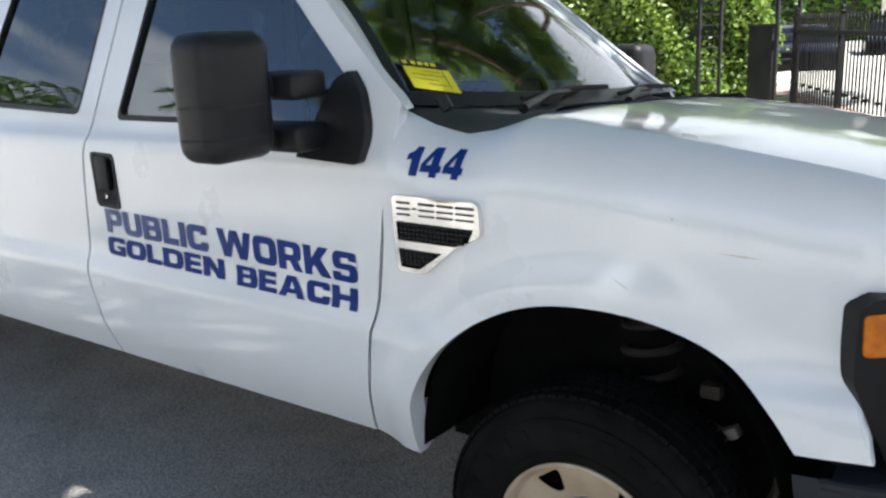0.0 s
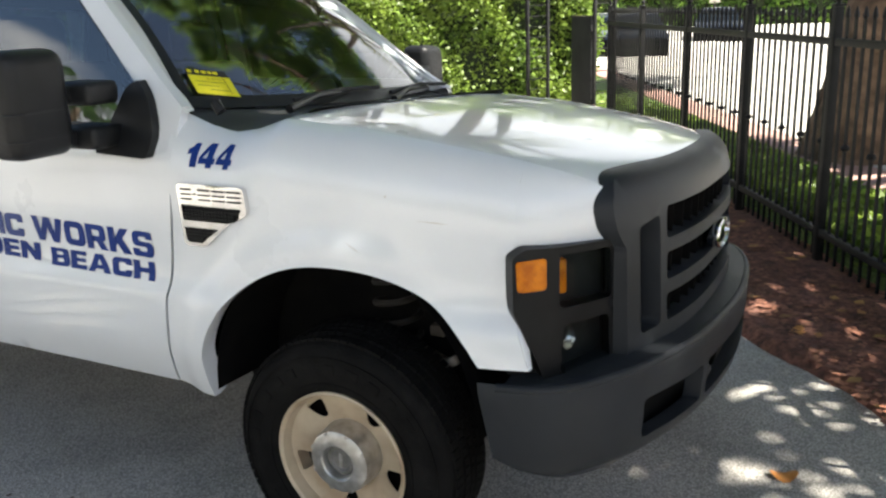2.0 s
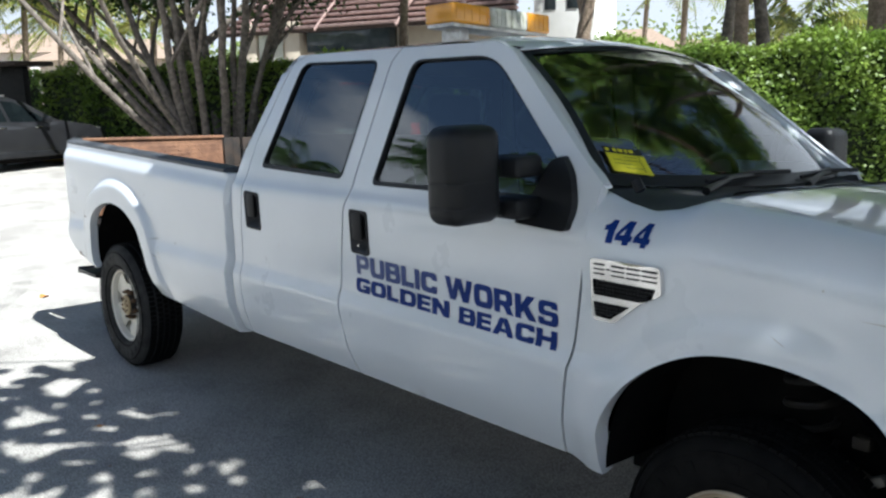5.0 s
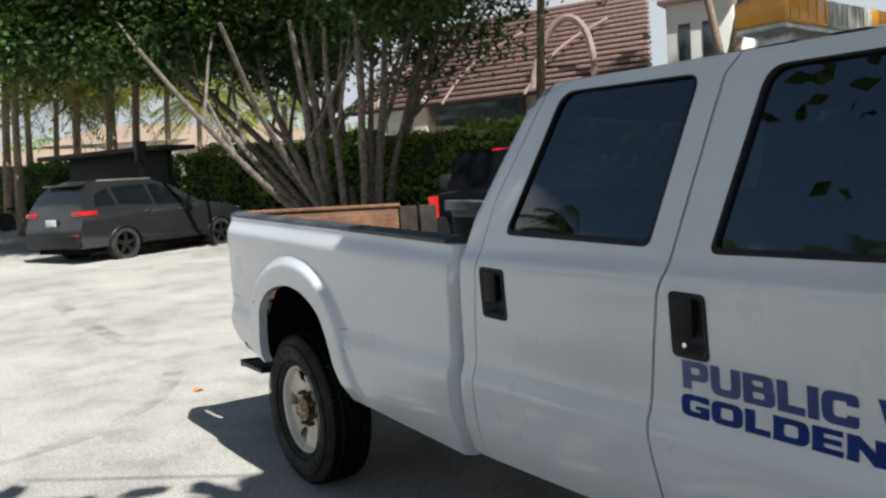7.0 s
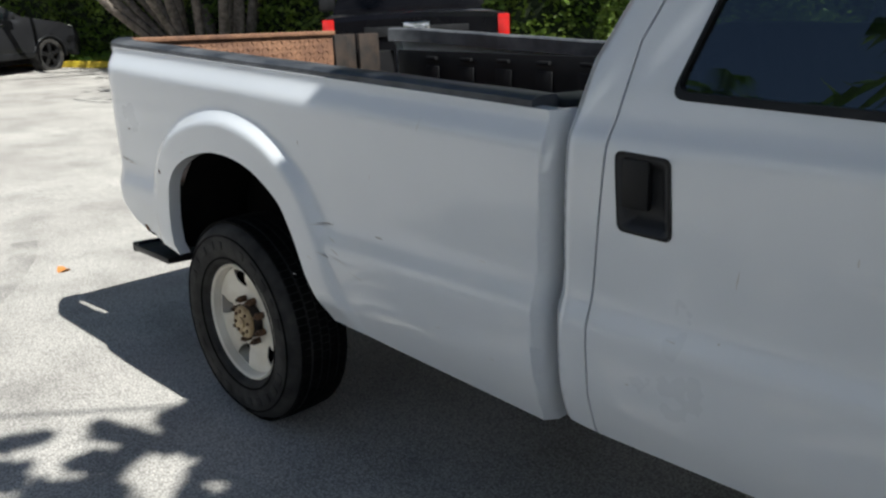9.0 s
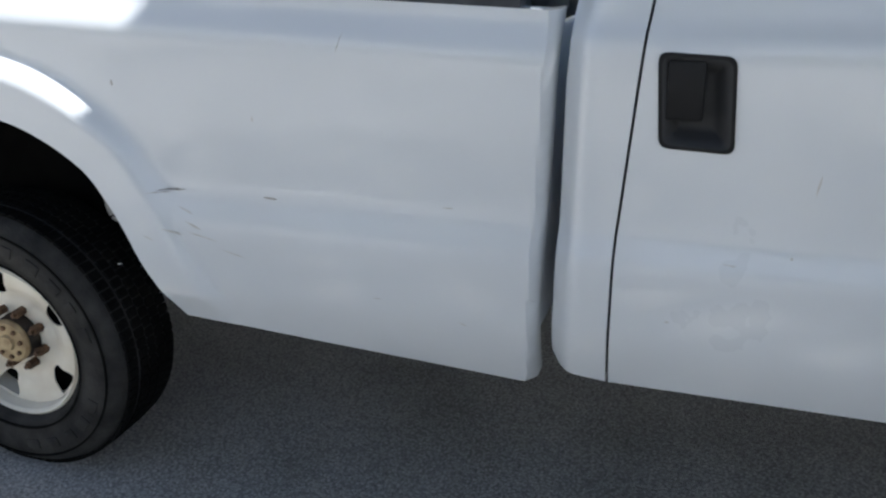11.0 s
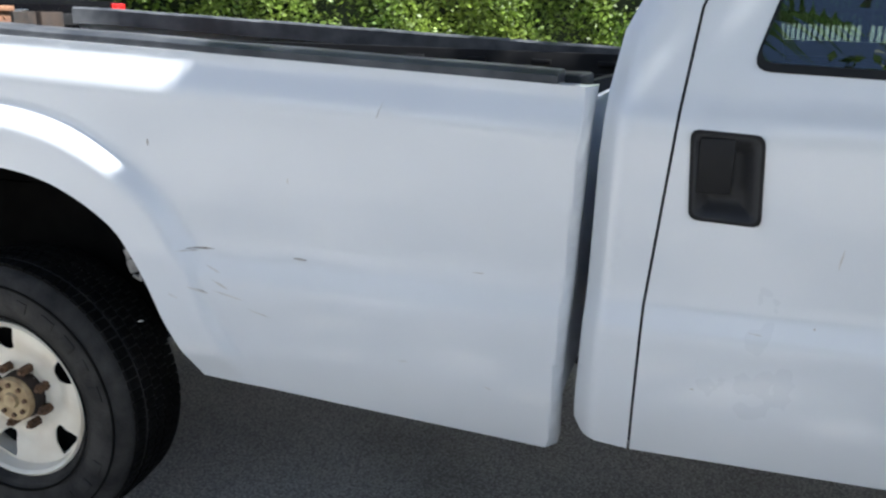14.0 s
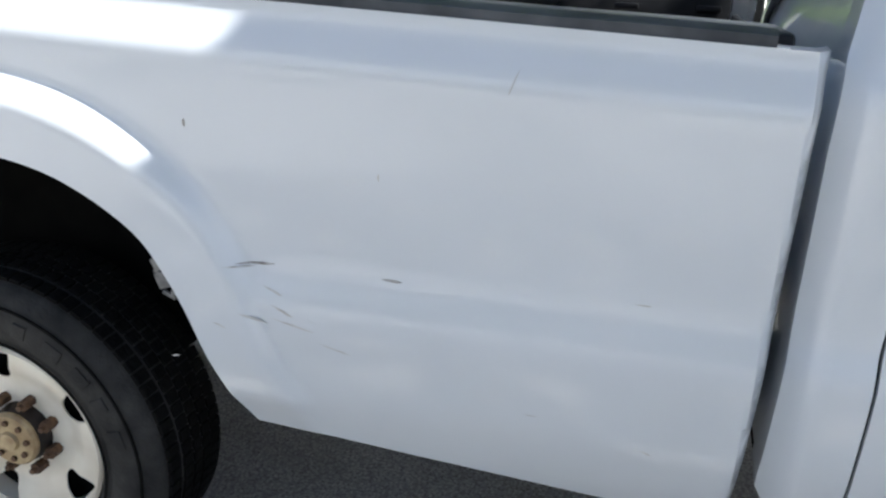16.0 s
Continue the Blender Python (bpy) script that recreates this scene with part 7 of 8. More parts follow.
suv = build_car("suv", "dark grey compact suv parked in the sun", suv_m, SUV_LINE, SUV_W, [(0.0, 0.40), (2.66, 0.40)],
          [[(-0.62, 1.14), (-0.55, 1.40), (-0.20, 1.52), (-0.12, 1.17)], [(-0.05, 1.17), (-0.10, 1.53), (0.75, 1.57), (0.80, 1.12)], [(0.88, 1.12), (0.84, 1.57), (1.15, 1.54), (1.80, 1.16), (1.78, 1.10)]],
          M_CARGREY, [(0.0, 0.36, 0.22), (2.66, 0.36, 0.22)],
          [("rear_window", [(-0.93, 1.16), (-0.80, 1.40), (-0.70, 1.50)], 0.86, M_CARGLASS), ("windscreen", [(1.50, 1.50), (2.06, 1.16)], 0.9, M_CARGLASS)],
          [("tail_lamp", (-1.02, -0.93, 0.98), (-0.62, -0.60, 1.08), M_RED, 0.03), ("tail_lamp", (-1.02, 0.60, 0.98), (-0.62, 0.93, 1.08), M_RED, 0.03),
           ("number_plate", (-1.085, -0.16, 0.80), (-1.06, 0.16, 0.94), M_PLATE, 0.004), ("rear_bumper", (-1.12, -0.86, 0.34), (-0.9, 0.86, 0.62), M_PLASTIC, 0.05),
           ("roof_spoiler", (-0.78, -0.60, 1.60), (-0.40, 0.60, 1.64), M_CARGREY, 0.015), ("roof_rail", (-0.35, -0.62, 1.66), (1.0, -0.585, 1.70), M_CAP, 0.01), ("roof_rail", (-0.35, 0.585, 1.66), (1.0, 0.62, 1.70), M_ALLOY, 0.01),
           ("side_mirror", (1.66, -1.05, 1.08), (1.82, -0.90, 1.22), M_CARGREY, 0.03), ("door_handle", (0.55, -0.925, 0.98), (0.72, -0.895, 1.01), M_CHROME, 0.006), ("door_handle", (1.45, -0.925, 0.97), (1.62, -0.895, 1.00), M_CHROME, 0.006),
           ("sill_trim", (0.42, -0.945, 0.34), (2.24, -0.905, 0.46), M_PLASTIC, 0.01), ("headlight", (3.15, -0.88, 0.80), (3.40, -0.70, 0.92), M_CLEAR, 0.03), ("bumper_reflector", (-1.10, -0.84, 0.56), (-1.0, -0.66, 0.62), M_RED, 0.01)],
          "car", "cars in the lot")

for xc in (0.0, 2.66):
    bm = bmesh.new()
    add_tube(bm, [(xc + 0.425 * math.cos(a), -float(np.interp(0.30 + 0.425 * math.sin(a), [p[0] for p in SUV_W], [p[1] for p in SUV_W])) - 0.002, 0.30 + 0.425 * math.sin(a)) for a in np.linspace(0.05, math.pi - 0.05, 21)], 0.026, 6)
    part("arch_trim", bm, M_PLASTIC, suv)

TRUCK_LINE = [(-1.15, 0.55), (-1.20, 0.62), (-1.18, 1.25), (-1.12, 1.30), (0.72, 1.30), (0.78, 1.34), (0.92, 1.80), (1.10, 1.88), (2.2, 1.90), (2.55, 1.82), (3.15, 1.36), (4.35, 1.22), (4.55, 1.05), (4.58, 0.60), (4.55, 0.45)]
TRUCK_W = ((0.3, 0.92), (0.5, 0.97), (1.0, 0.98), (1.3, 0.95), (1.85, 0.72), (1.9, 0.70))
tm = Matrix.Translation((-9.40, 4.46, ground_z(-10.5) - 0.01)) @ Matrix.Rotation(radians(141), 4, "Z")
build_car("black_pickup", "black pickup truck parked with its tailgate closed", tm, TRUCK_LINE, TRUCK_W, [(0.0, 0.46), (3.6, 0.46)],
          [[(0.98, 1.36), (1.08, 1.80), (1.75, 1.82), (1.78, 1.36)], [(1.86, 1.36), (1.84, 1.82), (2.45, 1.78), (3.0, 1.38)]],
          M_CARBLACK, [(0.0, 0.40, 0.26), (3.6, 0.40, 0.26)],
          [("rear_window", [(0.80, 1.36), (0.93, 1.78)], 0.86, M_CARGLASS), ("windscreen", [(2.62, 1.78), (3.1, 1.40)], 0.92, M_CARGLASS)],
          [("tail_lamp", (-1.205, -0.985, 0.98), (-1.10, -0.86, 1.29), M_RED, 0.015), ("tail_lamp", (-1.205, 0.86, 0.98), (-1.10, 0.985, 1.29), M_RED, 0.015),
           ("tailgate_trim", (-1.215, -0.55, 1.10), (-1.19, 0.55, 1.20), M_PLASTIC, 0.004), ("tailgate_handle", (-1.225, -0.14, 1.12), (-1.20, 0.14, 1.24), M_CHROME, 0.008), ("rear_bumper", (-1.32, -0.95, 0.50), (-1.15, 0.95, 0.68), M_PLASTIC, 0.03),
           ("brake_lamp", (0.93, -0.24, 1.845), (0.99, 0.24, 1.885), M_RED, 0.006), ("side_mirror", (2.7, 0.98, 1.30), (2.85, 1.22, 1.55), M_PLASTIC, 0.04), ("side_mirror", (2.7, -1.22, 1.30), (2.85, -0.98, 1.55), M_PLASTIC, 0.04)],
          "pickup truck", "cars in the lot")
# cars on the road beyond the fence
for k, (az, d, head_, paint) in enumerate(((106.6, 28, 286, M_CARGREY), (104.3, 27, 284, M_CARBLACK), (99.5, 34, 281, M_CARBLACK))):
    x, y = at(az, d, (1.35, -2.86))
    build_car("parked_car", ("grey" if k == 0 else "black") + " car parked beyond the fence", Matrix.Translation((x, y, 0)) @ Matrix.Rotation(radians(head_), 4, "Z") @ Matrix.Diagonal((0.9, 0.9, 0.78, 1)), SUV_LINE, SUV_W, [(0.0, 0.40), (2.66, 0.40)],
              [[(-0.05, 1.17), (-0.10, 1.53), (0.75, 1.57), (0.80, 1.12)], [(0.88, 1.12), (0.84, 1.57), (1.15, 1.54), (1.80, 1.16), (1.78, 1.10)]], paint, [(0.0, 0.36, 0.22), (2.66, 0.36, 0.22)],
              [("rear_window", [(-0.93, 1.16), (-0.80, 1.40), (-0.70, 1.50)], 0.86, M_CARGLASS), ("windscreen", [(1.50, 1.50), (2.06, 1.16)], 0.9, M_CARGLASS)], [], "car", "cars beyond the fence")


# ---- grass strip, kerb, pavement
def strip(name, a, b, w0, w1, z, material, label, cat):
    a, b = Vector((*a, ground_z(a[0]))), Vector((*b, ground_z(b[0])))
    d = (b - a).normalized()
    n = Vector((-d.y, d.x, 0))
    L = (b - a).length
    bm = bmesh.new()
    add_box(bm, (0, w0, -0.05), (L, w1, z), 0.01)
    bmesh.ops.transform(bm, matrix=Matrix.Translation(a) @ d.to_track_quat("X", "Z").to_matrix().to_4x4(), verts=bm.verts)
    return tagged(part(name, bm, material, None, label), category=cat, kind="structure")


M_CONC = mat("pale_concrete", (0.52, 0.49, 0.44), 0.85, second=(0.60, 0.57, 0.52), scale=1.5, bump=0.2, bump_scale=60, fine=0.1)
M_SOIL = mat("lawn_soil", (0.08, 0.12, 0.03), 0.95, second=(0.12, 0.17, 0.04), scale=4, bump=0.6, bump_scale=40, fine=0.3)
M_KERB = mat("yellow_kerb_paint", (0.72, 0.55, 0.03), 0.6, second=(0.6, 0.44, 0.05), scale=6, bump=0.2)
M_BRICK = mat("red_paving", (0.40, 0.25, 0.21), 0.85, second=(0.34, 0.20, 0.165), scale=10, bump=0.3, fine=0.2)
strip("kerb", at(91.0, 37.2, (1.35, -2.86)), at(103.2, 37.2, (1.35, -2.86)), 0.0, 0.16, 0.14, M_KERB, "yellow painted kerb beyond the road", "kerb")
sign = thing("street_sign", "white upright sign panel on a post beyond the road", "sign", Matrix.Translation((*at(99.7, 38.5, (1.35, -2.86)), 0)) @ Matrix.Rotation(radians(10), 4, "Z"))
box_part("sign_post", (-0.03, -0.03, 0), (0.03, 0.03, 1.5), M_POST, sign, 0.006)
box_part("sign_panel", (-0.21, -0.02, 1.45), (0.21, 0.02, 2.75), M_CONC, sign, 0.01)
strip("kerb", (-21.5, 3.45), (-9.5, 10.6), 0.0, 0.16, 0.13, M_KERB, "yellow painted kerb along the grass", "kerb")
strip("lawn", (-21.5, 3.45), (-9.5, 10.6), 0.17, 2.6, 0.10, M_SOIL, "green grass strip in front of the hedge", "lawn")
FD_ = FENCE_DIR
fa, fb = FENCE_A - FD_ * 14, FENCE_A + FD_ * 40
strip("fence_bed", (fa.x, fa.y), (fb.x, fb.y), -1.15, -0.10, 0.05, M_SOIL, "planted strip with grass behind the fence", "lawn")
strip("pavement", (fa.x, fa.y), (fb.x, fb.y), -7.3, -1.64, 0.06, M_CONC, "pale concrete pavement beyond the fence", "pavement")
strip("brick_band", (fa.x, fa.y), (fb.x, fb.y), -1.62, -1.17, 0.055, M_BRICK, "red brick band beside the pavement", "pavement")
strip("road", (fa.x, fa.y), (fb.x, fb.y), -30.0, -7.32, 0.02, M_CONC, "sunlit pale road beyond the fence", "road")


def tufts(name, area, n, size, z, material, label, seed, cat="plants"):
    rng = np.random.default_rng(seed)
    P = np.array([area(*rng.random(2)) for _ in range(n)])
    P = np.c_[P, z + rng.random(n) * size * 0.5 + np.array([ground_z(p[0]) for p in P])]
    me = leaves_mesh(name, P, rng.uniform(0.6, 1.4, n) * size, None, seed, 0.35)
    me.materials.append(material)
    return tagged(new(name, me), label, cat, kind="stuff")


def fence_area(o0, o1, s0, s1):
    side = Vector((FD_.y, -FD_.x, 0))
    return lambda u, v: tuple((FENCE_A + FD_ * (s0 + (s1 - s0) * u) + side * (o0 + (o1 - o0) * v)).xy)


tufts("shrubs", fence_area(0.12, 1.0, -6, 10), 16000, 0.13, 0.10, M_HEDGE, "low green shrubs growing behind the fence", 31)
tufts("shrubs", fence_area(0.10, 0.8, -4, 6), 9000, 0.12, 0.24, M_HEDGE, "leafy low shrubs against the fence pickets", 34)
tufts("grass", fence_area(0.55, 1.12, 3, 30), 6000, 0.12, 0.06, M_GRASS, "bright grass beyond the fence", 32, "grass")
tufts("grass", lambda u, v: (-21.5 + 12.0 * u - 0.512 * (0.2 + 2.1 * v), 3.45 + 7.15 * u + 0.859 * (0.2 + 2.1 * v)), 9000, 0.13, 0.10, M_GRASS, "mown grass in front of the hedge", 33, "grass")


# fallen leaves and mulch chips
def litter(name, n, place, size, material, label, seed, lift=0.012):
    rng = np.random.default_rng(seed)
    P = np.array([place(rng) for _ in range(n)])
    me = leaves_mesh(name, P, rng.uniform(0.6, 1.4, n) * size, np.tile((0, 0, 4.0), (n, 1)), seed, 0.6)
    co = np.empty(len(me.vertices) * 3)
    me.vertices.foreach_get("co", co)
    co = co.reshape(-1, 3)
    base = np.repeat(P[:, 2], 4)
    co[:, 2] = base + np.abs(co[:, 2] - base) * 0.25 + lift
    me.vertices.foreach_set("co", co.ravel())
    me.materials.append(material)
    return tagged(new(name, me), label, "leaf litter", kind="stuff")


M_DRY = mat("dry_leaf", (0.45, 0.24, 0.07), 0.7, second=(0.30, 0.12, 0.04), scale=3, island=0.5)
M_CHIP = mat("mulch_chip", (0.36, 0.15, 0.09), 0.9, second=(0.15, 0.066, 0.046), scale=3, island=0.5)


def on_mulch(rng):
    s, o = rng.uniform(-6, 3), rng.uniform(-0.70, 0.6)
    p = FENCE_A + FD_ * s + Vector((FD_.y, -FD_.x, 0)) * o
    return (p.x, p.y, 0.045)


litter("mulch_chips", 9000, on_mulch, 0.05, M_CHIP, "reddish brown bark chips on the bed", 41)
litter("dry_leaves", 160, on_mulch, 0.075, M_DRY, "dry orange leaves on the mulch", 42, 0.03)
litter("fallen_leaves", 60, lambda r: (r.uniform(-3.5, 2.2), r.uniform(-3.2, -1.2), 0.0), 0.05, M_DRY, "small dry leaves scattered on the asphalt", 43, 0.008)
for k, (x, y, sz, rz) in enumerate(((1.16, 0.14, 0.10, 20), (1.08, 1.50, 0.11, 75), (-6.98, -0.73, 0.10, 10))):
    bm = bmesh.new()
    ring_ = [bm.verts.new((sz * 0.5 * math.cos(a), sz * 0.36 * math.sin(a) * (1 + 0.15 * math.sin(3 * a)), 0.012 + 0.012 * math.cos(2 * a))) for a in np.linspace(0, 2 * math.pi, 15)[:-1]]
    cen = bm.verts.new((0, 0, 0.006))
    for a, b in zip(ring_, ring_[1:] + ring_[:1]):
        bm.faces.new((cen, a, b))
    bmesh.ops.transform(bm, matrix=pose(x, y, 0.05 if k == 1 else 0.0, 0, 0, rz), verts=bm.verts)
    tagged(part("fallen_leaf", bm, mat("orange_leaf", (0.62, 0.26, 0.06), 0.6, second=(0.5, 0.2, 0.05), scale=30) if k == 0 else bpy.data.materials["orange_leaf"], None, "single orange leaf lying on the ground"), category="leaf", group="large fallen leaves")


# ---- buildings
M_STUCCO = mat("cream_stucco", (0.62, 0.54, 0.42), 0.9, second=(0.56, 0.48, 0.37), scale=2, bump=0.2, bump_scale=50)
M_WHITEWALL = mat("white_stucco", (0.75, 0.73, 0.70), 0.9, second=(0.70, 0.68, 0.64), scale=2, bump=0.2, bump_scale=50)
M_SLAT = mat("mauve_roof_board", (0.36, 0.25, 0.22), 0.75, second=(0.26, 0.17, 0.15), scale=5, bump=0.3, fine=0.15)
M_TILE = mat("clay_roof", (0.36, 0.27, 0.20), 0.85, second=(0.27, 0.20, 0.15), scale=6, bump=0.5, bump_scale=12, fine=0.2)
M_FARGLASS = mat("house_window", (0.03, 0.04, 0.045), 0.1, second=(0.05, 0.06, 0.065), scale=3)
M_DARKWOOD = mat("dark_beam", (0.05, 0.035, 0.03), 0.8, second=(0.08, 0.055, 0.045), scale=8)


def build_pavilion():
    """House with a big roof of stepped boards, an arch and a white gable tower."""
    ang = radians(24.5)
    h = thing("boarded_house", "house with a stepped mauve board roof behind the hedge", "house", Matrix.Translation((-35.0, 16.7, 0.7)) @ Matrix.Rotation(ang, 4, "Z") @ Matrix.Diagonal((0.85, 0.9, 1, 1)))
    bm = bmesh.new()
    add_box(bm, (0.0, 0.5, -1.5), (15.2, 9.0, 4.0), 0.02)
    part("wall", bm, M_STUCCO, h)
    for x in (0.2, 2.9):
        bm = bmesh.new()
        add_box(bm, (x, -0.35, -1.5), (x + 0.9, 0.55, 4.35), 0.03)
        part("column", bm, M_STUCCO, h)
    for k in range(17):
        z = 4.0 + 0.26 * k
        y = -0.6 + 0.40 * k
        bm = bmesh.new()
        add_box(bm, (-1.2 + 0.10 * k, y, z), (15.6 - 0.14 * k, y + 0.52, z + 0.13), 0.015)
        part("roof_board", bm, M_SLAT, h)
        bm = bmesh.new()
        add_box(bm, (-1.1 + 0.10 * k, y + 0.16, z - 0.14), (15.5 - 0.14 * k, y + 0.52, z), 0.0)
        part("roof_batten", bm, M_DARKWOOD, h)
    bm = bmesh.new()
    add_tube(bm, [(11.4 + 1.55 * math.cos(a), -0.35 + 0.75 * math.sin(a), 4.1 + 2.7 * math.sin(a)) for a in np.linspace(0, math.pi, 25)], 0.16, 8)
    part("roof_arch", bm, M_SLAT, h)
    for x in (0.6, 5.0, 9.6):
        bm = bmesh.new()
        add_tube(bm, smooth_line([(x, -0.75, 3.9), (x + 0.5, 0.6, 5.2), (x + 1.4, 2.0, 6.2), (x + 2.6, 3.4, 7.0)], 6), 0.07, 8)
        part("roof_rib", bm, M_SLAT, h)
    bm = bmesh.new()
    add_box(bm, (4.2, -0.25, 3.0), (9.0, 0.52, 3.95), 0.02)
    part("window_band", bm, M_FARGLASS, h)
    bm = bmesh.new()
    add_box(bm, (1.25, -0.30, 2.6), (2.75, -0.26, 4.1), 0.01)
    part("glass_panel", bm, M_CLEAR, h)
    t = Matrix.Translation((15.6, 2.0, 0))
    bm = bmesh.new()
    add_box(bm, (0, 0, -1.5), (3.0, 4.0, 6.9), 0.02, t)
    tower = part("tower", bm, M_WHITEWALL, h)
    for x in (0.55, 1.65):
        bm = bmesh.new()
        add_box(bm, (x, -0.03, 4.3), (x + 0.55, 0.02, 6.1), 0.01, t)
        part("tower_window", bm, M_FARGLASS, tower)
    bm = bmesh.new()
    add_box(bm, (-0.3, -0.3, 6.9), (3.3, 4.3, 7.1), 0.03, t)
    part("cornice", bm, M_SLAT, tower)


build_pavilion()


def tiled_house(az, d, w, depth, wall, roof, heading, mat_, label, eye=(1.14, -2.98)):
    x, y = at(az, d, eye)
    h = thing("tiled_house", label, "house", Matrix.Translation((x, y, 0)) @ Matrix.Rotation(radians(heading), 4, "Z"), "houses beyond the lot")
    bm = bmesh.new()
    add_box(bm, (-w / 2, 0, 0), (w / 2, depth, wall), 0.02)
    part("wall", bm, mat_, h)
    bm = bmesh.new()
    e = 0.6
    vs = [bm.verts.new(p) for p in ((-w / 2 - e, -e, wall), (w / 2 + e, -e, wall), (w / 2 + e, depth + e, wall), (-w / 2 - e, depth + e, wall), (-w / 4, depth / 2, roof), (w / 4, depth / 2, roof))]
    for f in ((0, 1, 5, 4), (1, 2, 5), (2, 3, 4, 5), (3, 0, 4), (3, 2, 1, 0)):
        bm.faces.new([vs[i] for i in f])
    part("roof", bm, M_TILE, h, smooth=False)
    for k in range(3):
        bm = bmesh.new()
        xx = -w / 2 + w * (k + 0.5) / 3
        add_box(bm, (xx - 0.5, -0.04, wall - 1.9), (xx + 0.5, 0.02, wall - 0.6), 0.01)
        win = part("window", bm, M_FARGLASS, h)
        bm = bmesh.new()
        add_box(bm, (xx - 0.58, -0.07, wall - 2.0), (xx + 0.58, 0.0, wall - 1.9), 0.01)
        part("sill", bm, M_WHITEWALL, win)


tiled_house(128.3, 52, 9, 8, 3.6, 5.4, 30, M_STUCCO, "cream house with an orange tiled roof")
tiled_house(124.0, 70, 12, 8, 3.6, 5.6, 25, M_WHITEWALL, "white house with an orange tiled roof")
tiled_house(171.5, 62, 14, 9, 3.3, 5.2, 75, M_STUCCO, "cream house with a low tiled roof", (-0.38, -2.73))
tiled_house(165.5, 66, 12, 9, 5.4, 7.0, 70, M_WHITEWALL, "white house with a tiled roof", (-0.38, -2.73))
tiled_house(159.0, 60, 9, 9, 4.6, 6.2, 60, M_STUCCO, "cream house with a tiled roof", (-0.38, -2.73))
# far greenery beyond the road and the houses
for k, (az, d, w_, h_) in enumerate(((108, 54, 17, 7.0), (99, 55, 16, 6.0), (90, 53, 18, 6.5), (80, 52, 18, 6), (119, 60, 16, 5.0), (137, 66, 24, 6.0), (154, 70, 26, 6.0), (172, 84, 26, 7))):
    x, y = at(az, d)
    rng = np.random.default_rng(80 + k)
    n = 7000
    c = rng.uniform(-1, 1, (26, 3)) * (w_ / 2, 2.5, h_ * 0.32) + (0, 0, h_ * 0.62)
    P = c[rng.integers(0, 26, n)] + rng.normal(size=(n, 3)) * (1.3, 1.2, 1.0)
    P[:, 2] = np.maximum(P[:, 2], 0.1)
    me = leaves_mesh("far_trees", P, rng.uniform(0.25, 0.55, n), None, 80 + k)
    me.materials.append(M_FARLEAF)
    o = tagged(new("far_trees", me), "mass of green trees far beyond the lot", "trees", kind="stuff")
    o.matrix_basis = Matrix.Translation((x, y, 0)) @ Matrix.Rotation(radians(az - 90), 4, "Z")

# unseen trees added round the other sides of the lot to block low sky light
for k, (x, y, w_, h_, turn) in enumerate(((-34, -30, 26, 8.5, 30), (-12, -36, 26, 8.0, 0), (12, -36, 26, 8.0, -5), (30, -22, 24, 9.0, -60), (34, 2, 24, 8.0, -90))):
    rng = np.random.default_rng(120 + k)
    n = 5000
    c = rng.uniform(-1, 1, (26, 3)) * (w_ / 2, 2.5, h_ * 0.36) + (0, 0, h_ * 0.5)
    P = c[rng.integers(0, 26, n)] + rng.normal(size=(n, 3)) * (1.5, 1.2, 1.0)
    P[:, 2] = np.maximum(P[:, 2], 0.1)
    me = leaves_mesh("far_trees", P, rng.uniform(0.4, 0.8, n), None, 120 + k)
    me.materials.append(M_FICUS)
    o = tagged(new("far_trees", me), "unseen mass of trees added to block low sky light", "trees", kind="stuff")
    o.matrix_basis = Matrix.Translation((x, y, 0)) @ Matrix.Rotation(radians(turn), 4, "Z")

# black gate wall beside the tall hedge, and a lamp post
w_ = thing("dark_gate", "dark slatted metal gate with a flat roof edge", "gate", Matrix.Translation((-24.0, 4.30, ground_z(-24.0) - 0.02)) @ Matrix.Rotation(radians(206), 4, "Z"))
bm = bmesh.new()
add_box(bm, (0.2, -0.1, 0), (4.4, 0.1, 2.35), 0.01)
part("gate_wall", bm, M_IRON, w_)
bm = bmesh.new()
add_box(bm, (-0.1, -0.7, 2.36), (5.2, 0.6, 2.48), 0.02)
part("roof_edge", bm, M_DARKWOOD, w_)
x, y = at(165.45, 21.0, (-0.38, -2.73))
lp = thing("lamp_post", "slim black lamp post with a dark head", "lamp post", Matrix.Translation((x, y, ground_z(x) - 0.02)))
bm = bmesh.new()
add_tube(bm, [(0, 0, 0), (0, 0, 2.1)], 0.05, 10)
part("post", bm, M_IRON, lp)
bm = bmesh.new()
add_box(bm, (-0.12, -0.12, 2.02), (0.12, 0.12, 2.50), 0.04)
part("lamp_head", bm, M_IRON, lp)


# motorcycle parked far behind the car
mo = thing("motorcycle", "dark motorcycle parked at the edge of the lot", "motorcycle", Matrix.Translation((-33.0, 1.7, ground_z(-33.0) - 0.01)) @ Matrix.Rotation(radians(78), 4, "Z"))
for x in (-0.72, 0.72):
    bm = bmesh.new()
    add_lathe(bm, [(0.20, -0.05), (0.30, -0.06), (0.32, 0.0), (0.30, 0.06), (0.20, 0.05)], 24, Matrix.Translation((x, 0, 0.32)))
    add_lathe(bm, [(0.0, -0.02), (0.20, -0.02), (0.20, 0.02), (0.0, 0.02)], 16, Matrix.Translation((x, 0, 0.32)))
    part("wheel", bm, M_RUBBER, mo)
bm = bmesh.new()
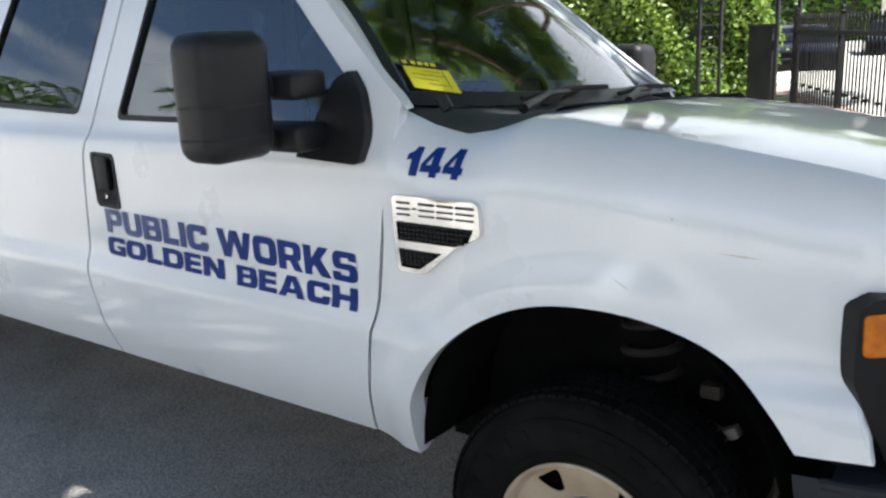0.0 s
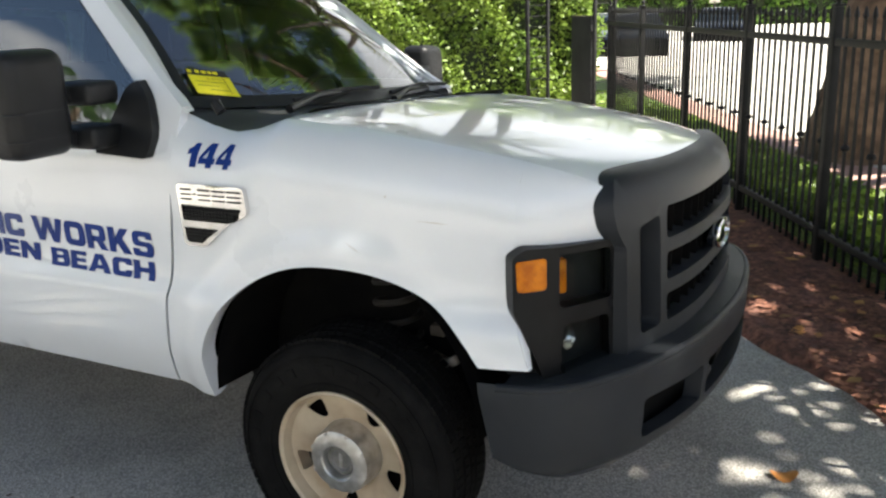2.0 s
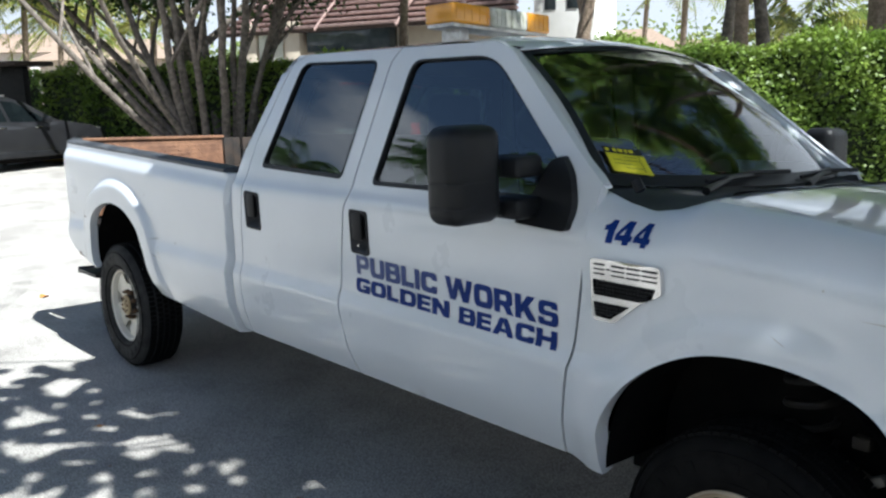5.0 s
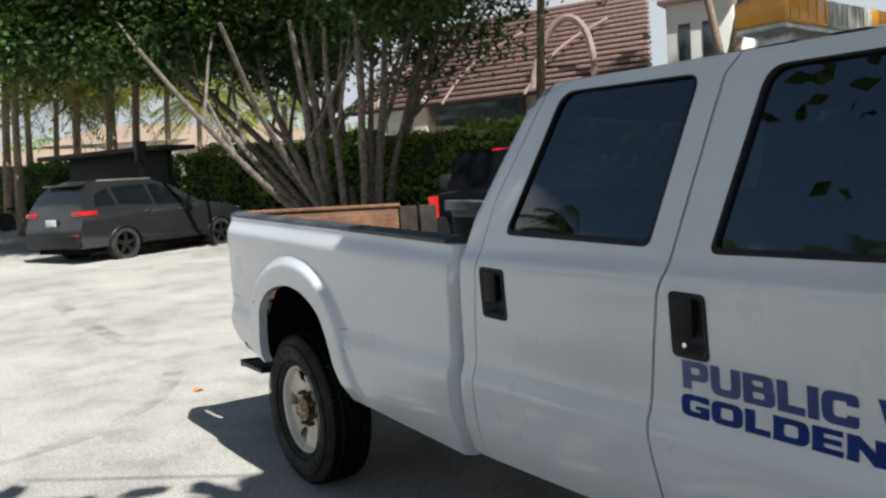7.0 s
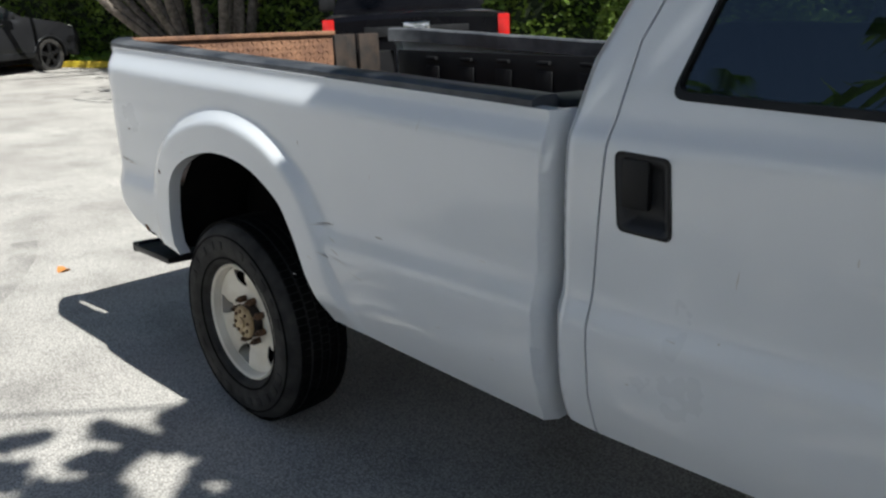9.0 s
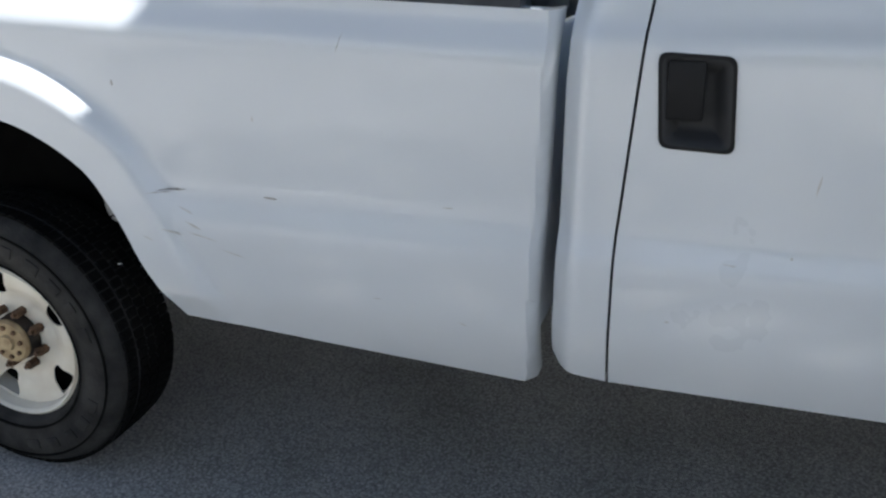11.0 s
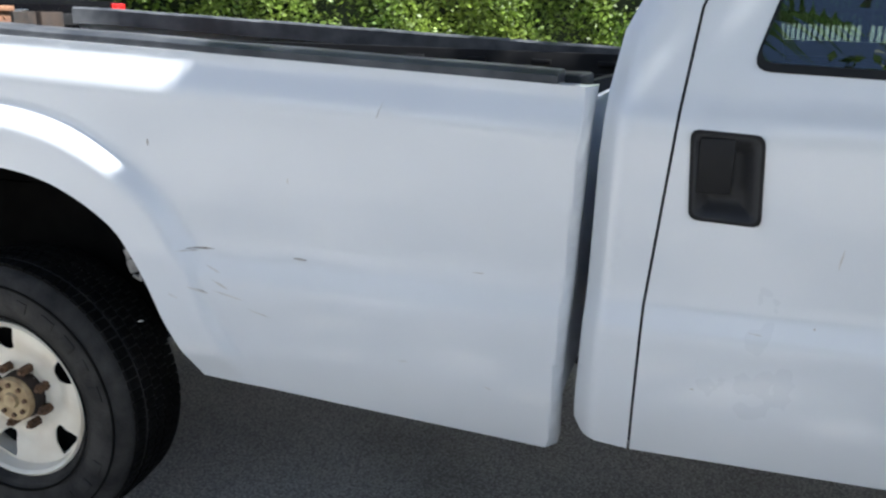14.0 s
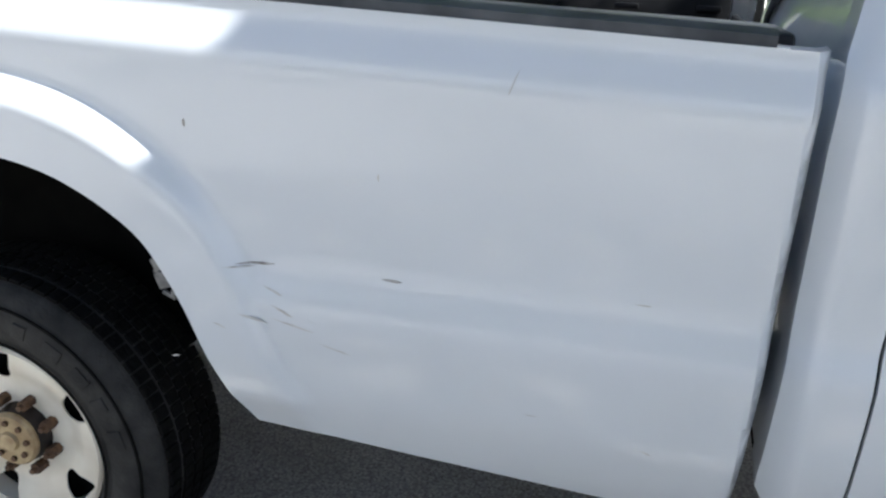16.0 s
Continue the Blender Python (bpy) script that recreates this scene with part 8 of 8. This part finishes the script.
add_box(bm, (-0.32, -0.14, 0.30), (0.36, 0.14, 0.66), 0.06)
part("engine", bm, M_ALLOY, mo)
bm = bmesh.new()
add_box(bm, (-0.02, -0.15, 0.68), (0.46, 0.15, 0.92), 0.09, seg=3)
part("tank", bm, M_CARBLACK, mo)
bm = bmesh.new()
add_box(bm, (-0.66, -0.14, 0.72), (0.0, 0.14, 0.82), 0.04, seg=3)
part("seat", bm, M_PLASTIC, mo)
bm = bmesh.new()
add_tube(bm, [(0.72, 0.08, 0.32), (0.48, 0.08, 0.98)], 0.03, 8)
add_tube(bm, [(0.48, -0.36, 1.06), (0.48, 0.0, 0.99), (0.48, 0.36, 1.06)], 0.018, 8)
part("handlebar", bm, M_CHROME, mo)
bm = bmesh.new()
add_lathe(bm, [(0.0, -0.08), (0.09, -0.06), (0.10, 0.02), (0.0, 0.06)], 14, Matrix.Translation((0.60, 0, 0.88)) @ Matrix.Rotation(radians(90), 4, "Z"))
part("headlamp", bm, M_CLEAR, mo)


# faint curved tyre marks on the asphalt
def tyre_mark(pts, wide):
    m = bpy.data.materials.get("tyre_mark_rubber")
    if m is None:
        m = mat("tyre_mark_rubber", (0.22, 0.21, 0.20), 0.85, second=(0.28, 0.27, 0.255), scale=6, fine=0.3, bump_scale=120)
        nt = m.node_tree
        no = nt.nodes.new("ShaderNodeTexNoise")
        no.inputs["Scale"].default_value, no.inputs["Detail"].default_value = 2.2, 8.0
        co = nt.nodes.new("ShaderNodeTexCoord")
        nt.links.new(co.outputs["Object"], no.inputs["Vector"])
        ra = nt.nodes.new("ShaderNodeMapRange")
        ra.inputs["From Min"].default_value, ra.inputs["From Max"].default_value = 0.42, 0.72
        ra.inputs["To Max"].default_value = 0.38
        nt.links.new(no.outputs["Fac"], ra.inputs["Value"])
        nt.links.new(ra.outputs["Result"], nt.nodes["Principled BSDF"].inputs["Alpha"])
    line = smooth_line(pts, 8)
    bm = bmesh.new()
    rows_ = []
    for i, p in enumerate(line):
        a, b = Vector(line[max(i - 1, 0)]), Vector(line[min(i + 1, len(line) - 1)])
        d = (b - a).normalized()
        n = Vector((-d.y, d.x)) * wide / 2
        rows_.append([bm.verts.new((p[0] + k * n.x, p[1] + k * n.y, ground_z(p[0]) + 0.003)) for k in (-1, 1)])
    for a, b in zip(rows_, rows_[1:]):
        bm.faces.new((a[0], a[1], b[1], b[0]))
    o = part("tyre_mark", bm, m, None, "faint dark curved tyre mark on the asphalt")
    tagged(o, category="tyre mark", group="tyre marks")


tyre_mark([(-5.9, -2.9), (-6.14, -2.14), (-6.32, -1.66), (-6.77, -1.22), (-7.45, -0.83), (-7.9, -0.66)], 0.17)
tyre_mark([(-13.6, -0.72), (-12.0, -0.76), (-10.8, -0.75), (-9.6, -0.6)], 0.22)


# dark damp litter trodden into the asphalt beside the door
def trodden(rng, paths=[]):
    if not paths:
        for _ in range(20):
            p, a = np.array([rng.uniform(-1.75, -0.55), rng.uniform(-1.75, -1.10)]), rng.uniform(-0.6, 2.4)
            line = [p]
            for _ in range(9):
                a += rng.normal() * 0.35
                line.append(line[-1] + 0.022 * np.array([math.cos(a), math.sin(a)]))
            paths.append(line)
    line = paths[int(rng.integers(0, len(paths)))]
    q = line[int(rng.integers(0, len(line)))] + rng.normal(size=2) * 0.02
    return (q[0], q[1], 0.001)


litter("trodden_litter", 2600, trodden, 0.024, mat("damp_litter", (0.085, 0.05, 0.038), 0.9, second=(0.13, 0.085, 0.065), scale=9, island=0.3), "dark brown litter trodden into the asphalt", 47, 0.002)
